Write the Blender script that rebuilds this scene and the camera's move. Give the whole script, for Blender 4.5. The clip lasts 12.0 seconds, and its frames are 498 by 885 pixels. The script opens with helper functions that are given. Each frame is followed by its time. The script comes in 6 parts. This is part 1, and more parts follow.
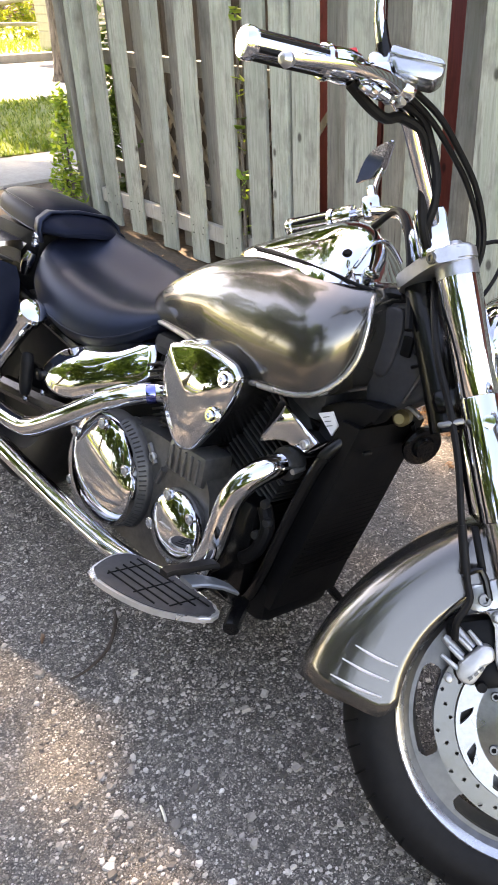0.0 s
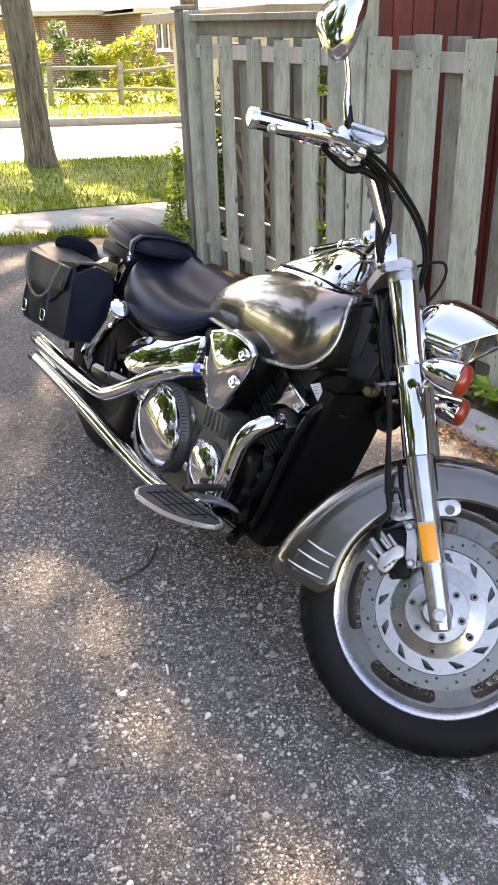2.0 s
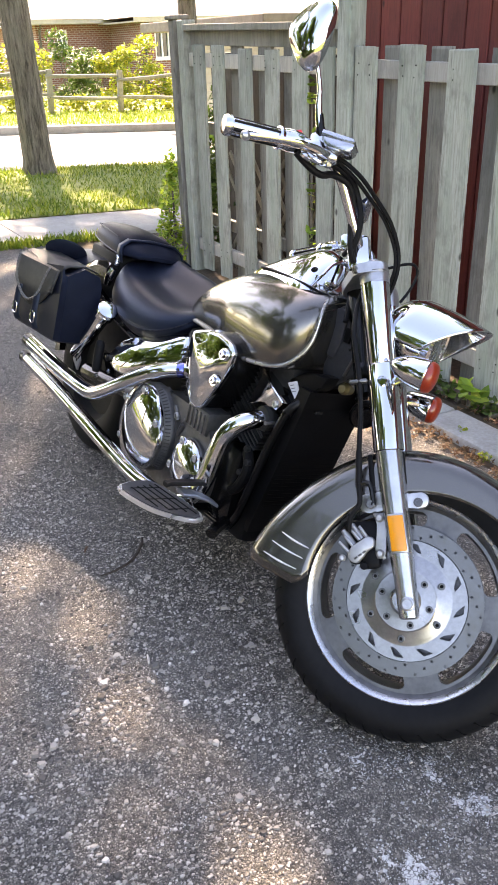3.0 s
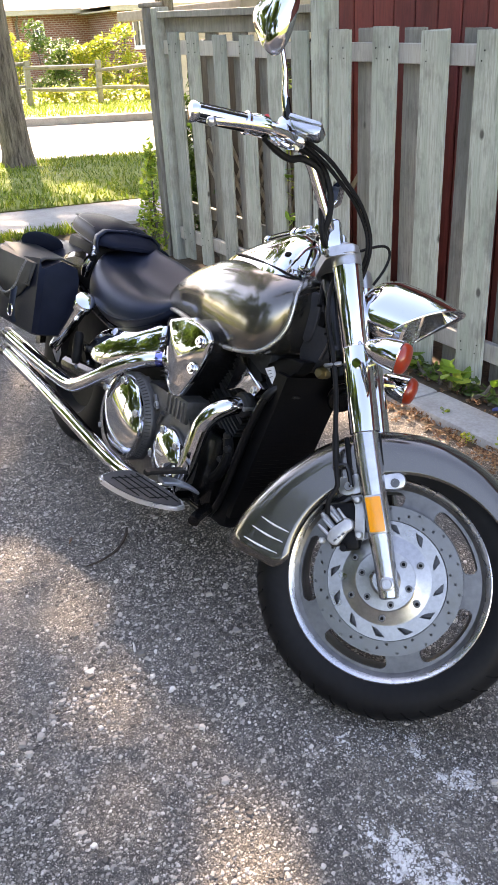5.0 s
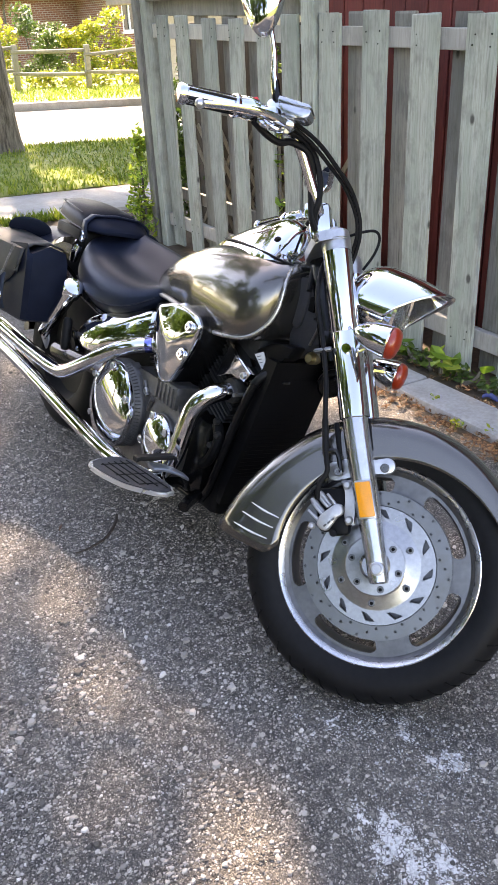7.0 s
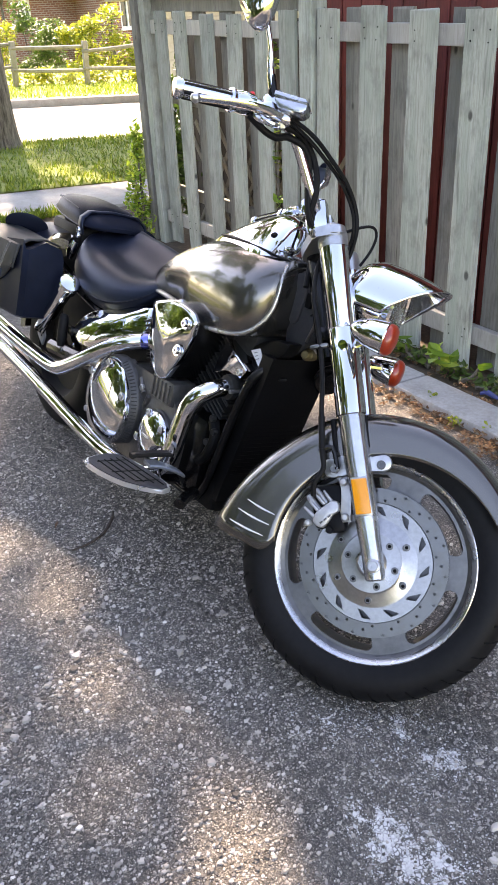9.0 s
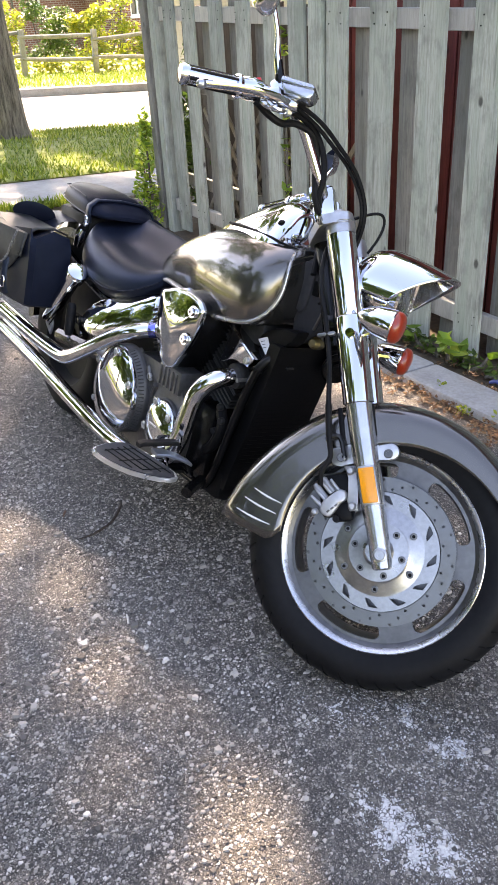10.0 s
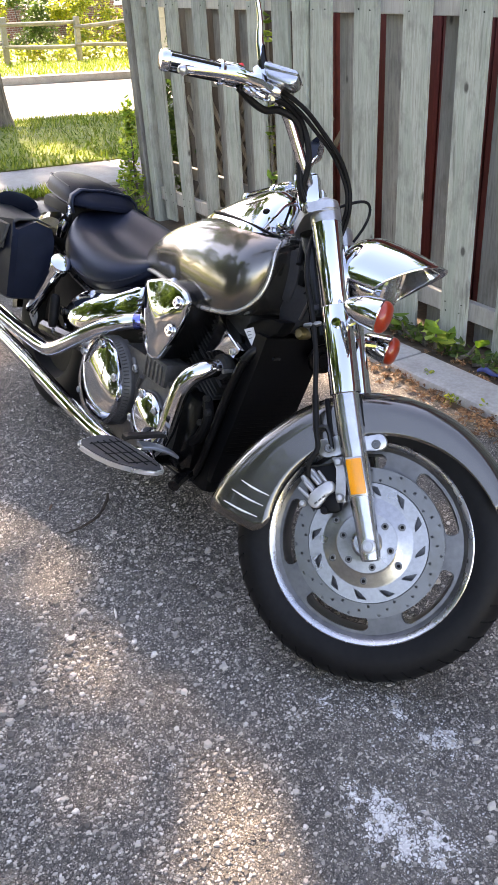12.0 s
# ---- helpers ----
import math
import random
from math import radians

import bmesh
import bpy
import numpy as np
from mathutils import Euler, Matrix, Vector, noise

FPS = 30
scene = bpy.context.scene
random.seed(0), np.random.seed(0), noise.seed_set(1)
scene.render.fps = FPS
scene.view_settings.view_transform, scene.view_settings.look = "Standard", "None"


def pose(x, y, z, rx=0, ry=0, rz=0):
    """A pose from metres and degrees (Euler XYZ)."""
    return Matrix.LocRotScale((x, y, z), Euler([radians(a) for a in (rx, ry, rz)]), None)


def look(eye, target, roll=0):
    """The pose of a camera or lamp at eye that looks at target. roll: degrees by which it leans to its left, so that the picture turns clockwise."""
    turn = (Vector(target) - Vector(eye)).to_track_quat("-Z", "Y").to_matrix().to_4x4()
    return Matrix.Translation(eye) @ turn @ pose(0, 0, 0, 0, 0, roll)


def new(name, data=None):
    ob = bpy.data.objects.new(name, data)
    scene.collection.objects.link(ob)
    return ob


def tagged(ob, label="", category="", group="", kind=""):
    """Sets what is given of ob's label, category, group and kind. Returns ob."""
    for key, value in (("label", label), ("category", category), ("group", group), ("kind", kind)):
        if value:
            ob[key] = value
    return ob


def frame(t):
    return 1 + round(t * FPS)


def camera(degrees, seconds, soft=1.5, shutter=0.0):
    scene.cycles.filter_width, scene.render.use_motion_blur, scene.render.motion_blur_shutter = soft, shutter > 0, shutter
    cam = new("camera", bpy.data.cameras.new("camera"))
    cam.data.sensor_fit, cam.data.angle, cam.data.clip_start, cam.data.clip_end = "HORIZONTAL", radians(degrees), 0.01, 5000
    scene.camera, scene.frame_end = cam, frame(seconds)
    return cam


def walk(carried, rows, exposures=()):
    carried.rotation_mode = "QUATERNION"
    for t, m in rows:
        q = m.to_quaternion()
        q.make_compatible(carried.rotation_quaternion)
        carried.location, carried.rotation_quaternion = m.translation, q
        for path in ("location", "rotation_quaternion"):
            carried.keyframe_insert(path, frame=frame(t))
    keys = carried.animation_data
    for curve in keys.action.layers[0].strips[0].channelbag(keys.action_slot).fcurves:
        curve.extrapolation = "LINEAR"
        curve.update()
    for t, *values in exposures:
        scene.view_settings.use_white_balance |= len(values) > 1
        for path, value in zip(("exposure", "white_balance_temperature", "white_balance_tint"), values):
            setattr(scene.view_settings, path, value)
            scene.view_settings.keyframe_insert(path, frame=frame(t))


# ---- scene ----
cam = camera(34.7, 12.0, soft=1.0, shutter=0.2)
PATH = [
    (0, (-0.085, -0.08, 1.418), (0.976, 1.258, 0.375), -3.2),
    (0.5, (-0.175, -0.176, 1.441), (0.83, 1.237, 0.446), -2.9),
    (1, (-0.313, -0.33, 1.465), (0.666, 1.087, 0.447), -2.1),
    (1.5, (-0.323, -0.5, 1.479), (0.663, 0.976, 0.557), -1.9),
    (2, (-0.255, -0.698, 1.473), (0.643, 0.839, 0.562), -2.0),
    (2.5, (-0.247, -0.773, 1.475), (0.652, 0.759, 0.557), -2.4),
    (3, (-0.243, -0.789, 1.476), (0.659, 0.755, 0.58), -1.9),
    (3.2, (-0.247, -0.822, 1.483), (0.685, 0.712, 0.599), -2.3),
    (5, (-0.219, -0.816, 1.471), (0.693, 0.707, 0.55), -3.3),
    (5.5, (-0.212, -0.811, 1.465), (0.691, 0.705, 0.524), -3.6),
    (6, (-0.212, -0.815, 1.463), (0.707, 0.693, 0.523), -3.4),
    (6.5, (-0.212, -0.818, 1.462), (0.718, 0.685, 0.525), -2.9),
    (7, (-0.217, -0.817, 1.464), (0.706, 0.683, 0.515), -3.1),
    (9, (-0.209, -0.815, 1.458), (0.715, 0.68, 0.504), -3.0),
    (9.5, (-0.208, -0.811, 1.455), (0.704, 0.683, 0.489), -3.1),
    (10, (-0.202, -0.817, 1.453), (0.694, 0.682, 0.478), -3.4),
    (10.5, (-0.199, -0.82, 1.451), (0.693, 0.684, 0.48), -3.7),
    (11, (-0.189, -0.817, 1.447), (0.71, 0.678, 0.471), -3.8),
    (11.5, (-0.183, -0.805, 1.447), (0.724, 0.674, 0.452), -3.8),
    (12, (-0.187, -0.804, 1.448), (0.724, 0.67, 0.449), -3.6),
]
EXPOSURES = [(0, 3.26, 9400, 25), (0.5, 3.28, 9700, 26), (1, 3.06, 9900, 26), (1.5, 2.90, 9500, 26), (2.5, 2.91, 8900, 26), (5.5, 2.93, 8500, 25), (12, 2.92, 8500, 26)]
walk(cam, [(t, look(eye, target, roll)) for t, eye, target, roll in PATH], EXPOSURES)

# ---------------------------------------------------------------- light
world = bpy.data.worlds.new("sky")
scene.world = world
world.use_nodes = True
_n, _l = world.node_tree.nodes, world.node_tree.links
_sky = _n.new("ShaderNodeTexSky")
_sky.sky_type, _sky.sun_disc = "NISHITA", False
SUN_AZ, SUN_EL = 14.0, 41.0            # degrees: azimuth from +y towards +x, and elevation
_sky.sun_elevation, _sky.sun_rotation = radians(SUN_EL), radians(SUN_AZ)
_sky.air_density, _sky.dust_density = 1.0, 0.5
_n["Background"].inputs[1].default_value = 0.15
_l.new(_sky.outputs[0], _n["Background"].inputs[0])
_sd = bpy.data.lights.new("sun", "SUN")
_sd.energy, _sd.angle, _sd.color = 4.4, radians(0.9), (1.0, 0.945, 0.82)
sun = new("sun", _sd)
_to = Vector((math.sin(radians(SUN_AZ)) * math.cos(radians(SUN_EL)), math.cos(radians(SUN_AZ)) * math.cos(radians(SUN_EL)), math.sin(radians(SUN_EL))))
sun.matrix_world = look(tuple(_to * 40), (0, 0, 0))


# ---------------------------------------------------------------- materials
def material(name, rough=0.5, metal=0.0, colour=(0.5, 0.5, 0.5)):
    m = bpy.data.materials.new(name)
    m.use_nodes = True
    b = m.node_tree.nodes["Principled BSDF"]
    b.inputs["Base Color"].default_value = (*colour, 1)
    b.inputs["Roughness"].default_value = rough
    b.inputs["Metallic"].default_value = metal
    return m, m.node_tree.nodes, m.node_tree.links, b


def nd(n, kind, **kw):
    x = n.new(kind)
    for k, v in kw.items():
        x.inputs[k].default_value = v
    return x


def ramp(n, l, fac, stops):
    r = n.new("ShaderNodeValToRGB")
    e = r.color_ramp.elements
    while len(e) < len(stops):
        e.new(0.5)
    for el, (p, c) in zip(e, stops):
        el.position, el.color = p, (*c, 1)
    l.new(fac, r.inputs[0])
    return r.outputs[0]


def mix(n, l, fac, a, b, mode="MIX"):
    x = n.new("ShaderNodeMix")
    x.data_type, x.blend_type = "RGBA", mode
    for sock, v in ((0, fac), (6, a), (7, b)):
        if isinstance(v, (int, float)):
            x.inputs[sock].default_value = v
        elif isinstance(v, tuple):
            x.inputs[sock].default_value = (*v, 1)
        else:
            l.new(v, x.inputs[sock])
    return x.outputs[2]


def maths(n, l, op, a, b=0.0, clamp=False):
    x = n.new("ShaderNodeMath")
    x.operation, x.use_clamp = op, clamp
    for i, v in enumerate((a, b)):
        if isinstance(v, (int, float)):
            x.inputs[i].default_value = v
        else:
            l.new(v, x.inputs[i])
    return x.outputs[0]


def bump(n, l, b, height, strength, distance):
    x = nd(n, "ShaderNodeBump", Strength=strength, Distance=distance)
    l.new(height, x.inputs["Height"])
    l.new(x.outputs[0], b.inputs["Normal"])


def coords(n, l, scale=(1, 1, 1), which="Object"):
    c = n.new("ShaderNodeTexCoord")
    p = n.new("ShaderNodeMapping")
    p.inputs["Scale"].default_value = scale
    l.new(c.outputs[which], p.inputs[0])
    return p.outputs[0]


def noise_tex(n, l, vec, scale, detail=4.0, rough=0.55):
    x = nd(n, "ShaderNodeTexNoise", Scale=scale, Detail=detail, Roughness=rough)
    l.new(vec, x.inputs["Vector"])
    return x.outputs["Fac"]


def simple(name, c1, c2, scale=30, rough=0.6, metal=0.0, bumpy=0.1, dist=0.002, spec=0.5):
    """Two tones of one surface with fine relief."""
    m, n, l, b = material(name, rough, metal)
    b.inputs["Specular IOR Level"].default_value = spec
    v = coords(n, l)
    f = noise_tex(n, l, v, scale)
    g = noise_tex(n, l, v, scale * 0.13, 2)
    c = ramp(n, l, maths(n, l, "ADD", maths(n, l, "MULTIPLY", f, 0.5), maths(n, l, "MULTIPLY", g, 0.5)), [(0.35, c1), (0.65, c2)])
    l.new(c, b.inputs["Base Color"])
    l.new(maths(n, l, "ADD", maths(n, l, "MULTIPLY", g, 0.25), rough - 0.12), b.inputs["Roughness"])
    if bumpy:
        bump(n, l, b, f, bumpy, dist)
    return m


def asphalt_mat():
    m, n, l, b = material("asphalt", 0.85)
    v = coords(n, l)
    big = noise_tex(n, l, v, 1.3, 4)
    fine = noise_tex(n, l, v, 240, 4, 0.75)
    warp = nd(n, "ShaderNodeTexNoise", Scale=70.0, Detail=2.0)
    l.new(v, warp.inputs["Vector"])
    off = n.new("ShaderNodeVectorMath")
    off.operation = "MULTIPLY_ADD"
    l.new(warp.outputs["Color"], off.inputs[0])
    off.inputs[1].default_value = (0.012, 0.012, 0.012)
    l.new(v, off.inputs[2])
    geo = n.new("ShaderNodeNewGeometry")
    sx = n.new("ShaderNodeSeparateXYZ")
    l.new(geo.outputs["Position"], sx.inputs[0])

    def blob(x, y, rx, ry):
        dx = maths(n, l, "DIVIDE", maths(n, l, "SUBTRACT", sx.outputs[0], x), rx)
        dy = maths(n, l, "DIVIDE", maths(n, l, "SUBTRACT", sx.outputs[1], y), ry)
        return maths(n, l, "SUBTRACT", 1.0, maths(n, l, "POWER", maths(n, l, "ADD", maths(n, l, "MULTIPLY", dx, dx), maths(n, l, "MULTIPLY", dy, dy)), 0.5), True)
    # where old white paint has spattered the stones by the front wheel
    area = 0.0
    for x, y, rx, ry, s in ((0.65, 0.25, 0.15, 0.12, 0.95), (0.76, 0.15, 0.13, 0.11, 0.95), (0.79, 0.02, 0.08, 0.07, 1.3), (0.53, -0.06, 0.10, 0.13, 1.5), (0.57, -0.17, 0.11, 0.10, 1.3), (0.68, -0.04, 0.22, 0.24, 0.6), (0.22, 0.32, 0.14, 0.12, 0.35)):
        area = maths(n, l, "ADD", maths(n, l, "MULTIPLY", blob(x, y, rx, ry), s), area)
    clump = noise_tex(n, l, v, 24, 4, 0.7)
    paint = maths(n, l, "MULTIPLY", area, maths(n, l, "MULTIPLY", maths(n, l, "SUBTRACT", clump, 0.36, True), 5.5))
    c = ramp(n, l, fine, [(0.42, (0.020, 0.018, 0.016)), (0.66, (0.26, 0.232, 0.200))])
    height = maths(n, l, "MULTIPLY", fine, 0.35)
    for scale, share, edge, tones in ((230.0, 0.15, 0.42, ((0.083, 0.074, 0.062), (0.29, 0.258, 0.220), (0.66, 0.59, 0.515))), (125.0, 0.20, 0.48, ((0.085, 0.075, 0.064), (0.34, 0.303, 0.26), (0.72, 0.65, 0.57))), (70.0, 0.58, 0.44, ((0.145, 0.13, 0.112), (0.41, 0.368, 0.32), (0.68, 0.63, 0.565)))):
        vo = nd(n, "ShaderNodeTexVoronoi", Scale=scale)
        vo.distance = "MANHATTAN" if scale < 200 else "EUCLIDEAN"
        l.new(off.outputs[0], vo.inputs["Vector"])
        sep = n.new("ShaderNodeSeparateColor")
        l.new(vo.outputs["Color"], sep.inputs[0])
        on = maths(n, l, "MULTIPLY", maths(n, l, "GREATER_THAN", sep.outputs[1], share), ramp(n, l, vo.outputs["Distance"], [(edge - 0.04, (1, 1, 1)), (edge + 0.04, (0, 0, 0))]))
        tone = ramp(n, l, sep.outputs[0], [(0.0, tones[0]), (0.55, tones[1]), (1.0, tones[2])])
        tone = mix(n, l, maths(n, l, "LESS_THAN", sep.outputs[2], maths(n, l, "MULTIPLY", paint, 0.62)), tone, (0.80, 0.785, 0.76))
        c = mix(n, l, on, c, tone)
        height = maths(n, l, "ADD", height, maths(n, l, "MULTIPLY", maths(n, l, "MULTIPLY", on, maths(n, l, "SUBTRACT", 0.6, vo.outputs["Distance"])), 1.2))
    c = mix(n, l, maths(n, l, "GREATER_THAN", paint, maths(n, l, "ADD", 0.55, maths(n, l, "MULTIPLY", fine, 0.7))), c, (0.76, 0.745, 0.72))
    ve = nd(n, "ShaderNodeTexVoronoi", Scale=105.0)
    ve.feature = "DISTANCE_TO_EDGE"
    l.new(off.outputs[0], ve.inputs["Vector"])
    joint = maths(n, l, "MULTIPLY", ramp(n, l, ve.outputs["Distance"], [(0.04, (0.95, 0.95, 0.95)), (0.15, (0, 0, 0))]), ramp(n, l, noise_tex(n, l, v, 30, 3), [(0.38, (0, 0, 0)), (0.58, (1, 1, 1))]))
    c = mix(n, l, joint, c, (0.03, 0.027, 0.024))
    c = mix(n, l, ramp(n, l, big, [(0.35, (0, 0, 0)), (0.7, (0.2, 0.2, 0.2))]), c, (0.34, 0.31, 0.275))
    l.new(c, b.inputs["Base Color"])
    bump(n, l, b, height, 1.0, 0.008)
    return m


def wood_mat(name, light, dark, green):
    """Weathered board: grain along z, knots, a greenish bloom; each board has its own tone."""
    m, n, l, b = material(name, 0.8)
    info = n.new("ShaderNodeObjectInfo")
    v = coords(n, l, (1, 1, 0.07))
    add = n.new("ShaderNodeVectorMath")
    add.operation = "ADD"
    l.new(v, add.inputs[0])
    comb = n.new("ShaderNodeCombineXYZ")
    l.new(maths(n, l, "MULTIPLY", info.outputs["Random"], 37.0), comb.inputs[1])
    l.new(comb.outputs[0], add.inputs[1])
    grain = noise_tex(n, l, add.outputs[0], 95, 5, 0.65)
    streak = noise_tex(n, l, add.outputs[0], 16, 3)
    half_dark = tuple(0.55 * d + 0.45 * e for d, e in zip(dark, light))
    c = ramp(n, l, grain, [(0.34, half_dark), (0.56, light)])
    crack = noise_tex(n, l, add.outputs[0], 42, 3, 0.6)
    c = mix(n, l, ramp(n, l, crack, [(0.30, (0.8, 0.8, 0.8)), (0.38, (0, 0, 0))]), c, dark)
    c = mix(n, l, ramp(n, l, streak, [(0.42, (0, 0, 0)), (0.72, (0.75, 0.75, 0.75))]), c, green)
    v2 = coords(n, l, (1, 1, 0.55))
    add2 = n.new("ShaderNodeVectorMath")
    add2.operation = "ADD"
    l.new(v2, add2.inputs[0])
    l.new(comb.outputs[0], add2.inputs[1])
    kn = nd(n, "ShaderNodeTexVoronoi", Scale=7.5)
    l.new(add2.outputs[0], kn.inputs["Vector"])
    ks = n.new("ShaderNodeSeparateColor")
    l.new(kn.outputs["Color"], ks.inputs[0])
    knot = maths(n, l, "MULTIPLY", maths(n, l, "GREATER_THAN", ks.outputs[0], 0.45), ramp(n, l, kn.outputs["Distance"], [(0.06, (0.95, 0.95, 0.95)), (0.115, (0, 0, 0))]))
    c = mix(n, l, knot, c, tuple(x * 0.35 for x in dark))
    blotch = noise_tex(n, l, add2.outputs[0], 9, 4, 0.7)
    c = mix(n, l, ramp(n, l, blotch, [(0.50, (0, 0, 0)), (0.68, (0.55, 0.55, 0.55))]), c, dark)
    big = noise_tex(n, l, coords(n, l, (1, 1, 0.4)), 2.2, 3)
    c = mix(n, l, 1.0, c, ramp(n, l, big, [(0.3, (0.72, 0.72, 0.72)), (0.7, (1.12, 1.12, 1.12))]), "MULTIPLY")
    tone = ramp(n, l, info.outputs["Random"], [(0.0, (0.78, 0.78, 0.79)), (1.0, (1.12, 1.1, 1.06))])
    c = mix(n, l, 1.0, c, tone, "MULTIPLY")
    l.new(c, b.inputs["Base Color"])
    bump(n, l, b, grain, 0.5, 0.002)
    return m


def leaf_mat(name, a, bcol, cc):
    m, n, l, b = material(name, 0.5)
    geo = n.new("ShaderNodeNewGeometry")
    c = ramp(n, l, geo.outputs["Random Per Island"], [(0.0, a), (0.5, bcol), (1.0, cc)])
    l.new(c, b.inputs["Base Color"])
    t = n.new("ShaderNodeBsdfTranslucent")
    l.new(c, t.inputs[0])
    s = n.new("ShaderNodeMixShader")
    s.inputs[0].default_value = 0.45
    l.new(b.outputs[0], s.inputs[1])
    l.new(t.outputs[0], s.inputs[2])
    l.new(s.outputs[0], n["Material Output"].inputs[0])
    return m


def brick_mat():
    m, n, l, b = material("red_brick", 0.85)
    v = coords(n, l)
    sw = n.new("ShaderNodeSeparateXYZ")
    l.new(v, sw.inputs[0])
    cb = n.new("ShaderNodeCombineXYZ")
    l.new(maths(n, l, "ADD", sw.outputs[0], sw.outputs[1]), cb.inputs[0])
    l.new(sw.outputs[2], cb.inputs[1])
    br = nd(n, "ShaderNodeTexBrick", Scale=1.0, **{"Mortar Size": 0.012, "Brick Width": 0.21, "Row Height": 0.075})
    br.inputs["Color1"].default_value = (0.27, 0.10, 0.06, 1)
    br.inputs["Color2"].default_value = (0.20, 0.075, 0.05, 1)
    br.inputs["Mortar"].default_value = (0.36, 0.30, 0.26, 1)
    l.new(cb.outputs[0], br.inputs["Vector"])
    l.new(br.outputs[0], b.inputs["Base Color"])
    return m


def metallic_paint():
    m, n, l, b = material("metallic_paint", 0.28, 0.0)
    v = coords(n, l)
    flake = noise_tex(n, l, v, 1500, 1)
    c = ramp(n, l, flake, [(0.35, (0.098, 0.092, 0.083)), (0.65, (0.126, 0.119, 0.108))])
    l.new(c, b.inputs["Base Color"])
    b.inputs["Metallic"].default_value = 0.85
    b.inputs["Roughness"].default_value = 0.33
    b.inputs["Coat Weight"].default_value = 0.6
    b.inputs["Coat Roughness"].default_value = 0.03
    dust = noise_tex(n, l, v, 14, 4)
    l.new(maths(n, l, "ADD", maths(n, l, "MULTIPLY", dust, 0.08), 0.17), b.inputs["Roughness"])
    return m


def chrome_mat():
    m, n, l, b = material("chrome", 0.05, 1.0, (0.60, 0.615, 0.635))
    v = coords(n, l)
    f = noise_tex(n, l, v, 22, 5, 0.7)
    l.new(ramp(n, l, f, [(0.45, (0.02, 0.02, 0.02)), (0.85, (0.14, 0.14, 0.14))]), b.inputs["Roughness"])
    wave = noise_tex(n, l, v, 9, 1)
    bump(n, l, b, wave, 0.05, 0.01)
    return m


def leather_mat(name="black_leather", spec=0.38):
    m, n, l, b = material(name, 0.42, 0, (0.016, 0.016, 0.019))
    b.inputs["Specular IOR Level"].default_value = spec
    # blue in the tint and base colour stands in for reflected sky
    b.inputs["Specular Tint"].default_value = (0.50, 0.68, 1.0, 1)
    v = coords(n, l)
    vo = nd(n, "ShaderNodeTexVoronoi", Scale=420.0)
    l.new(v, vo.inputs["Vector"])
    g = noise_tex(n, l, v, 10, 3)
    l.new(ramp(n, l, g, [(0.3, (0.005, 0.0065, 0.012)), (0.8, (0.010, 0.012, 0.021))]), b.inputs["Base Color"])
    l.new(maths(n, l, "ADD", maths(n, l, "MULTIPLY", g, 0.12), 0.33), b.inputs["Roughness"])
    crease = noise_tex(n, l, v, 38, 3)
    bump(n, l, b, maths(n, l, "ADD", vo.outputs["Distance"], maths(n, l, "MULTIPLY", crease, 0.35)), 0.10, 0.001)
    return m


def bark_mat():
    """Grey-brown bark: furrows that run up the trunk, with lichen-pale ridges."""
    m, n, l, b = material("bark", 0.95)
    v = coords(n, l, (1, 1, 0.12))
    furrow = noise_tex(n, l, v, 26, 5, 0.7)
    patch = noise_tex(n, l, coords(n, l), 4, 3)
    c = ramp(n, l, furrow, [(0.36, (0.045, 0.037, 0.030)), (0.52, (0.15, 0.128, 0.105)), (0.70, (0.25, 0.225, 0.19))])
    c = mix(n, l, ramp(n, l, patch, [(0.45, (0, 0, 0)), (0.75, (0.4, 0.4, 0.4))]), c, (0.16, 0.165, 0.12))
    l.new(c, b.inputs["Base Color"])
    bump(n, l, b, furrow, 1.0, 0.03)
    return m


def rotor_mat():
    """Brushed steel with rings about the axle and a brown film of rust."""
    m, n, l, b = material("brushed_steel", 0.35, 1.0, (0.52, 0.51, 0.49))
    v = coords(n, l)
    g = nd(n, "ShaderNodeVectorMath")
    g.operation = "LENGTH"
    l.new(v, g.inputs[0])
    cb = n.new("ShaderNodeCombineXYZ")
    l.new(g.outputs["Value"], cb.inputs[0])
    ring = noise_tex(n, l, cb.outputs[0], 700, 3)
    st = noise_tex(n, l, v, 26, 4)
    c = mix(n, l, ramp(n, l, st, [(0.5, (0, 0, 0)), (0.75, (0.5, 0.5, 0.5))]), (0.160, 0.160, 0.153), (0.115, 0.106, 0.080))
    l.new(c, b.inputs["Base Color"])
    l.new(maths(n, l, "ADD", maths(n, l, "MULTIPLY", ring, 0.3), 0.2), b.inputs["Roughness"])
    bump(n, l, b, ring, 0.08, 0.0006)
    return m


ASPHALT = asphalt_mat()
BOARD = wood_mat("weathered_board", (0.43, 0.46, 0.405), (0.165, 0.172, 0.150), (0.29, 0.35, 0.29))
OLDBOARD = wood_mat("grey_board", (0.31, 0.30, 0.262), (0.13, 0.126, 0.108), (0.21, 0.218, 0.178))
DARKBOARD = wood_mat("dark_backing_board", (0.11, 0.095, 0.078), (0.045, 0.038, 0.032), (0.075, 0.07, 0.052))
RAILWOOD = wood_mat("pale_rail", (0.52, 0.50, 0.45), (0.30, 0.29, 0.26), (0.42, 0.42, 0.37))
REDWOOD = wood_mat("red_siding", (0.22, 0.042, 0.036), (0.10, 0.022, 0.019), (0.16, 0.04, 0.034))
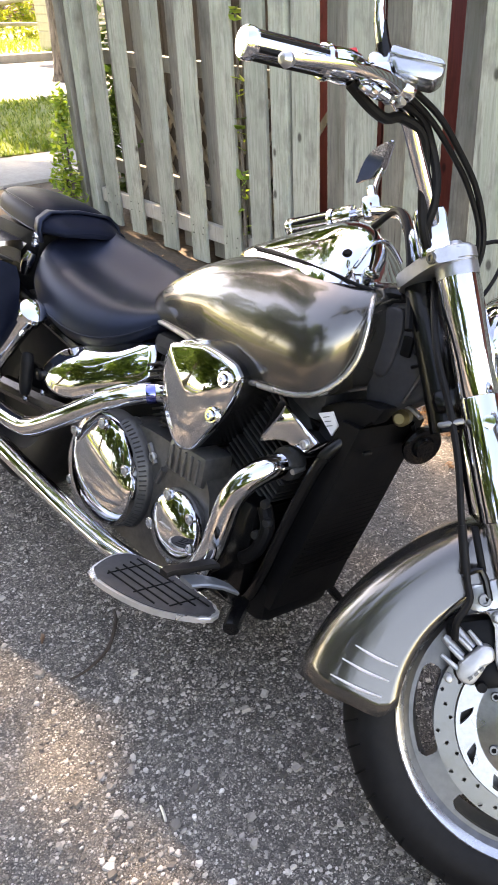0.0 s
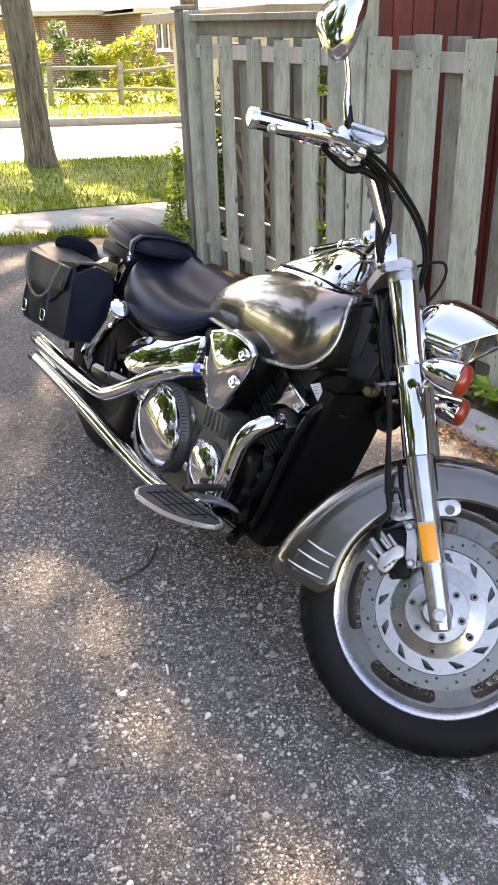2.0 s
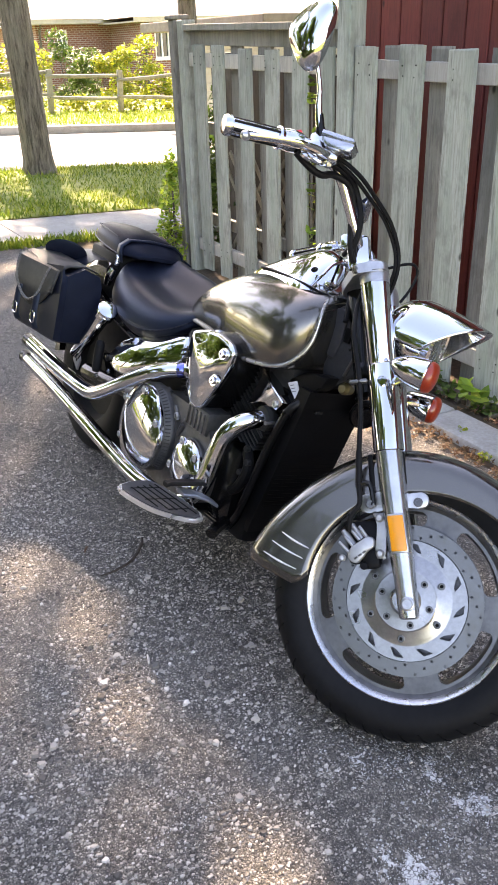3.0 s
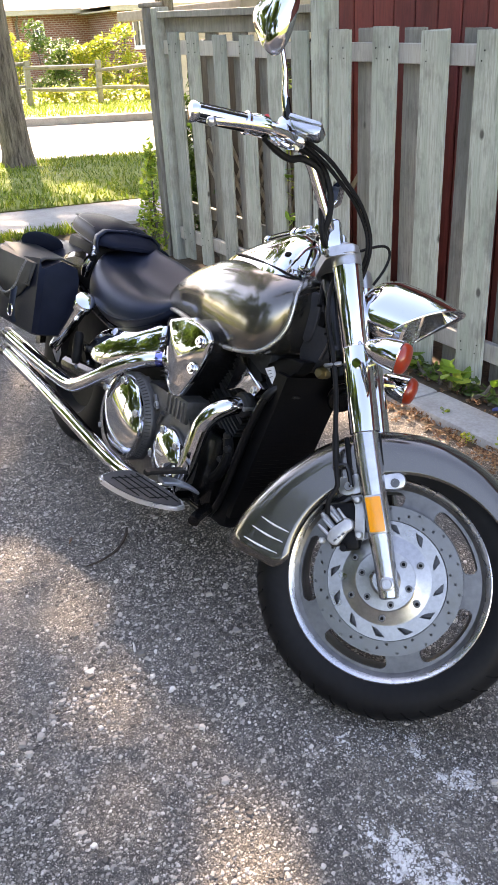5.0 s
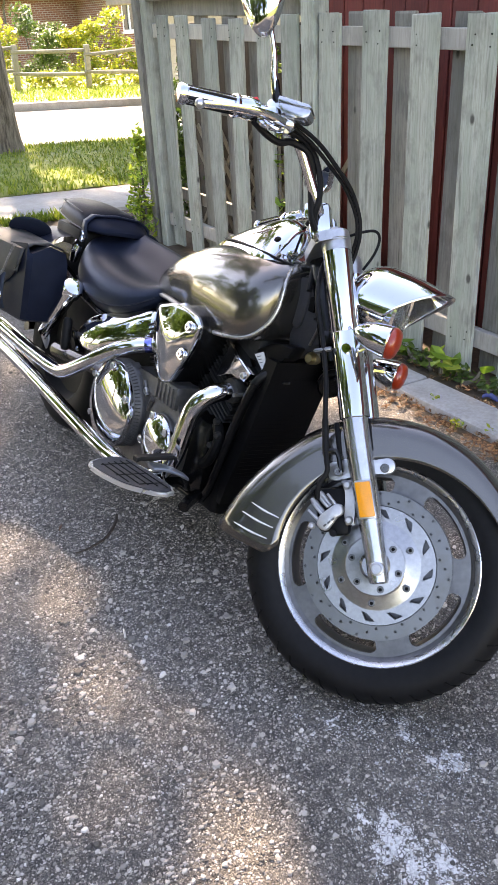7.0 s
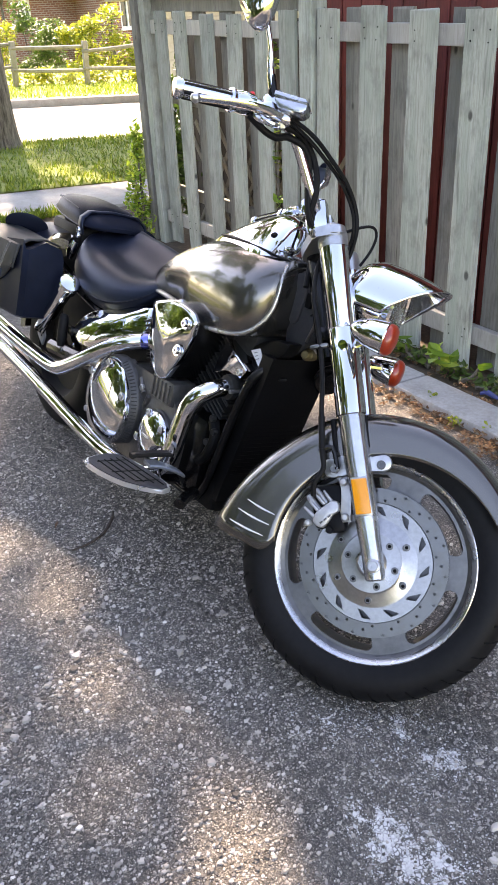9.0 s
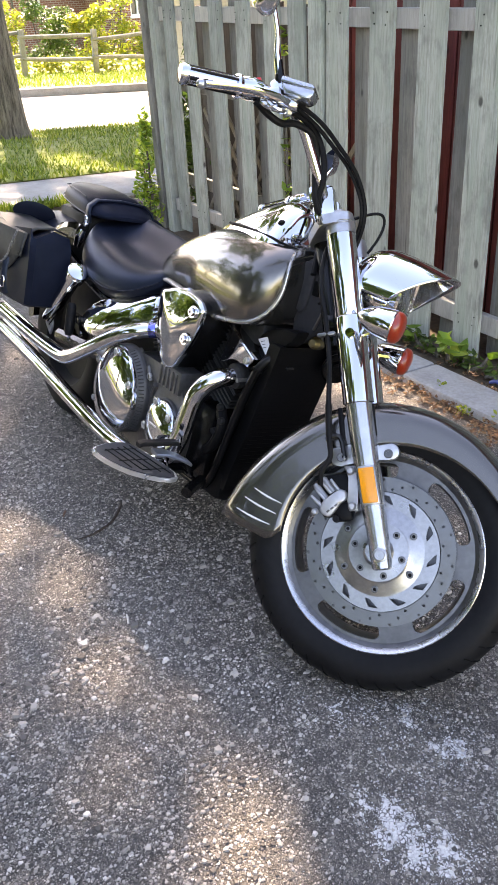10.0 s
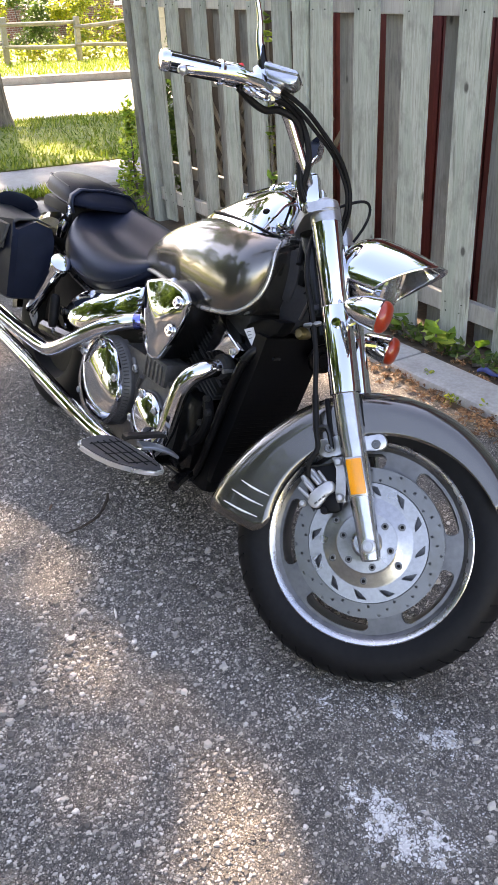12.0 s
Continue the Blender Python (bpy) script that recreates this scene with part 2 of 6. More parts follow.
CONCRETE = simple("concrete", (0.30, 0.285, 0.26), (0.44, 0.42, 0.39), 60, 0.88, 0, 0.3, 0.003)
SIDEWALK = simple("sidewalk_concrete", (0.30, 0.288, 0.268), (0.40, 0.386, 0.36), 40, 0.88, 0, 0.2, 0.003)
ROADMAT = simple("road_asphalt", (0.22, 0.216, 0.212), (0.30, 0.293, 0.285), 80, 0.85, 0, 0.2, 0.003)
SOIL = simple("soil", (0.05, 0.036, 0.024), (0.12, 0.085, 0.055), 40, 0.95, 0, 0.6, 0.01)
LAWN = simple("lawn", (0.10, 0.145, 0.02), (0.24, 0.27, 0.045), 7, 0.9, 0, 0.5, 0.02)
GRASS = leaf_mat("grass_blades", (0.075, 0.135, 0.012), (0.15, 0.22, 0.022), (0.29, 0.32, 0.045))
LEAF = leaf_mat("leaves", (0.035, 0.075, 0.012), (0.07, 0.13, 0.02), (0.12, 0.19, 0.035))
BRIGHTLEAF = leaf_mat("bright_leaves", (0.13, 0.21, 0.02), (0.30, 0.34, 0.03), (0.48, 0.46, 0.05))
MIDLEAF = leaf_mat("young_leaves", (0.10, 0.20, 0.018), (0.20, 0.33, 0.03), (0.34, 0.42, 0.05))
DRYLEAF = leaf_mat("dry_leaves", (0.09, 0.04, 0.018), (0.22, 0.11, 0.055), (0.36, 0.24, 0.13))
BARK = bark_mat()
BRICK = brick_mat()
ROOF = simple("roof_shingle", (0.20, 0.17, 0.15), (0.30, 0.26, 0.23), 9, 0.9)
WHITETRIM = simple("white_trim", (0.66, 0.66, 0.64), (0.78, 0.78, 0.76), 20, 0.6)
CREAM = simple("cream_siding", (0.40, 0.36, 0.27), (0.50, 0.455, 0.35), 12, 0.7)
GLASS_DARK = simple("window_glass", (0.03, 0.04, 0.045), (0.06, 0.07, 0.075), 2, 0.12, 0, 0)
PAINT = metallic_paint()
CHROME = chrome_mat()
LEATHER = leather_mat()
MATTLEATHER = leather_mat("matt_leather", 0.11)
BLACKPLASTIC = simple("black_plastic", (0.002, 0.002, 0.0022), (0.0045, 0.0045, 0.005), 120, 0.5, 0, 0.1, 0.001, spec=0.12)
GREYPLASTIC = simple("grey_black_plastic", (0.026, 0.026, 0.029), (0.040, 0.040, 0.043), 90, 0.55, 0, 0.1, 0.001, spec=0.3)
BRAID = simple("grey_braid", (0.06, 0.06, 0.06), (0.16, 0.16, 0.155), 200, 0.5, 0.2, 0.2, 0.001)
# bag flap leather: the light falling on it is put into a paler grey
LITLEATHER = simple("lit_grey_leather", (0.020, 0.021, 0.020), (0.042, 0.043, 0.041), 45, 0.5, 0, 0.2, 0.001, spec=0.3)
PADLEATHER = leather_mat("pad_leather", 0.07)
BLACKPAINT = simple("black_paint", (0.002, 0.002, 0.0022), (0.004, 0.004, 0.0043), 40, 0.24, 0, 0.0, spec=0.25)
RUBBER = simple("rubber", (0.0035, 0.0035, 0.004), (0.008, 0.008, 0.0085), 60, 0.55, 0, 0.2, 0.001, spec=0.13)
DARKCASE = simple("dark_case_paint", (0.035, 0.035, 0.035), (0.065, 0.064, 0.062), 60, 0.42, 0.3, 0.1, 0.001)
ENGINE = simple("grey_engine_paint", (0.070, 0.068, 0.065), (0.125, 0.121, 0.114), 70, 0.34, 0.6, 0.15, 0.001)
FINS = simple("dark_fins", (0.012, 0.012, 0.012), (0.032, 0.032, 0.031), 70, 0.5, 0.3, 0.1, 0.001, spec=0.22)
ALLOY = simple("silver_alloy", (0.36, 0.36, 0.36), (0.50, 0.50, 0.495), 55, 0.33, 0.9, 0.05, 0.0006)
RIMALLOY = simple("cast_alloy", (0.088, 0.088, 0.088), (0.150, 0.150, 0.148), 48, 0.38, 0.8, 0.08, 0.0008)
BOLTSTEEL = simple("dark_bolt", (0.10, 0.10, 0.10), (0.17, 0.17, 0.165), 60, 0.35, 0.9, 0)
STEEL = rotor_mat()
TWIG = simple("dry_twig", (0.022, 0.016, 0.012), (0.06, 0.045, 0.034), 60, 0.9, 0, 0.5, 0.002)
SATIN = simple("satin_aluminium", (0.36, 0.36, 0.36), (0.46, 0.46, 0.455), 90, 0.46, 0.7, 0.06, 0.0005)
BOARDRUBBER = simple("worn_rubber", (0.026, 0.026, 0.028), (0.046, 0.046, 0.048), 60, 0.6, 0, 0.2, 0.001, spec=0.3)
BRASS = simple("brass", (0.20, 0.16, 0.08), (0.30, 0.24, 0.13), 40, 0.4, 0.9, 0)
PEDAL = simple("grey_pedal", (0.14, 0.155, 0.17), (0.21, 0.225, 0.24), 40, 0.42, 0.6, 0)
BLUED = simple("heat_blued_chrome", (0.10, 0.16, 0.55), (0.30, 0.28, 0.60), 60, 0.12, 1.0, 0)
TURNED = simple("turned_steel", (0.27, 0.27, 0.268), (0.36, 0.36, 0.355), 110, 0.30, 0.95, 0.04, 0.0004)
POLISHED = simple("polished_alloy", (0.40, 0.41, 0.42), (0.52, 0.53, 0.54), 160, 0.26, 0.95, 0.05, 0.0004)
SLIDER = simple("fork_slider_alloy", (0.42, 0.425, 0.43), (0.52, 0.525, 0.53), 120, 0.22, 0.95, 0.03, 0.0003)
BRIGHTALLOY = simple("bright_alloy", (0.60, 0.60, 0.60), (0.72, 0.72, 0.715), 90, 0.28, 0.85, 0.04, 0.0004)
DARK = simple("dark_recess", (0.002, 0.002, 0.002), (0.004, 0.004, 0.004), 30, 0.7, 0, 0, spec=0.1)
SEAMPAINT = simple("seam_edge", (0.33, 0.315, 0.29), (0.44, 0.42, 0.39), 60, 0.26, 0.8, 0)
SILVERLINE = simple("bright_line", (0.60, 0.58, 0.54), (0.72, 0.70, 0.66), 60, 0.35, 0.6, 0)
WHITELABEL = simple("white_label", (0.72, 0.73, 0.75), (0.80, 0.81, 0.83), 30, 0.45, 0, 0)
REDPLASTIC = simple("red_plastic", (0.42, 0.02, 0.02), (0.55, 0.03, 0.03), 30, 0.35, 0, 0)
BLUEPLASTIC = simple("blue_plastic", (0.02, 0.035, 0.12), (0.035, 0.05, 0.18), 30, 0.4, 0, 0)


def lens_mat(name, c):
    """Moulded plastic lens with a fine grid of prisms."""
    m, n, l, b = material(name, 0.3, 0, c)
    vo = nd(n, "ShaderNodeTexVoronoi", Scale=420.0)
    l.new(coords(n, l), vo.inputs["Vector"])
    l.new(ramp(n, l, vo.outputs["Distance"], [(0.0, c), (0.8, tuple(x * 0.75 for x in c))]), b.inputs["Base Color"])
    b.inputs["Coat Weight"].default_value = 0.35
    b.inputs["Coat Roughness"].default_value = 0.06
    bump(n, l, b, vo.outputs["Distance"], 0.1, 0.0005)
    return m


AMBER = lens_mat("amber_reflector", (0.90, 0.31, 0.004))
ORANGE = lens_mat("orange_lens", (0.31, 0.024, 0.004))
m_, n_, l_, b_ = material("clear_glass", 0.02, 0, (0.95, 0.96, 0.97))
b_.inputs["Transmission Weight"].default_value = 0.9
LENSGLASS = m_
m_, n_, l_, b_ = material("mirror_glass", 0.02, 1.0, (0.80, 0.82, 0.83))
MIRROR = m_


# ---------------------------------------------------------------- mesh helpers
def part(name, bm, mat, parent=None, label="", at=None, smooth=True, edge=35):
    """Links a bmesh as one mesh object, under a thing or a part."""
    me = bpy.data.meshes.new(name)
    bmesh.ops.recalc_face_normals(bm, faces=bm.faces[:])
    if smooth:
        lim = radians(edge)
        for f in bm.faces:
            f.smooth = True
        for e in bm.edges:
            if len(e.link_faces) == 2 and e.calc_face_angle(0) > lim:
                e.smooth = False
    bm.to_mesh(me)
    bm.free()
    me.materials.append(mat)
    ob = new(name, me)
    if parent is not None:
        ob.parent = parent
    if at is not None:
        ob.matrix_basis = at
    if label:
        ob["label"] = label
    return ob


def thing(name, m, label, category, group="", kind=""):
    ob = new(name)
    ob.matrix_basis = m
    return tagged(ob, label, category, group, kind)


def box(x0, x1, y0, y1, z0, z1, bevel=0.0, seg=2, bm=None):
    bm = bm or bmesh.new()
    r = bmesh.ops.create_cube(bm, size=1.0, matrix=Matrix.LocRotScale(((x0 + x1) / 2, (y0 + y1) / 2, (z0 + z1) / 2), None, (x1 - x0, y1 - y0, z1 - z0)))
    if bevel:
        es = {e for v in r["verts"] for e in v.link_edges}
        bmesh.ops.bevel(bm, geom=list(es), offset=bevel, segments=seg, affect="EDGES", profile=0.5)
    return bm


def frame_of(axis):
    """Rotation that takes z to the given direction."""
    return Vector(axis).to_track_quat("Z", "Y").to_matrix().to_4x4()


def lathe(profile, origin=(0, 0, 0), axis=(0, 0, 1), seg=40, bm=None, arc=(0, 360)):
    """Turns (radius, height) points about an axis."""
    bm = bm or bmesh.new()
    m = Matrix.Translation(origin) @ frame_of(axis)
    full = arc[1] - arc[0] >= 360
    k = seg if full else seg + 1
    rings = []
    for r, h in profile:
        if r < 1e-6:
            rings.append([bm.verts.new(m @ Vector((0, 0, h)))] * k)
        else:
            rings.append([bm.verts.new(m @ Vector((r * math.cos(a), r * math.sin(a), h))) for a in (radians(arc[0] + (arc[1] - arc[0]) * i / seg) for i in range(k))])
    for a, b in zip(rings, rings[1:]):
        for i in range(seg):
            j = (i + 1) % k
            vs = []
            for v in (a[i], a[j], b[j], b[i]):
                if v not in vs:
                    vs.append(v)
            if len(vs) > 2:
                bm.faces.new(vs)
    return bm


def spline(pts, n):
    """Catmull-Rom through points, n steps a span."""
    pts = [Vector(p) for p in pts]
    out = []
    for i in range(len(pts) - 1):
        p0, p1, p2, p3 = pts[max(i - 1, 0)], pts[i], pts[i + 1], pts[min(i + 2, len(pts) - 1)]
        for j in range(n):
            t = j / n
            out.append(0.5 * (2 * p1 + (p2 - p0) * t + (2 * p0 - 5 * p1 + 4 * p2 - p3) * t * t + (3 * p1 - 3 * p2 + p3 - p0) * t ** 3))
    out.append(pts[-1])
    return out


def tube(pts, radius, steps=6, seg=12, cap=True, bm=None, flat=1.0):
    """A round bar along a smooth line; radius is one number or one for each given point."""
    bm = bm or bmesh.new()
    rad = radius if isinstance(radius, (list, tuple)) else [radius] * len(pts)
    path = spline(pts, steps)
    rr = [s[0] for s in spline([(r, 0, 0) for r in rad], steps)]
    up = None
    rings = []
    for i, p in enumerate(path):
        d = (path[min(i + 1, len(path) - 1)] - path[max(i - 1, 0)]).normalized()
        if up is None:
            up = d.orthogonal().normalized()
        up = (up - d * up.dot(d)).normalized()
        side = d.cross(up)
        rings.append([bm.verts.new(p + (up * math.cos(2 * math.pi * k / seg) + side * math.sin(2 * math.pi * k / seg) * flat) * rr[i]) for k in range(seg)])
    for a, b in zip(rings, rings[1:]):
        for k in range(seg):
            bm.faces.new((a[k], a[(k + 1) % seg], b[(k + 1) % seg], b[k]))
    if cap:
        bm.faces.new(rings[0][::-1])
        bm.faces.new(rings[-1])
    return bm


def loft(sections, closed=True, cap=True, bm=None):
    """Skin over equal-length rows of points."""
    bm = bm or bmesh.new()
    rows = [[bm.verts.new(p) for p in s] for s in sections]
    k = len(rows[0])
    for a, b in zip(rows, rows[1:]):
        for i in range(k if closed else k - 1):
            bm.faces.new((a[i], a[(i + 1) % k], b[(i + 1) % k], b[i]))
    if cap:
        bm.faces.new(rows[0][::-1])
        bm.faces.new(rows[-1])
    return bm


def smooth_rows(rows, n):
    """Numbers in rows, made finer by a smooth curve."""
    out = []
    for i in range(len(rows) - 1):
        a, b, c, d = rows[max(i - 1, 0)], rows[i], rows[i + 1], rows[min(i + 2, len(rows) - 1)]
        for j in range(n):
            t = j / n
            out.append([0.5 * (2 * q + (r - p) * t + (2 * p - 5 * q + 4 * r - s) * t * t + (3 * q - 3 * r + s - p) * t ** 3) for p, q, r, s in zip(a, b, c, d)])
    out.append(list(rows[-1]))
    return out


def outline(poly, n=5):
    """A closed smooth curve through 2D points."""
    k = len(poly)
    out = []
    for i in range(k):
        p0, p1, p2, p3 = (Vector((*poly[(i + j - 1) % k], 0)) for j in range(4))
        for j in range(n):
            t = j / n
            q = 0.5 * (2 * p1 + (p2 - p0) * t + (2 * p0 - 5 * p1 + 4 * p2 - p3) * t * t + (3 * p1 - 3 * p2 + p3 - p0) * t ** 3)
            out.append((q[0], q[1]))
    return out


def pillow(poly, y0, y1, dome=0.03, rim=0.012, tilt=0.0, smooth_n=5):
    """A domed cover: outline in x, z, from y0 (base) out to y1 (crown of the rim), then a dome."""
    pts = outline(poly, smooth_n) if smooth_n else list(poly)
    cx = sum(p[0] for p in pts) / len(pts)
    cz = sum(p[1] for p in pts) / len(pts)
    size = sum(math.hypot(x - cx, z - cz) for x, z in pts) / len(pts)
    sgn = 1 if y1 > y0 else -1
    rows = []
    lv = [(1.0, y0), (1.0, y1 - sgn * rim)]
    for a in range(1, 5):
        t = radians(a * 22.5)
        lv.append((1 - (rim / size) * (1 - math.cos(t)), y1 - sgn * rim * (1 - math.sin(t))))
    s0 = lv[-1][0]
    for k in range(1, 9):
        s = s0 * (1 - k / 8.3)
        lv.append((s, y1 + sgn * dome * (1 - (s / s0) ** 2)))
    for s, y in lv:
        rows.append([(cx + (x - cx) * s, y + tilt * (cz + (z - cz) * s - cz), cz + (z - cz) * s) for x, z in pts])
    return loft(rows)


def plate(poly, y0, y1, bevel=0.0):
    """A flat plate with an outline in x, z."""
    bm = bmesh.new()
    a = [bm.verts.new((x, y0, z)) for x, z in poly]
    b = [bm.verts.new((x, y1, z)) for x, z in poly]
    bm.faces.new(a)
    bm.faces.new(b[::-1])
    k = len(poly)
    for i in range(k):
        bm.faces.new((a[i], b[i], b[(i + 1) % k], a[(i + 1) % k]))
    if bevel:
        bmesh.ops.bevel(bm, geom=bm.edges[:], offset=bevel, segments=2, affect="EDGES", profile=0.5)
    return bm


def bolt(origin, axis, r=0.009, h=0.007):
    """A socket screw head with a recess."""
    return lathe([(r, 0), (r, h * 0.8), (r * 0.85, h), (r * 0.5, h), (r * 0.5, h * 0.35), (0, h * 0.35)], origin, axis, 12)


def polar_plate(radii, count, keep, y0, y1):
    """A ring plate about the y axis, out of small cells; keep(i, j) tells which cells stay."""
    bm = bmesh.new()
    vs = {}

    def vert(i, j, y):
        key = (i, j % count, y)
        if key not in vs:
            a = 2 * math.pi * (j % count) / count
            vs[key] = bm.verts.new((radii[i] * math.cos(a), y, radii[i] * math.sin(a)))
        return vs[key]
    cells = {(i, j) for i in range(len(radii) - 1) for j in range(count) if keep(i, j)}
    for i, j in cells:
        for y in (y0, y1):
            bm.faces.new((vert(i, j, y), vert(i + 1, j, y), vert(i + 1, j + 1, y), vert(i, j + 1, y)))
        for (di, dj), e in (((0, 1), ((i, j + 1), (i + 1, j + 1))), ((0, -1), ((i, j), (i + 1, j))), ((1, 0), ((i + 1, j), (i + 1, j + 1))), ((-1, 0), ((i, j), (i, j + 1)))):
            if (i + di, (j + dj) % count) not in cells:
                (a, b2), (c, d2) = e
                bm.faces.new((vert(a, b2, y0), vert(c, d2, y0), vert(c, d2, y1), vert(a, b2, y1)))
    return bm


def leaf_cloud(rng, spots, count, size, flat=0.5, broad=False):
    """Many small leaves about the given (centre, radius) spots."""
    vs, fs = [], []
    for _ in range(count):
        c, r = rng.choice(spots)
        d = Vector((rng.gauss(0, 1), rng.gauss(0, 1), rng.gauss(0, 1))).normalized() * (rng.random() ** 0.4)
        p = Vector(c) + Vector((d[0] * r[0], d[1] * r[1], d[2] * r[2]))
        s = size * rng.uniform(0.6, 1.35)
        u = Vector((rng.gauss(0, 1), rng.gauss(0, 1), rng.gauss(0, 0.6))).normalized()
        w = u.cross(Vector((rng.gauss(0, flat), rng.gauss(0, flat), 1))).normalized()
        k = len(vs)
        if broad:
            dip = u.cross(w) * s * 0.18
            vs += [p - u * s, p + w * s * 0.48 - u * 0.55 * s + dip, p + w * s * 0.58 + u * 0.05 * s + dip, p + w * s * 0.30 + u * 0.65 * s + dip * 0.5, p + u * s * 1.1, p - w * s * 0.30 + u * 0.65 * s + dip * 0.5, p - w * s * 0.58 + u * 0.05 * s + dip, p - w * s * 0.48 - u * 0.55 * s + dip]
            fs += [(k, k + 1, k + 2, k + 3, k + 4), (k, k + 4, k + 5, k + 6, k + 7)]
            continue
        vs += [p - u * s, p + w * s * 0.45 - u * 0.1 * s, p + u * s * 1.1, p - w * s * 0.45 - u * 0.1 * s]
        fs.append((k, k + 1, k + 2, k + 3))
    me = bpy.data.meshes.new("leaves")
    me.from_pydata([tuple(v) for v in vs], [], fs)
    me.update()
    return me


def mesh_part(name, me, mat, parent=None, label=""):
    me.materials.append(mat)
    ob = new(name, me)
    if parent is not None:
        ob.parent = parent
    if label:
        ob["label"] = label
    return ob


# ---------------------------------------------------------------- ground
# the street and the driveway lie on one slope that falls gently towards the fence
GROUND = Matrix(((0.99874, -0.00772, 0.04950, -0.0031), (0.00843, 0.99986, -0.01411, -0.0150), (-0.04939, 0.01451, 0.99867, -0.0077), (0, 0, 0, 1))) @ Matrix.Diagonal((1.0173, 1.0173, 1.0173, 1))


def on_ground(x, y, z=0.0):
    """An upright pose on the sloping ground."""
    return Matrix.Translation(GROUND @ Vector((x, y, z)))


def swell(x, y):
    """Slight unevenness of the driveway."""
    z = 0.004 * math.sin(x * 2.1 + 0.6) * math.sin(y * 1.7)
    return z + 0.022 * math.exp(-((x - 0.70) ** 2 + (y - 0.24) ** 2) / 0.03)


def sheet(name, xs, ys, zf, mat, label, category):
    vs = [(x, y, zf(x, y)) for y in ys for x in xs]
    k = len(xs)
    fs = [(j * k + i, j * k + i + 1, (j + 1) * k + i + 1, (j + 1) * k + i) for j in range(len(ys) - 1) for i in range(k - 1)]
    me = bpy.data.meshes.new(name)
    me.from_pydata(vs, [], fs)
    for f in me.polygons:
        f.use_smooth = True
    me.materials.append(mat)
    ob = new(name, me)
    ob.matrix_basis = GROUND
    return tagged(ob, label, category, kind="structure")


def steps(a, b, d):
    k = max(1, round((b - a) / d))
    return [a + (b - a) * i / k for i in range(k + 1)]


sheet("ground", [-400, -40, -12, 12, 40, 400], [-400, -40, 0, 40, 400], lambda x, y: -0.16, LAWN, "green lawn and earth that reaches the horizon", "ground")
sheet("driveway", steps(-6.0, 2.0, 0.08), steps(-6, 5.98, 0.08), lambda x, y: swell(x, y), ASPHALT, "worn grey asphalt driveway with loose pale stones and white specks", "driveway")
sheet("soil_strip", steps(2.0, 12.0, 1.0), steps(-6, 5.98, 0.5), lambda x, y: -0.012, SOIL, "bare brown soil under the fence", "soil")

rng = random.Random(4)
for i in range(9):
    y0 = -4.4 + i * 1.5
    if y0 < 4.4:
        ob = part("concrete_strip", box(2.06, 2.27, y0, y0 + 1.492, -0.08, 0.028, 0.012), CONCRETE, at=GROUND)
        tagged(ob, "pale concrete edging strip beside the asphalt driveway", "edging", "edging strips", "structure")

for i in range(24):
    x0 = -20 + i * 1.55
    ob = part("sidewalk_slab", box(x0, x0 + 1.54, 6.0, 7.03, -0.1, 0.012, 0.008), SIDEWALK, at=GROUND)
    tagged(ob, "light grey concrete slab of the pavement", "pavement", "pavement slabs", "structure")
sheet("verge", steps(-60, 60, 4), steps(7.03, 10.4, 0.4), lambda x, y: 0.02 + 0.03 * math.sin((y - 7.03) / 3.37 * math.pi), LAWN, "grass verge between the pavement and the road", "grass")
part_kerb = part("near_kerb", box(-60, 60, 10.4, 10.56, -0.12, 0.03, 0.015), CONCRETE, at=GROUND)
tagged(part_kerb, "low concrete kerb along the road", "kerb", kind="structure")
sheet("road", [-90, -30, 0, 30, 90], steps(10.56, 16.6, 1.2), lambda x, y: -0.09, ROADMAT, "sunlit pale asphalt road", "road")
far_kerb = part("far_kerb", box(-90, 90, 16.6, 16.85, -0.2, 0.06, 0.02), CONCRETE, at=GROUND)
tagged(far_kerb, "concrete kerb on the far side of the road", "kerb", kind="structure")
sheet("far_lawn", [-90, -30, 0, 30, 90], [16.85, 20, 24, 40, 60], lambda x, y: 0.05, LAWN, "sunlit front lawn across the road", "grass")


def blades(name, rng, count, x0, x1, y0, y1, z, h, label):
    vs, fs = [], []
    for _ in range(count):
        x, y, a = rng.uniform(x0, x1), rng.uniform(y0, y1), rng.uniform(0, 6.28)
        hh, w = h * rng.uniform(0.5, 1.3), 0.006 + 0.12 * h * rng.random()
        dx, dy = math.cos(a) * w, math.sin(a) * w
        tx, ty = rng.gauss(0, hh * 0.4), rng.gauss(0, hh * 0.4)
        k = len(vs)
        vs += [(x - dx, y - dy, z), (x + dx, y + dy, z), (x + tx, y + ty, z + hh)]
        fs.append((k, k + 1, k + 2))
    me = bpy.data.meshes.new(name)
    me.from_pydata(vs, [], fs)
    ob = mesh_part(name, me, GRASS)
    ob.matrix_basis = GROUND
    return tagged(ob, label, "grass", kind="stuff")


blades("verge_grass", random.Random(5), 26000, -4, 8, 7.0, 10.4, 0.02, 0.07, "short sunlit green grass blades on the verge")
blades("far_grass", random.Random(6), 7000, 2, 14, 16.9, 20.6, 0.05, 0.09, "sunlit green grass blades across the road")
blades("edge_grass", random.Random(7), 2600, -1.5, 2.3, 5.80, 6.02, 0.0, 0.07, "grass tufts along the pavement edge")

# ---------------------------------------------------------------- fence
FENCE_X = 2.53
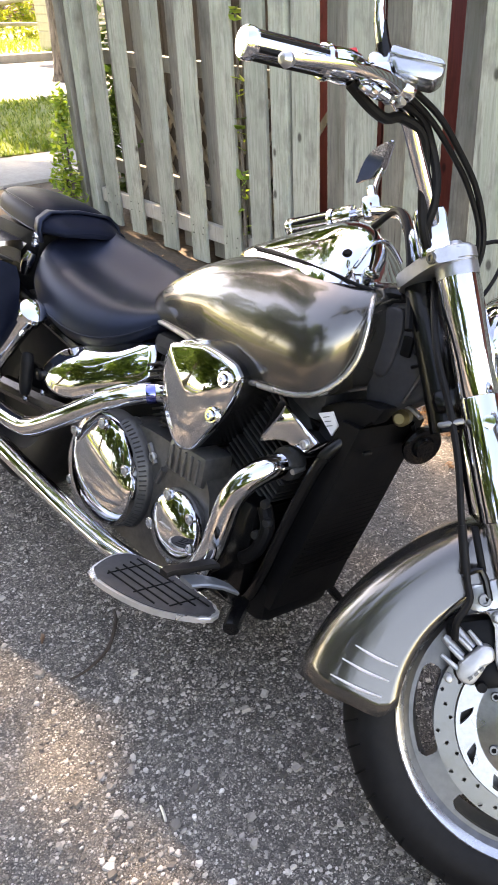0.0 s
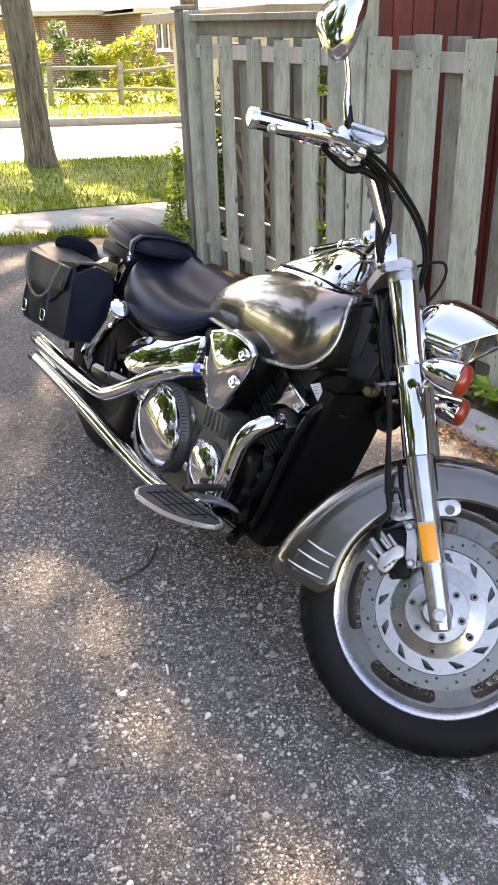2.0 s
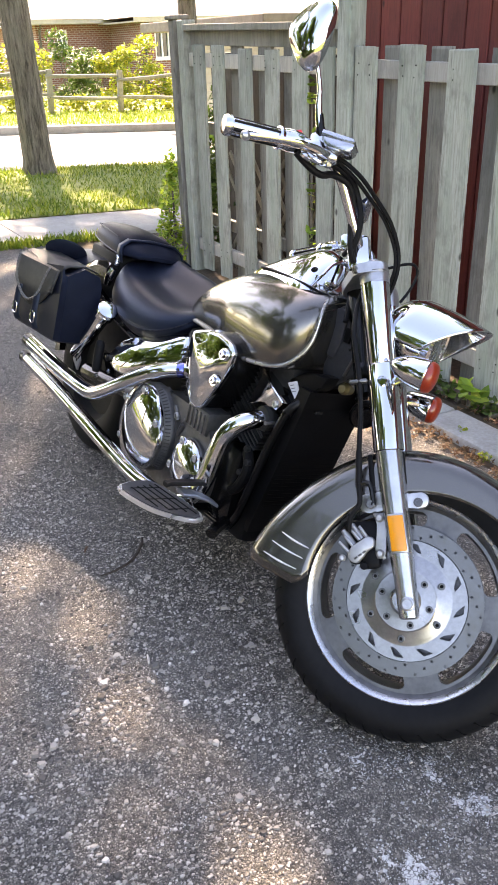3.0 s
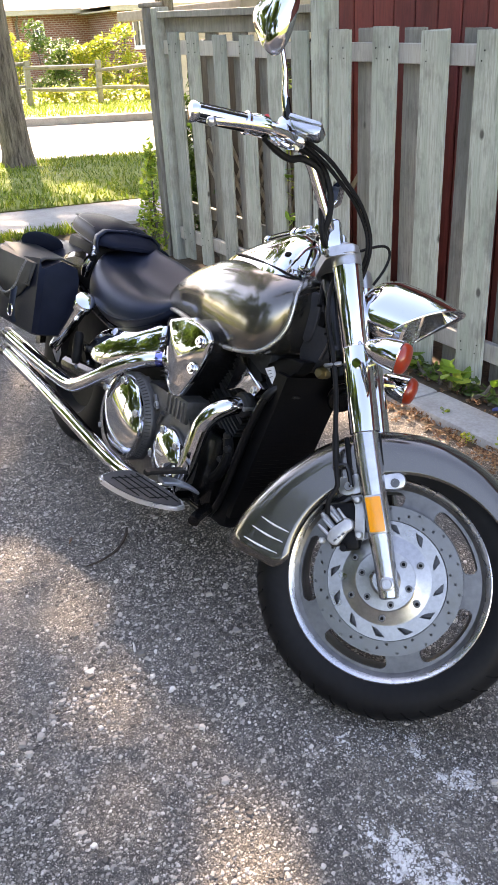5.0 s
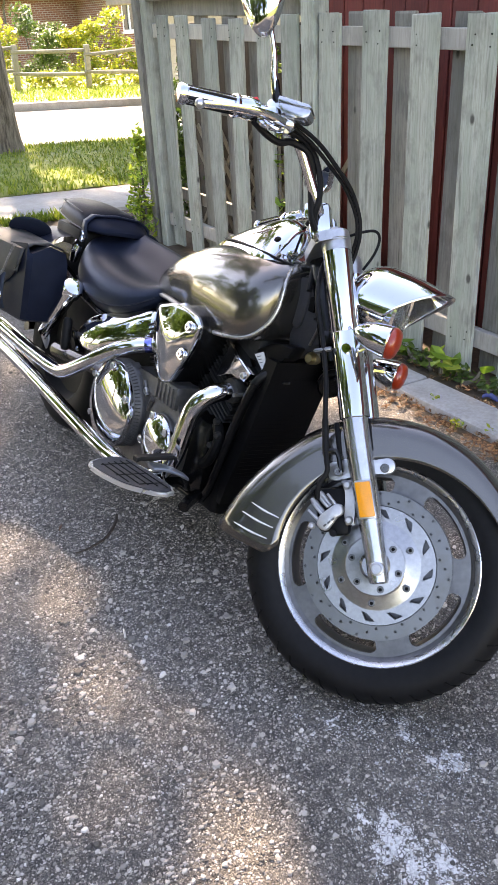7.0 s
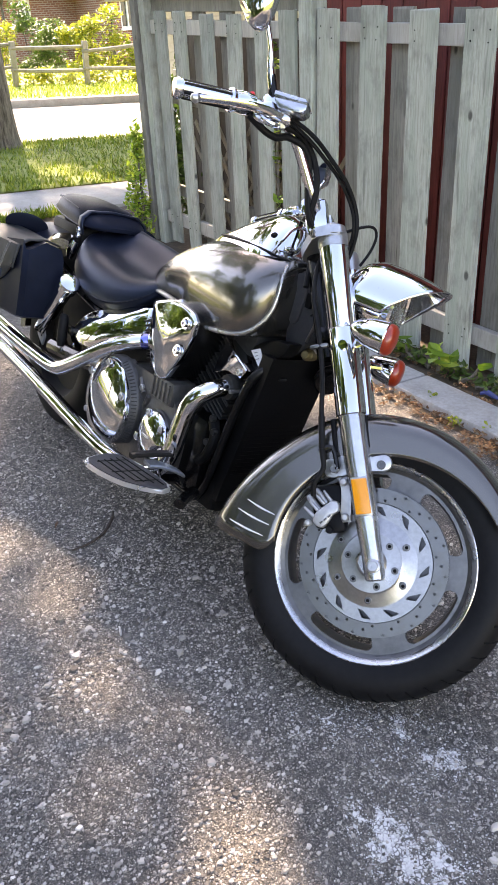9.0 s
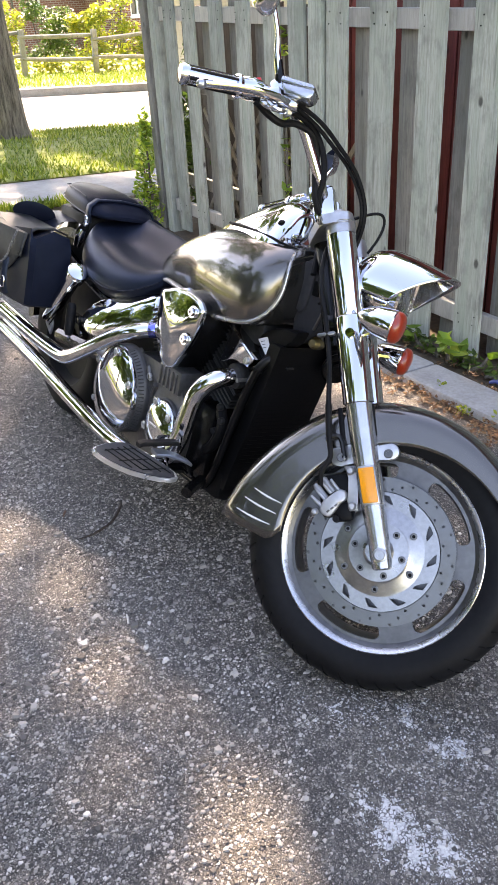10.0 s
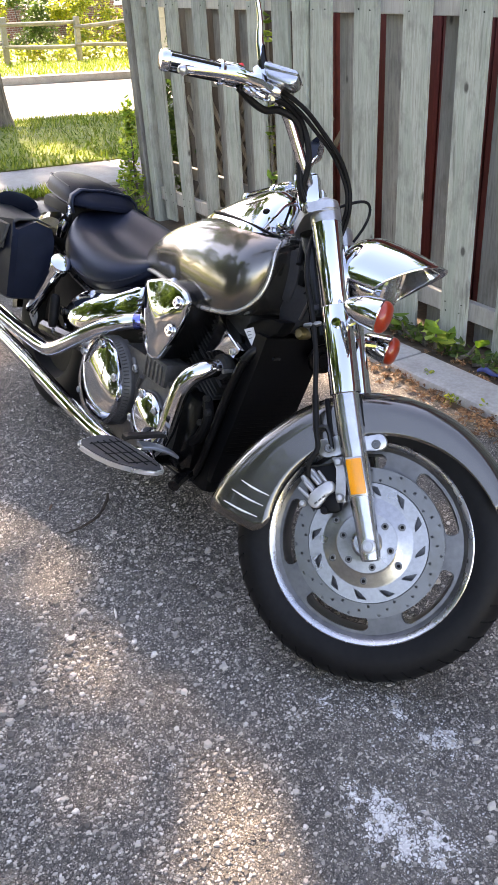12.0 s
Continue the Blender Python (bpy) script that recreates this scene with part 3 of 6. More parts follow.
fence = thing("fence", pose(FENCE_X, 0, 0), "weathered grey-green shadowbox fence of upright boards on rails", "fence")
rng = random.Random(11)


def board_mesh(w, h, t, seed):
    """A board with worn edges, standing on its bottom end."""
    r = random.Random(seed)
    bm = box(-t / 2, t / 2, -w / 2, w / 2, 0, h, 0.003, 1)
    for v in bm.verts:
        if v.co.z > h - 0.02:
            v.co.z += r.uniform(-0.008, 0.004)
        v.co.y += r.uniform(-0.0012, 0.0012)
    me = bpy.data.meshes.new("board")
    bmesh.ops.recalc_face_normals(bm, faces=bm.faces[:])
    bm.to_mesh(me)
    bm.free()
    return me


BOARDS = [board_mesh(0.15, 1.53, 0.02, s) for s in range(4)]
for me in BOARDS:
    me.materials.append(BOARD)
REARBOARDS = [board_mesh(0.15, 1.52, 0.02, s + 10) for s in range(3)]
for me in REARBOARDS:
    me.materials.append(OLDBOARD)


def fall(y):
    """The fence steps down gently with the ground."""
    return 0.022 * (y - 2.0)


def add_board(y, z, x, meshes, wide=1.0, tall=1.0):
    ob = new("board", rng.choice(meshes))
    ob.parent = fence
    ob.matrix_basis = Matrix.Translation((x, y, z + fall(y))) @ Euler((radians(rng.uniform(-0.3, 0.3)), radians(rng.uniform(-0.3, 0.3)), radians(rng.choice((0, 180)) + rng.uniform(-1, 1)))).to_matrix().to_4x4() @ Matrix.Diagonal((1, wide, tall, 1))
    return ob


def sloped(x0, x1, y0, y1, z0, z1):
    """A rail that follows the fall of the fence."""
    bm = box(x0, x1, y0, y1, z0, z1, 0.003, 1)
    for v in bm.verts:
        v.co.z += fall(v.co.y)
    return bm


FRONT_RIGHT = [2.695, 2.36, 2.02, 1.69, 1.36, 1.03, 0.70, 0.37, 0.04, -0.29, -0.62, -0.95, -1.28, -1.62, -1.95, -2.28, -2.6]
FRONT_LEFT = [4.48, 4.215, 3.87, 3.575, 3.27, 3.025]
for y in FRONT_RIGHT:
    add_board(y, -0.10 + rng.uniform(-0.012, 0.012), 0.012, BOARDS, rng.uniform(1.06, 1.14))
    # rear row in darker wood: shade behind the front boards put into colour
    add_board(y - 0.165 + rng.uniform(-0.01, 0.01), -0.09, 0.072, REARBOARDS, rng.uniform(0.90, 1.0))
for y in FRONT_LEFT:
    add_board(y, -0.10 + rng.uniform(-0.012, 0.012), 0.012, BOARDS, rng.uniform(0.93, 1.0), 0.99)
    add_board(y - 0.15 + rng.uniform(-0.012, 0.012), -0.08, 0.072, REARBOARDS, rng.uniform(0.98, 1.12))
# rails, each a piece between posts
for y0, y1 in ((-2.8, 0.05), (0.055, 2.79), (2.91, 4.65)):
    for z0, z1 in ((1.285, 1.37), (0.025, 0.115)):
        part("rail", sloped(0.025, 0.06, y0, y1, z0, z1), RAILWOOD, fence, smooth=False)
part("rail", sloped(0.084, 0.112, 2.91, 4.65, 0.85, 0.93), OLDBOARD, fence, smooth=False)
part("rail", sloped(0.084, 0.112, 2.91, 4.65, 0.22, 0.30), OLDBOARD, fence, smooth=False)
part("cap_rail", sloped(-0.005, 0.085, 2.915, 4.66, 1.505, 1.545), OLDBOARD, fence, "grey horizontal cap board along the fence top", smooth=False)
part("cap_rail", sloped(0.05, 0.078, 2.915, 4.66, 1.415, 1.505), OLDBOARD, fence, smooth=False)
for y0, y1, h in ((2.80, 2.91, 2.1), (4.66, 4.74, 1.63), (-2.9, -2.8, 1.6), (4.80, 4.87, 1.635)):
    part("post", box(-0.01, 0.095, y0, y1, -0.2, h, 0.006, 1), OLDBOARD if y0 > 4.75 else BOARD, fence, "thick square fence post", smooth=False)
part("post_cap", box(-0.03, 0.115, 4.785, 4.885, 1.635, 1.665, 0.01), OLDBOARD, fence, "flat cap on the corner post", smooth=False)
# nail heads, sunk in pairs where a board meets a rail
for y in FRONT_RIGHT[:9] + FRONT_LEFT:
    for z in (1.305, 1.35, 0.05, 0.095):
        for dy in (-0.045, 0.045):
            part("nail", lathe([(0, 0.001), (0.0035, 0.001), (0.0035, -0.002)], (0.0015, y + dy + rng.uniform(-0.008, 0.008), z + fall(y) + rng.uniform(-0.006, 0.006)), (-1, 0, 0), 6), DARK, fence)

# ---------------------------------------------------------------- red shed behind the fence
shed = tagged(new("shed"), "dark red timber shed standing behind the fence", "shed")
shed.matrix_basis = pose(2.95, 0, -0.2)
part("wall", box(0.03, 2.4, -4.0, 3.27, -0.05, 2.5), REDWOOD, shed, "wall behind the siding", smooth=False)
for i in range(45):
    y = -3.96 + i * 0.162
    part("siding_board", box(0.0, 0.028, y - 0.076, y + 0.076, 0.02, 2.5, 0.004, 1), REDWOOD, shed, smooth=False)
part("roof", box(-0.35, 2.8, -4.3, 3.62, 2.5, 2.6, 0.01), ROOF, shed, "flat shingle roof edge", smooth=False)

# dark lattice and planting seen through the gaps
lattice = thing("lattice_panel", pose(2.80, 3.75, -0.1), "old brown wooden lattice panel behind the fence", "lattice")
for i in range(9):
    for s in (1, -1):
        bm = box(-0.006, 0.006, -0.016, 0.016, -0.55, 0.55)
        bmesh.ops.transform(bm, matrix=Matrix.Translation((0.014 * (s > 0), -0.6 + i * 0.15, 0.45)) @ Euler((radians(40 * s), 0, 0)).to_matrix().to_4x4(), verts=bm.verts[:])
        part("slat", bm, OLDBOARD, lattice, smooth=False)

# added backing in dark colour, so that the fence gaps stay dark
screen = thing("gap_backing", pose(2.88, 3.20, -0.2), "dark board backing added behind the lattice to keep the gaps dark", "fence")
for i in range(11):
    part("board", box(0.0, 0.018, i * 0.152, i * 0.152 + 0.146, 0, 1.62 - 0.02 * (i % 3), 0.003, 1), DARKBOARD, screen, smooth=False)

rng = random.Random(21)


def shrub(name, spots, count, size, mat, label, x, y, category="shrub", broad=False):
    t = thing(name, on_ground(x, y), label, category)
    for (c, r) in spots:
        part("stem", tube([(c[0] * 0.3, c[1] * 0.6, 0), (c[0] * 0.7, c[1] * 0.9, c[2] * 0.5), c], [0.012, 0.009, 0.005], 3, 6), BARK, t)
    mesh_part("foliage", leaf_cloud(random.Random(rng.random()), spots, count, size, broad=broad), mat, t)
    return t


shrub("hedge", [((0, -0.7 + 0.35 * i, 0.35 + 0.25 * (i % 3)), (0.25, 0.35, 0.5)) for i in range(7)], 4200, 0.055, LEAF, "dark green shrub growing behind the fence", 3.1, 3.95)
shrub("corner_plant", [((0, 0.0, 0.2), (0.08, 0.09, 0.22)), ((-0.03, 0.05, 0.45), (0.07, 0.08, 0.22)), ((0.0, 0.03, 0.70), (0.04, 0.06, 0.16)), ((-0.03, 0.09, 0.25), (0.08, 0.09, 0.18))], 620, 0.022, MIDLEAF, "leafy climbing plant at the corner post of the fence", 2.47, 4.76, broad=True)
shrub("ivy", [((0, 0, 0.3 + 0.25 * i), (0.02, 0.025, 0.15)) for i in range(5)], 34, 0.030, MIDLEAF, "green creeper growing up between fence boards", 2.53, 3.10, broad=True)
shrub("fence_plant", [((0, 0, 0.10), (0.07, 0.12, 0.05)), ((0.02, -0.22, 0.09), (0.06, 0.14, 0.045)), ((0.02, 0.25, 0.07), (0.05, 0.12, 0.04)), ((0.03, -0.5, 0.09), (0.05, 0.16, 0.05))], 18, 0.050, MIDLEAF, "low broad-leaved green plant at the foot of the fence", 2.37, 1.62, broad=True)
shrub("ground_cover", [((0.03, 0.5 - 0.25 * i, 0.04), (0.07, 0.16, 0.04)) for i in range(6)], 420, 0.020, LEAF, "dark small-leaved creeper along the foot of the fence", 2.38, 1.55, "creeper", broad=True)

# ---------------------------------------------------------------- trees, split-rail fence, houses
def tree(x, y, base_r, height, crown_spots, leaves, leaf, label, lean=(0, 0), mat=LEAF, limbs=7, seed=1):
    r = random.Random(seed)
    t = thing("tree", on_ground(x, y), label, "tree")
    bm = tube([(0, 0, -0.1), (0, 0, 0.12), (lean[0] * 0.1, lean[1] * 0.1, 0.6), (lean[0] * 0.5, lean[1] * 0.5, height * 0.5), (lean[0], lean[1], height)], [base_r * 1.55, base_r * 1.15, base_r, base_r * 0.85, base_r * 0.5], 8, 18)
    for v in bm.verts:
        a = math.atan2(v.co.y, v.co.x)
        v.co.x *= 1 + 0.05 * math.sin(a * 5 + v.co.z * 2.3) + 0.03 * math.sin(a * 11 - v.co.z * 5)
        v.co.y *= 1 + 0.05 * math.sin(a * 5 + v.co.z * 2.3) + 0.03 * math.sin(a * 11 - v.co.z * 5)
    for k in range(limbs):
        c, _ = crown_spots[k % len(crown_spots)]
        h0 = height * r.uniform(0.55, 0.98)
        s = h0 / height
        p0 = Vector((lean[0] * s, lean[1] * s, h0))
        p2 = Vector(c)
        p1 = p0.lerp(p2, 0.5) + Vector((r.uniform(-0.3, 0.3), r.uniform(-0.3, 0.3), 0.4))
        tube([p0, p1, p2], [base_r * 0.4, base_r * 0.25, base_r * 0.08], 4, 8, bm=bm)
    part("trunk", bm, BARK, t, "rough brown bark trunk with limbs")
    mesh_part("crown", leaf_cloud(r, crown_spots, leaves, leaf), mat, t)
    return t


rng = random.Random(31)
# the verge tree: its trunk stands on the grass, its crown shades the driveway
shade = []
thin = random.Random(9)
for i in range(150):
    if i < 75:
        px, py = rng.uniform(-4.6, 2.3), rng.uniform(-5.4, 2.2)
    elif i < 105:
        px, py = rng.uniform(-6.5, 4.0), rng.uniform(-6.0, 3.0)
    else:
        px, py = rng.uniform(-5.0, 5.0), rng.uniform(2.0, 7.5)
    pz = rng.uniform(6.0, 9.2)
    spot = ((px, py, pz), (rng.uniform(0.5, 1.2), rng.uniform(0.5, 1.2), rng.uniform(0.35, 0.7)))
    # thinner where the sun dapples the open side of the drive, and where bright sky shows through
    gx, gy = px + 3.47 - 0.279 * pz, py + 11.0 - 1.116 * pz
    ex, ey = spot[1][0] * 0.8, spot[1][1] * 0.8
    if -0.7 - ex < gx < 0.30 + ex and 0.5 - ey < gy < 1.6 + ey and thin.random() < 0.85:
        continue
    if 0.2 - ex < gx < 0.62 + ex * 0.6 and -0.25 - ey < gy < 0.42 and thin.random() < 0.8:
        continue
    if -0.1 < px < 3.0 and -6.0 < py < 0.2 and thin.random() < 0.92:
        continue
    shade.append(spot)
# loose sprays of leaves that let half of the sun through to the open side of the drive
for gx, gy, r in ((0.1, 0.65, 1.1), (-0.35, 1.1, 1.1)):
    shade.append(((gx - 3.47 + 0.279 * 7.6, gy - 11.0 + 1.116 * 7.6, 7.6), (r, r, 0.35)))
# a dense limb between the sun and the motorcycle
for k in range(16):
    pz = 6.6 + 0.08 * k
    gx, gy = 0.98 + 0.12 * math.sin(k * 2.3), -0.1 + 0.17 * k
    shade.append(((gx - 3.47 + 0.279 * (pz - 0.6), gy - 11.0 + 1.116 * (pz - 0.6), pz), (0.38, 0.42, 0.3)))
tree(3.10, 9.945, 0.185, 6.0, [((c[0] + 0.37, c[1] + 1.055, c[2]), r) for c, r in shade], 33000, 0.10, "mature street tree with rough bark trunk on the grass verge", (-0.18, -0.2), limbs=16, seed=3)
# trees and hedge on the open side of the driveway
for i, (x, y, h) in enumerate(((-9.6, -3.6, 4.0), (-9.0, 0.0, 6.0), (-8.6, 3.6, 5.6), (-6.4, 8.9, 5.4), (-10.6, 9.0, 6.0), (-11.5, 5.4, 6.2), (-12.0, 19.5, 6.5), (-6.5, 20.0, 6.0), (-17.0, 19.0, 7.0))):
    spots = [((rng.uniform(-2.3, 2.3), rng.uniform(-2.6, 2.6), h + rng.uniform(-4.0, 2.8)), (rng.uniform(0.6, 1.2), rng.uniform(0.6, 1.2), rng.uniform(0.5, 0.9))) for _ in range(36)]
    tree(x, y, 0.17, h, spots, 9000, 0.17, "leafy garden tree beside the driveway", limbs=6, seed=40 + i)
for i in range(8):
    shrub("hedge_bush", [((rng.uniform(-0.7, 0.7), rng.uniform(-0.9, 0.9), rng.uniform(0.4, 1.9)), (0.7, 0.8, 0.6)) for _ in range(8)], 2200, 0.12, LEAF, "green hedge bush along the driveway", -7.2 + rng.uniform(-0.3, 0.3), -8 + i * 1.9)

# unseen trees, added to keep bright low sky out of the reflections
for i, (x, y, h) in enumerate(((6.6, 6.3, 5.2), (9.0, 9.6, 5.6), (11.0, 5.0, 5.6), (7.6, 1.2, 4.6), (7.0, 13.0, 5.2), (8.0, -4.0, 5.0))):
    spots = [((rng.uniform(-1.9, 1.9), rng.uniform(-2.4, 2.4), h + rng.uniform(-1.3, 2.6)), (rng.uniform(0.6, 1.2), rng.uniform(0.6, 1.2), rng.uniform(0.4, 0.8))) for _ in range(32)]
    tree(x, y, 0.17, h, spots, 8000, 0.16, "unseen leafy tree added behind the fence to block the low sky", limbs=6, seed=60 + i)

# split-rail fence across the road
rail_fence = thing("rail_fence", GROUND @ pose(0, 20.5, 0.05), "weathered grey split-rail fence in front of the flower beds", "fence")
for i in range(6):
    part("post", box(3.04 + i * 1.9, 3.17 + i * 1.9, -0.06, 0.06, 0.0, 1.02, 0.015), OLDBOARD, rail_fence)
for i in range(5):
    x0 = 3.0 + i * 1.9
    for z, dz in ((0.88, 0.06), (0.36, -0.05)):
        s = rng.uniform(-0.10, 0.10)
        part("rail", tube([(x0, -0.05, z - s), (x0 + 1.0, -0.03, z + rng.uniform(-0.03, 0.03)), (x0 + 2.1, 0.05, z + s)], [0.04, 0.055, 0.038], 3, 7), OLDBOARD, rail_fence)

for i, (x, y, h, mat, cnt) in enumerate(((7.0, 26.2, 1.3, BRIGHTLEAF, 1500), (8.4, 26.0, 1.7, BRIGHTLEAF, 1800), (9.6, 26.2, 1.9, LEAF, 1700), (11.1, 26.0, 1.6, BRIGHTLEAF, 2100), (12.2, 26.4, 1.9, BRIGHTLEAF, 1300), (13.2, 26.0, 0.8, BRIGHTLEAF, 900), (5.4, 26.2, 1.5, BRIGHTLEAF, 1200), (4.0, 26.0, 1.4, LEAF, 1000))):
    shrub("garden_bush", [((rng.uniform(-0.5, 0.5), rng.uniform(-0.4, 0.4), rng.uniform(0.15, h)), (0.38, 0.38, 0.3)) for _ in range(10)], cnt, 0.075, mat, "flowering yellow-green garden bush behind the rail fence", x, y)
for i in range(12):
    shrub("bed_plant", [((rng.uniform(-0.5, 0.5), rng.uniform(-0.2, 0.2), rng.uniform(0.1, 0.35)), (0.3, 0.25, 0.2)) for _ in range(5)], 420, 0.06, BRIGHTLEAF, "low bright bedding plants along the rail fence", 3.4 + i * 0.78, 21.0)
shrub("clipped_hedge", [((x * 0.4, 0, z), (0.3, 0.3, 0.3)) for x in (-1, 0, 1) for z in (0.4, 0.9, 1.4)], 2200, 0.06, LEAF, "dark green clipped hedge by the house wall", 10.9, 28.4)


def house(name, x0, x1, y0, depth, wall_h, windows, label):
    t = thing(name, pose(0, 0, 0), label, "house")
    bm = bmesh.new()
    xs = sorted({x0, x1, *[w[0] for w in windows], *[w[1] for w in windows]})
    for a, b in zip(xs, xs[1:]):
        w = [q for q in windows if q[0] <= a and b <= q[1]]
        spans = [(-1.6, w[0][2])] + ([(w[0][3], wall_h)] if w[0][3] < wall_h - 0.01 else []) if w else [(-1.6, wall_h)]
        for z0, z1 in spans:
            box(a, b, y0, y0 + 0.25, z0, z1, bm=bm)
    box(x0, x0 + 0.25, y0 + 0.25, y0 + depth, -1.6, wall_h, bm=bm)
    box(x1 - 0.25, x1, y0 + 0.25, y0 + depth, -1.6, wall_h, bm=bm)
    part("wall", bm, BRICK, t, "red brick wall", smooth=False)
    for a, b, z0, z1 in windows:
        w = part("window", box(a + 0.06, b - 0.06, y0 + 0.12, y0 + 0.14, z0 + 0.06, z1 - 0.06), GLASS_DARK, t, "dark glass pane in a white frame", smooth=False)
        fr = bmesh.new()
        for q in ((a, a + 0.07, z0, z1), (b - 0.07, b, z0, z1), (a + 0.07, b - 0.07, z0, z0 + 0.07), (a + 0.07, b - 0.07, z1 - 0.07, z1), ((a + b) / 2 - 0.03, (a + b) / 2 + 0.03, z0 + 0.07, z1 - 0.07)):
            box(q[0], q[1], y0 + 0.05, y0 + 0.16, q[2], q[3], bm=fr)
        part("frame", fr, WHITETRIM, w, smooth=False)
        part("sill", box(a - 0.05, b + 0.05, y0 - 0.05, y0 + 0.05, z0 - 0.07, z0, 0.01), WHITETRIM, w, smooth=False)
    part("fascia", box(x0 - 0.5, x1 + 0.5, y0 - 0.52, y0 - 0.45, wall_h, wall_h + 0.17, 0.01), CREAM, t, "cream fascia board and gutter", smooth=False)
    part("soffit", box(x0 - 0.5, x1 + 0.5, y0 - 0.45, y0 + depth, wall_h, wall_h + 0.05), CREAM, t, smooth=False)
    bm = bmesh.new()
    zt = wall_h + 0.17
    v = [bm.verts.new(p) for p in ((x0 - 0.5, y0 - 0.55, zt), (x1 + 0.5, y0 - 0.55, zt), (x1 + 0.5, y0 + depth + 0.4, zt), (x0 - 0.5, y0 + depth + 0.4, zt), (x0 + depth * 0.4, y0 + depth / 2, zt + 1.7), (x1 - depth * 0.4, y0 + depth / 2, zt + 1.7))]
    for f in ((0, 1, 5, 4), (1, 2, 5), (2, 3, 4, 5), (3, 0, 4), (3, 2, 1, 0)):
        bm.faces.new([v[k] for k in f])
    part("roof", bm, ROOF, t, "low hipped shingle roof", smooth=False)
    part("downspout", tube([(x0 + 0.08, y0 - 0.45, wall_h + 0.02), (x0 + 0.10, y0 - 0.2, wall_h - 0.25), (x0 + 0.12, y0 - 0.05, wall_h - 0.4), (x0 + 0.12, y0 - 0.05, -0.8)], 0.04, 4, 8), BARK, t, "dark downspout")
    return t


house("house", 13.68, 23.0, 30.0, 8.0, 2.28, [(14.2, 14.84, 1.04, 2.28), (17.5, 19.2, 0.9, 2.1)], "single-storey red brick house with a low hipped roof")
house("house", 10.6, 16.5, 33.0, 7.0, 2.33, [(11.4, 11.85, 1.55, 2.15)], "red brick bungalow with white-framed windows")
house("house", -9.0, 5.5, 33.0, 8.0, 2.6, [(-6, -4.4, 1.1, 2.4), (1.0, 2.8, 1.1, 2.4)], "red brick bungalow beyond the garden")
neighbour = thing("neighbour_house", pose(0, 0, 0), "cream sided house beyond the fence", "house")
part("wall", box(9.0, 18.0, 13.5, 18.0, -0.9, 1.75), CREAM, neighbour, smooth=False)
for i in range(14):
    part("siding_board", box(8.985, 9.0, 13.5, 18.0, -0.6 + i * 0.165, -0.45 + i * 0.165, 0.004, 1), CREAM, neighbour, smooth=False)
part("roof", box(8.4, 18.5, 13.0, 18.4, 1.75, 1.95, 0.02), ROOF, neighbour, smooth=False)

# ---------------------------------------------------------------- motorcycle
BIKE = Matrix(((0.0314, 0.9566, 0.2896, 0.7402), (-0.9991, 0.0387, -0.0201, 2.0238), (-0.0305, -0.2887, 0.9569, -0.0287), (0, 0, 0, 1))) @ Matrix.Diagonal((1.0173, 1.0173, 1.0173, 1))
# the steered front end: x ahead in the wheel's plane, y to its left, z up along the fork, from the wheel's centre
FRONT = Matrix(((0.7133, 0.6463, 0.2712, 0.8564), (-0.6756, 0.5311, 0.5115, 0.3453), (0.1865, -0.5481, 0.8153, 0.2732), (0, 0, 0, 1))) @ Matrix.Diagonal((1.0193, 1.0193, 1.0193, 1))
# the handlebar is turned a little further in its risers
BAR = Matrix(((0.7321, 0.6226, 0.2765, 0.8297), (-0.6665, 0.5707, 0.4797, 0.3371), (0.1409, -0.5355, 0.8327, 0.2912), (0, 0, 0, 1))) @ Matrix.Diagonal((1.0173, 1.0173, 1.0173, 1))
FB = BIKE.inverted() @ FRONT
BB = BIKE.inverted() @ BAR
bike = tagged(new("motorcycle"), "grey metallic cruiser motorcycle with chrome engine, leaning on its side stand", "motorcycle")
bike.matrix_basis = BIKE


def bp(name, bm, mat, label="", **kw):
    return part(name, bm, mat, bike, label, **kw)


def fp(name, bm, mat, label="", parent=None, **kw):
    """A part of the steered front end; a sub-part shares its parent's frame."""
    return part(name, bm, mat, parent or bike, label, at=None if parent else FB, **kw)


def hp(name, bm, mat, label="", **kw):
    """A part of the handlebar."""
    return part(name, bm, mat, bike, label, at=BB, **kw)


def arch(x, zt, zb, w, k=26, p=2.2, q=2.0, tuck=0.92):
    """One cross-section of a pad or cover: bottom right over the top to bottom left."""
    h = zt - zb
    pts = [(x, -w * tuck, zb - 0.006)]
    for i in range(k + 1):
        t = math.pi * i / k
        c, s = math.cos(t), math.sin(t)
        pts.append((x, -w * math.copysign(abs(c) ** (2 / p), c), zb + h * abs(s) ** (2 / q)))
    pts.append((x, w * tuck, zb - 0.006))
    return pts


def tank_section(x, zt, zb, w, lean):
    """A tank section: tucked under at the seam, fullest a third of the way up, round over the top."""
    full = w * 1.06 + 0.004
    power = 0.97 - 0.08 * min(1.0, max(0.0, (x - 0.6) / 0.35))
    zc = zb + (zt - zb) * 0.34
    half = [(w * 0.86, zb - 0.010), (w * 0.985, zb - 0.004)]
    for u in range(8):
        t = math.pi / 2 * (1 - u / 8)
        half.append((w + (full - w) * math.cos(t), zc - (zc - zb) * math.sin(t)))
    for u in range(15):
        t = math.pi / 2 * u / 14
        half.append((full * math.cos(t) ** power, zc + (zt - zc) * math.sin(t) ** power))
    return [(x + lean * (z - zb), -y, z) for y, z in half] + [(x + lean * (z - zb), y, z) for y, z in half[-2::-1]]


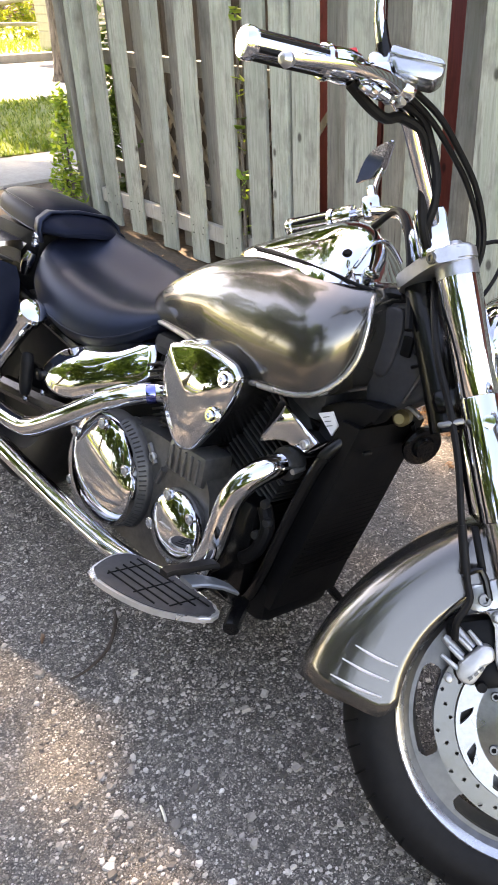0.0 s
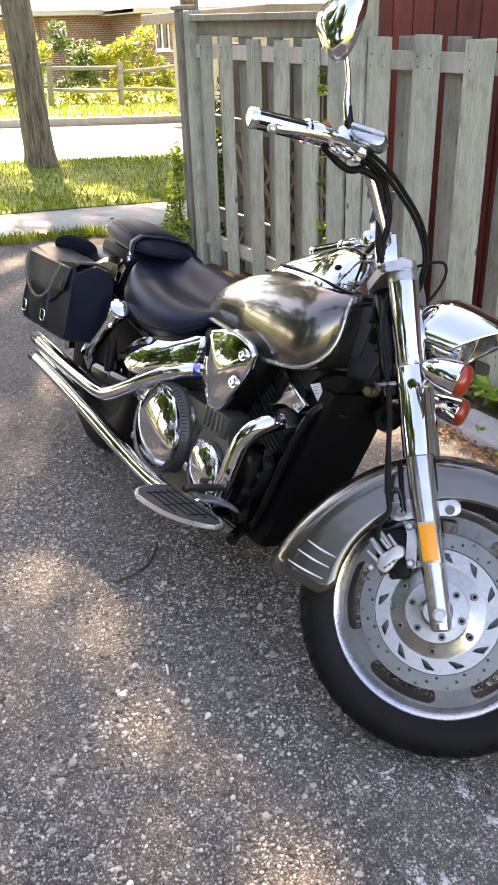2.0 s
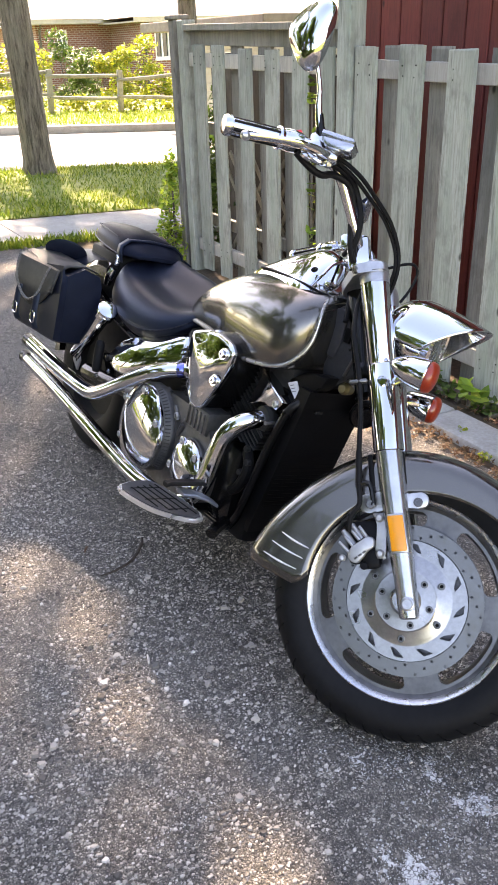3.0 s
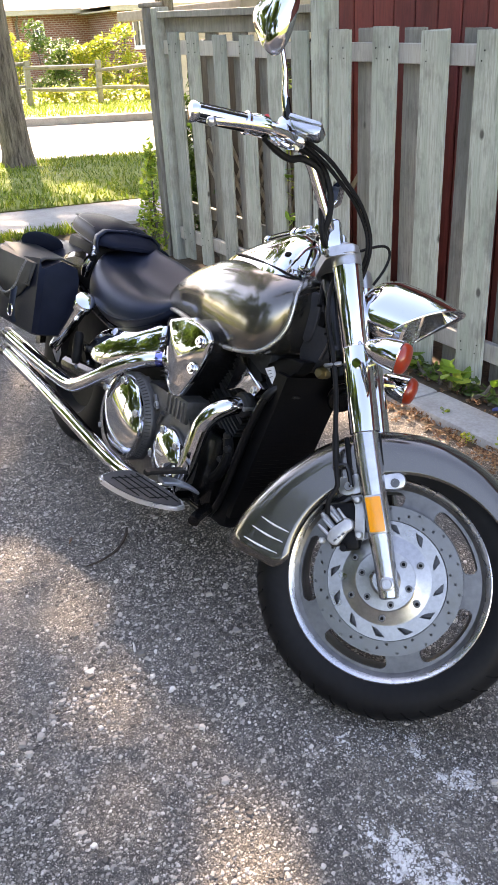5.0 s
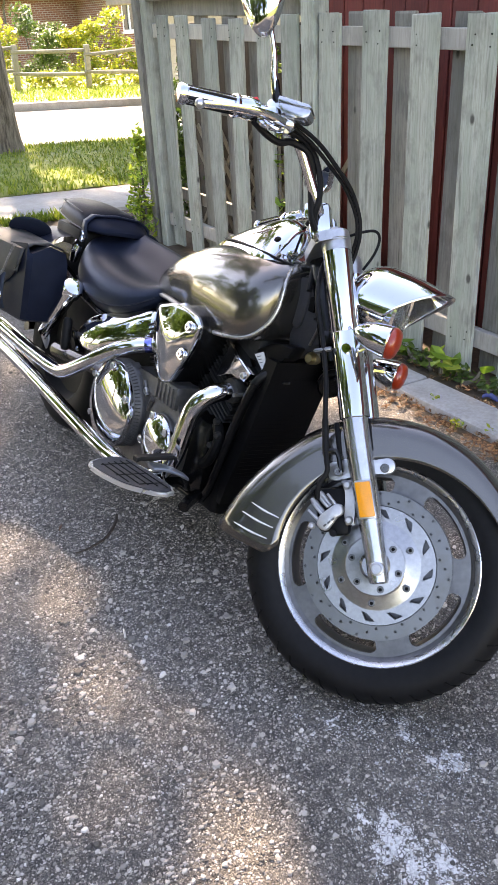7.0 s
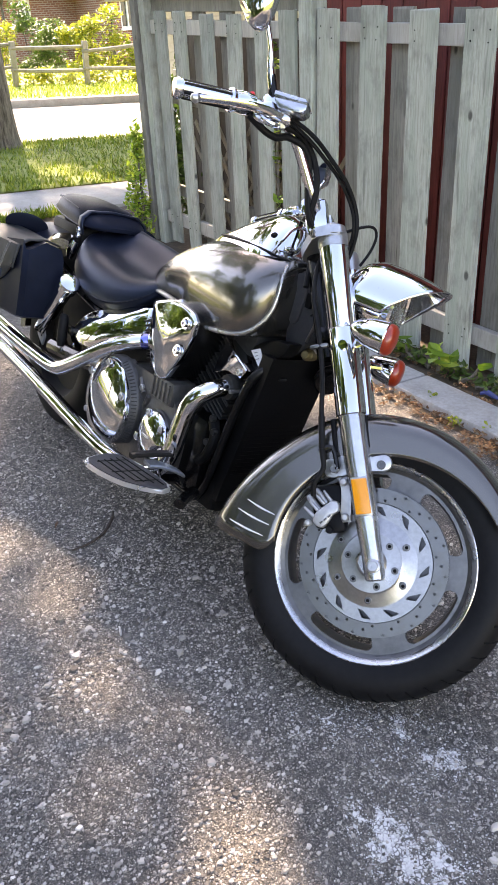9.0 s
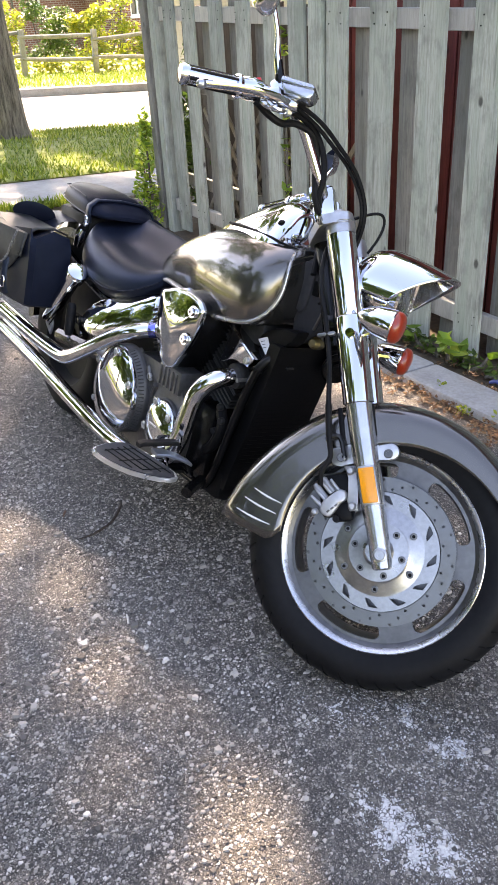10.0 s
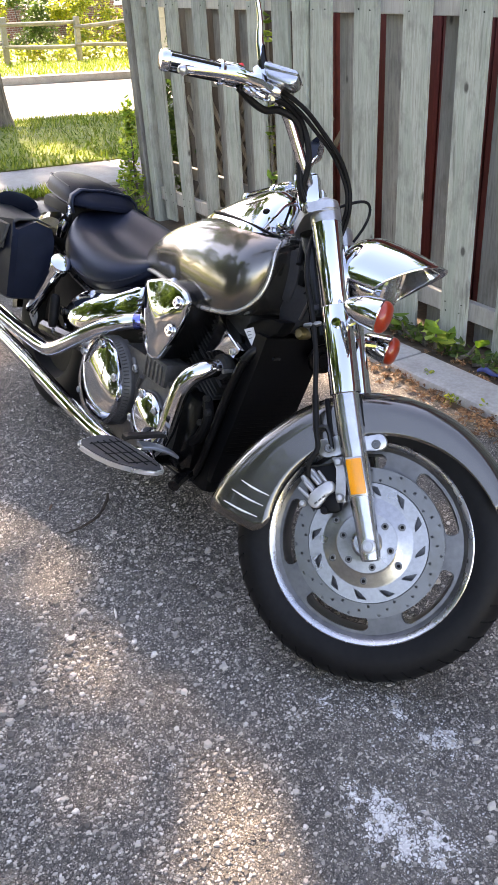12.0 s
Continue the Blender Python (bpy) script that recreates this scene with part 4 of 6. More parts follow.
# fuel tank: place along the frame, top, seam, half width at the seam, lean of the section
TANK = [(0.462, 0.750, 0.722, 0.030, 0.0), (0.480, 0.776, 0.712, 0.054, 0.0), (0.519, 0.812, 0.714, 0.084, 0.0), (0.609, 0.868, 0.721, 0.108, 0.0), (0.70, 0.908, 0.723, 0.126, 0.0), (0.80, 0.937, 0.717, 0.147, 0.0), (0.908, 0.957, 0.712, 0.162, 0.0), (0.973, 0.962, 0.717, 0.168, 0.0), (1.043, 0.961, 0.727, 0.170, 0.0), (1.088, 0.954, 0.738, 0.163, 0.0), (1.116, 0.947, 0.755, 0.147, 0.0), (1.134, 0.940, 0.782, 0.128, -0.02), (1.143, 0.934, 0.815, 0.113, -0.06), (1.147, 0.926, 0.850, 0.102, -0.14), (1.146, 0.914, 0.885, 0.088, -0.3)]
rows = smooth_rows(TANK, 6)
tank = bp("fuel_tank", loft([tank_section(*r) for r in rows]), PAINT, "grey metallic teardrop fuel tank", edge=50)
for s in (-1, 1):
    line = [(r[0], s * (r[3] + 0.005), r[2] - 0.003) for r in rows[8:66:4]]
    line += [(1.122, s * 0.149, 0.757), (1.138, s * 0.131, 0.784), (1.148, s * 0.118, 0.817), (1.150, s * 0.111, 0.852), (1.145, s * 0.104, 0.895), (1.127, s * 0.083, 0.925), (1.104, s * 0.050, 0.938)]
    part("seam", tube(line, 0.0056, 3, 10), SEAMPAINT, tank, "bright lower tank seam")
# chrome console on the tank
DASH = [(0.70, 0.928, 0.90, 0.024), (0.741, 0.948, 0.90, 0.046), (0.802, 0.976, 0.90, 0.070), (0.90, 1.018, 0.90, 0.100), (0.98, 1.043, 0.90, 0.118), (1.03, 1.036, 0.90, 0.120), (1.065, 1.008, 0.90, 0.112), (1.09, 0.968, 0.895, 0.098), (1.106, 0.928, 0.89, 0.078)]
dash = bp("console", loft([arch(*r, p=1.7, q=1.65) for r in smooth_rows(DASH, 5)]), CHROME, "chrome tank-top console")
part("fastener", lathe([(0, 0.003), (0.0075, 0.003), (0.010, 0.0), (0.010, -0.01)], (1.036, -0.074, 0.992), (0.10, -0.58, 0.80), 14), DARK, dash, "dark round fastener hole")
part("gasket", tube([(0.76, -0.040, 0.940), (0.85, -0.074, 0.950), (0.95, -0.098, 0.954), (1.04, -0.102, 0.952), (1.09, -0.086, 0.944), (1.112, -0.056, 0.938)], 0.0035, 4, 8), BLACKPLASTIC, dash)
part("latch", box(1.078, 1.104, -0.070, -0.046, 0.958, 0.974, 0.006), CHROME, dash)
part("latch", box(1.092, 1.108, -0.062, -0.030, 0.940, 0.953, 0.005), CHROME, dash)
part("front_trim", tube([(1.062, -0.094, 0.948), (1.063, -0.064, 0.985), (1.054, -0.025, 1.018), (1.054, 0.025, 1.018), (1.063, 0.064, 0.985)], 0.004, 5, 8), CHROME, dash)
# neck covers
neck = bp("neck_cover", pillow([(1.112, 0.912), (1.170, 0.932), (1.188, 0.925), (1.222, 0.865), (1.258, 0.808), (1.252, 0.775), (1.222, 0.752), (1.165, 0.705), (1.135, 0.725), (1.120, 0.80), (1.108, 0.86)], 0.045, -0.040, 0.004, 0.012, smooth_n=3), GREYPLASTIC, "matt black plastic steering neck cover")
part("slot_panel", box(1.190, 1.212, -0.052, -0.043, 0.842, 0.880, 0.003), DARK, neck, "dark recess in the neck cover")
part("ridge", pillow([(1.120, 0.905), (1.168, 0.922), (1.182, 0.88), (1.172, 0.80), (1.142, 0.79), (1.124, 0.84)], -0.040, -0.050, 0.003, 0.006, smooth_n=3), GREYPLASTIC, neck)
bp("neck_clamp", tube([(1.105, -0.035, 0.928), (1.13, -0.04, 0.942), (1.155, -0.035, 0.945)], 0.010, 3, 8), BLACKPAINT)
bp("frame_gusset", plate([(1.13, 0.735), (1.175, 0.745), (1.222, 0.752), (1.205, 0.715), (1.165, 0.690), (1.120, 0.640), (1.085, 0.64), (1.075, 0.70)], -0.095, -0.05, 0.006), BLACKPLASTIC, "black frame gusset")

# seats: place along the frame, rim, middle, half width, lower edge
SEAT_LEAN = 0.30
SEAT = [(-0.004, 0.797, 0.796, 0.050, 0.722), (0.016, 0.803, 0.796, 0.098, 0.690), (0.055, 0.798, 0.778, 0.134, 0.655), (0.115, 0.781, 0.748, 0.160, 0.622), (0.19, 0.770, 0.728, 0.175, 0.600), (0.28, 0.759, 0.714, 0.180, 0.588), (0.36, 0.751, 0.708, 0.174, 0.592), (0.43, 0.748, 0.712, 0.158, 0.612), (0.49, 0.751, 0.726, 0.130, 0.645), (0.54, 0.762, 0.747, 0.098, 0.685), (0.58, 0.778, 0.771, 0.066, 0.715), (0.605, 0.790, 0.789, 0.040, 0.735)]


def seat_section(x, zr, zc, w, zb):
    """Saddle section: dished top that leans with the bike, a full rolled rim, sides that draw in below the piping."""
    h = zr - zb
    half = [(w * 0.80, zb), (w * 0.88, zb + h * 0.14), (w * 0.95, zb + h * 0.32), (w * 0.99, zb + h * 0.46)]
    for a in range(0, 10):
        t = radians(a * 10)
        half.append((w * (0.66 + 0.34 * math.cos(t)), zb + h * 0.52 + h * 0.48 * math.sin(t)))
    e, z0 = half[-1]
    for u in range(1, 11):
        y = e * (1 - u / 10)
        half.append((y, z0 - (zr - zc) * 0.26 * (1 + math.cos(math.pi * y / e))))
    full = [(-y, z) for y, z in half] + half[-2::-1]
    return [(x, y - 0.016, z + SEAT_LEAN * y * min(1.0, (z - zb) / h / 0.6)) for y, z in full]


seat = bp("rider_seat", loft([seat_section(*r) for r in smooth_rows(SEAT, 6)]), LEATHER, "black leather dished rider saddle", edge=60)
for s in (-1, 1):
    part("piping", tube([(x, s * w * 0.993 - 0.016, zb + (zr - zb) * 0.47 + SEAT_LEAN * s * w * 0.78) for x, zr, zc, w, zb in smooth_rows(SEAT, 2)[3:19]], 0.0020, 3, 6), LEATHER, seat)
PILL = [(-0.325, 0.866, 0.850, 0.030), (-0.312, 0.877, 0.838, 0.066), (-0.27, 0.886, 0.824, 0.100), (-0.19, 0.888, 0.815, 0.117), (-0.10, 0.885, 0.809, 0.126), (-0.03, 0.876, 0.808, 0.129), (0.012, 0.858, 0.808, 0.126), (0.046, 0.844, 0.810, 0.112), (0.072, 0.832, 0.812, 0.088), (0.086, 0.822, 0.815, 0.050)]
pillion = bp("pillion_seat", loft([arch(*r, p=3.0, q=2.6) for r in smooth_rows(PILL, 6)]), PADLEATHER, "black leather passenger pad", edge=50)
part("strap", loft([[(0.0 + dx - 0.25 * (z - 0.86), y, z) for y, z in ((-0.128, 0.780), (-0.1325, 0.815), (-0.127, 0.838), (-0.095, 0.862), (0, 0.869), (0.095, 0.862), (0.127, 0.838), (0.1325, 0.815), (0.128, 0.780))] for dx in (-0.016, 0.016)], closed=False, cap=False), LEATHER, pillion, "leather grab strap across the pad").modifiers.new("thickness", "SOLIDIFY").thickness = 0.007
for z in (0.792, 0.772):
    part("strap_bolt", bolt((0.008, -0.126, z), (0, -1, 0), 0.011, 0.012), CHROME, pillion)
part("piping", tube([(-0.335, -0.050, 0.842), (-0.30, -0.092, 0.828), (-0.20, -0.116, 0.818), (-0.08, -0.127, 0.810), (0.0, -0.130, 0.806)], 0.0022, 5, 6), LEATHER, pillion)
part("piping", tube([(-0.31, -0.060, 0.868), (-0.27, -0.094, 0.872), (-0.19, -0.111, 0.872), (-0.10, -0.120, 0.868), (-0.03, -0.123, 0.861)], 0.0022, 5, 6), LEATHER, pillion)
bp("grab_rail_bracket", tube([(0.02, -0.145, 0.752), (0.01, -0.150, 0.72), (0.0, -0.150, 0.69)], [0.013, 0.017, 0.013], 4, 12), CHROME, "chrome stay beside the seats")
# rear mudguard and wheel
RW = (-0.10, -0.02, 0.322)
guard = bmesh.new()
prof = [(-0.10, 0.30), (-0.105, 0.335), (-0.085, 0.362), (-0.045, 0.374), (0.0, 0.377), (0.045, 0.374), (0.085, 0.362), (0.105, 0.335), (0.10, 0.30)]
loft([[(RW[0] + r * math.cos(radians(a)), RW[1] + y, RW[2] + 0.05 + r * 1.08 * math.sin(radians(a))) for y, r in prof] for a in range(86, 196, 5)], closed=False, cap=False, bm=guard)
bp("rear_fender", guard, PAINT, "grey metallic rear mudguard")
tyre_prof = [(0.19, -0.05), (0.20, -0.075), (0.235, -0.086), (0.275, -0.085), (0.302, -0.068), (0.318, -0.035), (0.322, 0.0), (0.318, 0.035), (0.302, 0.068), (0.275, 0.085), (0.235, 0.086), (0.20, 0.075), (0.19, 0.05)]
rear_wheel = bp("rear_wheel", lathe([(0.03, -0.05), (0.06, -0.05), (0.07, -0.02), (0.17, -0.03), (0.19, -0.055), (0.20, -0.07), (0.205, -0.06), (0.19, -0.04), (0.19, 0.04), (0.205, 0.06), (0.20, 0.07), (0.17, 0.03), (0.06, 0.05), (0.03, 0.05)], RW, (0, 1, 0), 40), BLACKPLASTIC, "dark cast rear wheel")
part("tyre", lathe(tyre_prof, RW, (0, 1, 0), 56), RUBBER, rear_wheel, "wide black rear tyre")
bp("seat_base", box(-0.28, -0.01, -0.110, 0.110, 0.60, 0.80, 0.02), BLACKPLASTIC, "black base under the seats")
bp("swing_arm", tube([(RW[0], -0.12, RW[2]), (0.2, -0.125, 0.36), (0.45, -0.12, 0.40)], [0.03, 0.03, 0.035], 4, 10), BLACKPAINT)
bp("frame_rail", tube([(-0.25, -0.12, 0.66), (0.1, -0.14, 0.60), (0.4, -0.13, 0.56), (0.62, -0.11, 0.60)], 0.02, 4, 10), BLACKPAINT)
bp("inner_panel", box(0.16, 0.62, -0.10, 0.10, 0.38, 0.66, 0.03), BLACKPLASTIC)
bp("under_seat_panel", box(-0.05, 0.30, -0.135, 0.135, 0.44, 0.64, 0.03), BLACKPLASTIC, "black panel behind the shock absorber")
# shock absorber
shock = bp("shock_absorber", lathe([(0.0, 0.0), (0.020, 0.0), (0.022, 0.01), (0.022, 0.085), (0.026, 0.09), (0.026, 0.245), (0.034, 0.25), (0.034, 0.272), (0.026, 0.28), (0.0, 0.28)], (0.003, -0.230, 0.419), (0.652, 0.03, 0.757), 24), CHROME, "chrome rear shock absorber")
part("cap", lathe([(0.0, 0.012), (0.018, 0.012), (0.036, 0.004), (0.039, -0.006)], (0.190, -0.222, 0.636), (0.62, -0.10, 0.78), 20), CHROME, shock)
part("rod", tube([(0.035, -0.235, 0.415), (0.10, -0.236, 0.49), (0.165, -0.234, 0.565)], 0.009, 2, 8), CHROME, shock)
hanger = bp("axle_plate", plate([(-0.03, 0.39), (0.02, 0.36), (0.035, 0.40), (0.0, 0.45), (-0.03, 0.45)], -0.222, -0.214, 0.002), SATIN, "drilled steel plate by the rear axle")
for k in range(3):
    part("hole", lathe([(0.0, 0.001), (0.005, 0.001), (0.005, -0.001)], (-0.012 + 0.010 * k, -0.2225, 0.432 - 0.018 * k), (0, -1, 0), 10), DARK, hanger)
bp("passenger_peg", tube([(0.205, -0.235, 0.530), (0.208, -0.237, 0.515), (0.216, -0.24, 0.445), (0.218, -0.241, 0.42)], [0.011, 0.017, 0.017, 0.012], 4, 12), RUBBER, "folded black rubber passenger peg")
bp("bracket_bolt", bolt((0.222, -0.236, 0.408), (0, -1, 0), 0.009), CHROME)
bp("bracket_bolt", bolt((0.268, -0.215, 0.440), (0, -1, 0), 0.009), CHROME)

# engine
engine = bp("crankcase", loft([[(x, y, z) for x, z in outline([(0.50, 0.30), (0.58, 0.22), (0.83, 0.20), (0.91, 0.24), (0.93, 0.36), (0.91, 0.46), (0.84, 0.50), (0.64, 0.50), (0.51, 0.44)], 4)] for y in (-0.192, -0.178, 0.15, 0.165)]), ENGINE, "grey painted crankcase")
for x0, z0, x1, z1 in ((0.70, 0.475, 0.735, 0.44), (0.745, 0.40, 0.765, 0.44), (0.77, 0.455, 0.80, 0.475)):
    part("cast_boss", tube([(x0, -0.192, z0), (x1, -0.196, z1)], 0.008, 2, 8), ENGINE, engine)
part("case_bolt", bolt((0.722, -0.194, 0.452), (0, -1, 0), 0.011, 0.008), ALLOY, engine)
part("oil_stud", lathe([(0, 0.03), (0.012, 0.028), (0.018, 0.02), (0.02, 0.0), (0.016, -0.02)], (0.425, -0.20, 0.435), (-0.2, -1, 0), 16), ALLOY, engine, "round silver plug")


def cylinder_stack(base, axis, n, name):
    cyl = bp(name, lathe([(0.062, 0), (0.062, n * 0.0145)], base, axis, 20), FINS, "dark finned engine cylinder")
    m = Matrix.Translation(base) @ frame_of(axis)
    for i in range(n):
        w = 0.080 if i % 6 else 0.072
        bm = box(-w, w, -w * 1.05, w * 1.05, i * 0.0145, i * 0.0145 + 0.0055, 0.002, 1)
        bmesh.ops.transform(bm, matrix=m, verts=bm.verts[:])
        part("fin", bm, FINS, cyl, smooth=False)
    return cyl


bp("front_case", box(0.88, 1.02, -0.15, 0.13, 0.22, 0.46, 0.03), BLACKPAINT, "black front of the engine case")
cylinder_stack((0.915, -0.026, 0.455), (0.44, 0, 0.898), 17, "front_cylinder")
cylinder_stack((0.765, -0.075, 0.46), (-0.42, 0, 0.907), 16, "rear_cylinder")
bp("cylinder_head", box(0.97, 1.09, -0.10, 0.10, 0.66, 0.74, 0.03), FINS)
bp("cylinder_head", box(0.55, 0.75, -0.12, 0.10, 0.64, 0.70, 0.03), FINS)
# spark plug lead and hoses in front of the cylinder
bp("coolant_hose", tube([(1.02, -0.13, 0.46), (1.045, -0.135, 0.42), (1.03, -0.14, 0.36), (1.0, -0.14, 0.33)], 0.016, 4, 10), BLACKPLASTIC, "black hose beside the cylinder")
for x, z in ((1.035, 0.475), (1.052, 0.44), (1.028, 0.40)):
    bp("hose_clamp", lathe([(0.0, 0.004), (0.008, 0.004), (0.010, 0.0), (0.010, -0.01)], (x, -0.150, z), (0.2, -1, 0), 12), FINS)


def tipped(bm, ax, az, cx, cz):
    """Leans a cover: its face falls back towards the front and the top."""
    for v in bm.verts:
        v.co.y += ax * (v.co.x - cx) + az * (v.co.z - cz)
    return bm


# chrome covers
def round_cover(name, c, r, depth, screws, label, ribs=0):
    cover = bp(name, lathe([(r, depth * 0.35), (r, 0.004), (r * 0.985, -0.004), (r * 0.93, -0.009), (r * 0.8, -0.015), (r * 0.6, -0.021), (r * 0.3, -0.025), (0, -0.026)], c, (0.03, 1, -0.06), 56), CHROME, label)
    for a in screws:
        d = Vector((math.cos(radians(a)), 0, math.sin(radians(a)))) * r * 0.88
        part("screw", bolt(Vector(c) + d + Vector((0, -0.011, 0)), (0, -1, 0), 0.0095, 0.006), ALLOY, cover)
        part("screw_seat", lathe([(0.0135, 0.004), (0.012, 0.0045), (0.0100, 0.004), (0.0100, -0.004), (0.0135, -0.004)], Vector(c) + d + Vector((0, -0.010, 0)), (0, -1, 0), 16), CHROME, cover)
    part("ring", lathe([(r * 1.035, depth), (r * 1.03, depth * 0.55), (r * 1.01, depth * 0.25), (r * 0.98, depth * 0.22)], c, (0.03, 1, -0.02), 56), DARKCASE, cover, "grey outer ring")
    if ribs:
        band = []
        for i in range(25):
            a = radians(-44 + 118 * i / 24)
            d = Vector((math.cos(a), 0, math.sin(a))) * r
            band.append([Vector(c) + d * k + Vector((0, depth * e, 0)) for k, e in ((1.0, 0.16), (1.04, 0.24), (1.105, 0.50), (1.118, 0.60), (1.118, 1.0))])
        part("ribbed_band", loft(band, closed=False, cap=False), DARKCASE, cover, "dark ribbed band beside the cover")
    for i in range(ribs):
        a = radians(-40 + 110 * i / max(ribs - 1, 1))
        d = Vector((math.cos(a), 0, math.sin(a)))
        part("rib", tube([Vector(c) + d * r * 1.03 + Vector((0, depth * 0.21, 0)), Vector(c) + d * r * 1.095 + Vector((0, depth * 0.47, 0))], 0.0020, 1, 5), FINS, cover)
    return cover


round_cover("clutch_cover", (0.580, -0.235, 0.362), 0.138, 0.055, (24, 88, -48, 150, 215), "round domed chrome clutch cover", 26)
round_cover("timing_cover", (0.848, -0.212, 0.342), 0.083, 0.045, (40, -12, -78, 110, 200), "small round chrome cover", 0)
bp("timing_label", box(0.828, 0.868, -0.2400, -0.2365, 0.345, 0.350), ALLOY, "worn raised lettering as a plain bar")
AIR = [(0.7287, 0.716), (0.7548, 0.732), (0.8366, 0.752), (0.9175, 0.746), (0.9426, 0.735), (0.9538, 0.716), (0.9389, 0.655), (0.9091, 0.602), (0.8664, 0.54), (0.8459, 0.522), (0.818, 0.516), (0.7845, 0.53), (0.7417, 0.585), (0.725, 0.66)]
head_cover = bp("air_cleaner_cover", pillow(AIR, -0.196, -0.214, 0.016, 0.012, smooth_n=4), CHROME, "faceted chrome engine side cover", edge=55)
for x, z in ((0.9276, 0.712), (0.9109, 0.630)):
    part("screw", bolt((x, -0.222, z), (0, -1, 0.1), 0.011, 0.010), CHROME, head_cover)
    part("screw_seat", lathe([(0.0175, 0.003), (0.016, 0.006), (0.0125, 0.006), (0.0115, 0.0), (0.0175, -0.006)], (x, -0.219, z), (0, -1, 0.1), 18), CHROME, head_cover)
part("flange", pillow([(0.664, 0.640), (0.676, 0.684), (0.712, 0.722), (0.76, 0.734), (0.80, 0.738), (0.82, 0.60), (0.74, 0.60), (0.70, 0.615)], -0.11, -0.168, 0.004, 0.014, smooth_n=4), CHROME, head_cover, "chrome flange behind the cover")
for i in range(13):
    z = 0.655 - 0.0105 * i
    part("side_fin", box(0.662 + 0.0035 * i, 0.745 + 0.003 * i, -0.176, -0.11, z - 0.0022, z + 0.0022, 0.001, 1), FINS, head_cover, "dark cooling fin behind the cover", smooth=False)
bp("cover_backing", pillow([(0.845 + (x - 0.845) * 0.97, 0.64 + (z - 0.64) * 0.97) for x, z in AIR], -0.06, -0.197, 0.0, 0.004), BLACKPAINT, "black backing behind the chrome cover")
side_cover = bp("side_cover", tipped(pillow([(0.240, 0.493), (0.262, 0.540), (0.305, 0.574), (0.38, 0.606), (0.46, 0.634), (0.545, 0.660), (0.572, 0.650), (0.588, 0.60), (0.575, 0.572), (0.50, 0.524), (0.43, 0.488), (0.375, 0.462), (0.318, 0.456), (0.275, 0.466)], -0.10, -0.172, 0.018, 0.012), 0.127, 0.36, 0.41, 0.56), CHROME, "chrome side cover below the saddle", edge=55)
bp("cover_hinge", box(0.235, 0.262, -0.232, -0.205, 0.470, 0.498, 0.006), BLACKPAINT, "small black bracket at the side cover")
valve = bp("valve_cover", plate([(0.999, 0.695), (0.961, 0.583), (0.985, 0.592), (1.012, 0.612), (1.036, 0.618), (1.062, 0.612), (1.090, 0.610), (1.112, 0.640), (1.060, 0.664)], -0.128, -0.09, 0.003), CHROME, "triangular chrome head cover")
part("raised_lip", tube([(1.000, -0.131, 0.697), (1.060, -0.131, 0.666), (1.114, -0.128, 0.641)], 0.004, 3, 6), CHROME, valve)
part("screw", bolt((1.086, -0.129, 0.628), (0, -1, 0), 0.010, 0.007), ALLOY, valve)
housing = bp("engine_housing", box(0.775, 0.90, -0.205, -0.12, 0.450, 0.525, 0.012), ENGINE)
for i in range(5):
    part("housing_rib", box(0.790 + i * 0.022, 0.798 + i * 0.022, -0.211, -0.20, 0.458, 0.515, 0.002, 1), ENGINE, housing)

# exhaust
bp("upper_exhaust", tube([(0.70, -0.12, 0.588), (0.640, -0.165, 0.573), (0.605, -0.205, 0.556), (0.555, -0.240, 0.525), (0.480, -0.270, 0.468), (0.404, -0.288, 0.415), (0.350, -0.294, 0.386), (0.305, -0.296, 0.375), (0.22, -0.296, 0.369), (-0.02, -0.296, 0.367), (-0.29, -0.297, 0.373)], [0.024, 0.024, 0.024, 0.024, 0.024, 0.024, 0.025, 0.025, 0.0255, 0.026, 0.026], 7, 20), CHROME, "upper chrome exhaust pipe")
bp("heat_band", lathe([(0.0244, 0.0), (0.0249, 0.002), (0.0249, 0.020), (0.0244, 0.022)], (0.652, -0.157, 0.5765), (-0.66, -0.70, -0.25), 20), BLUED, "heat-blued band on the exhaust")
bp("lower_exhaust", tube([(1.052, -0.09, 0.575), (1.050, -0.145, 0.571), (1.043, -0.183, 0.561), (1.026, -0.208, 0.534), (1.009, -0.221, 0.491), (1.002, -0.228, 0.433), (0.995, -0.235, 0.37), (0.975, -0.245, 0.312), (0.935, -0.258, 0.268), (0.87, -0.270, 0.246), (0.787, -0.276, 0.240), (0.67, -0.285, 0.240), (0.47, -0.295, 0.260), (0.236, -0.30, 0.283), (0.016, -0.30, 0.296), (-0.28, -0.302, 0.309)], [0.022, 0.025, 0.0265, 0.027, 0.027, 0.0265, 0.026, 0.0255, 0.025, 0.025, 0.025, 0.025, 0.025, 0.0255, 0.026, 0.026], 7, 20), CHROME, "lower chrome exhaust pipe")
bp("exhaust_flange", lathe([(0.022, -0.014), (0.034, -0.012), (0.036, -0.004), (0.036, 0.006), (0.030, 0.02), (0.024, 0.022)], (1.053, -0.125, 0.574), (0.0, 0.99, 0.06), 20), FINS, "dark exhaust port flange")
bp("flange_stud", tube([(1.085, -0.115, 0.575), (1.088, -0.150, 0.573)], 0.006, 2, 8), ALLOY, "exhaust flange stud")
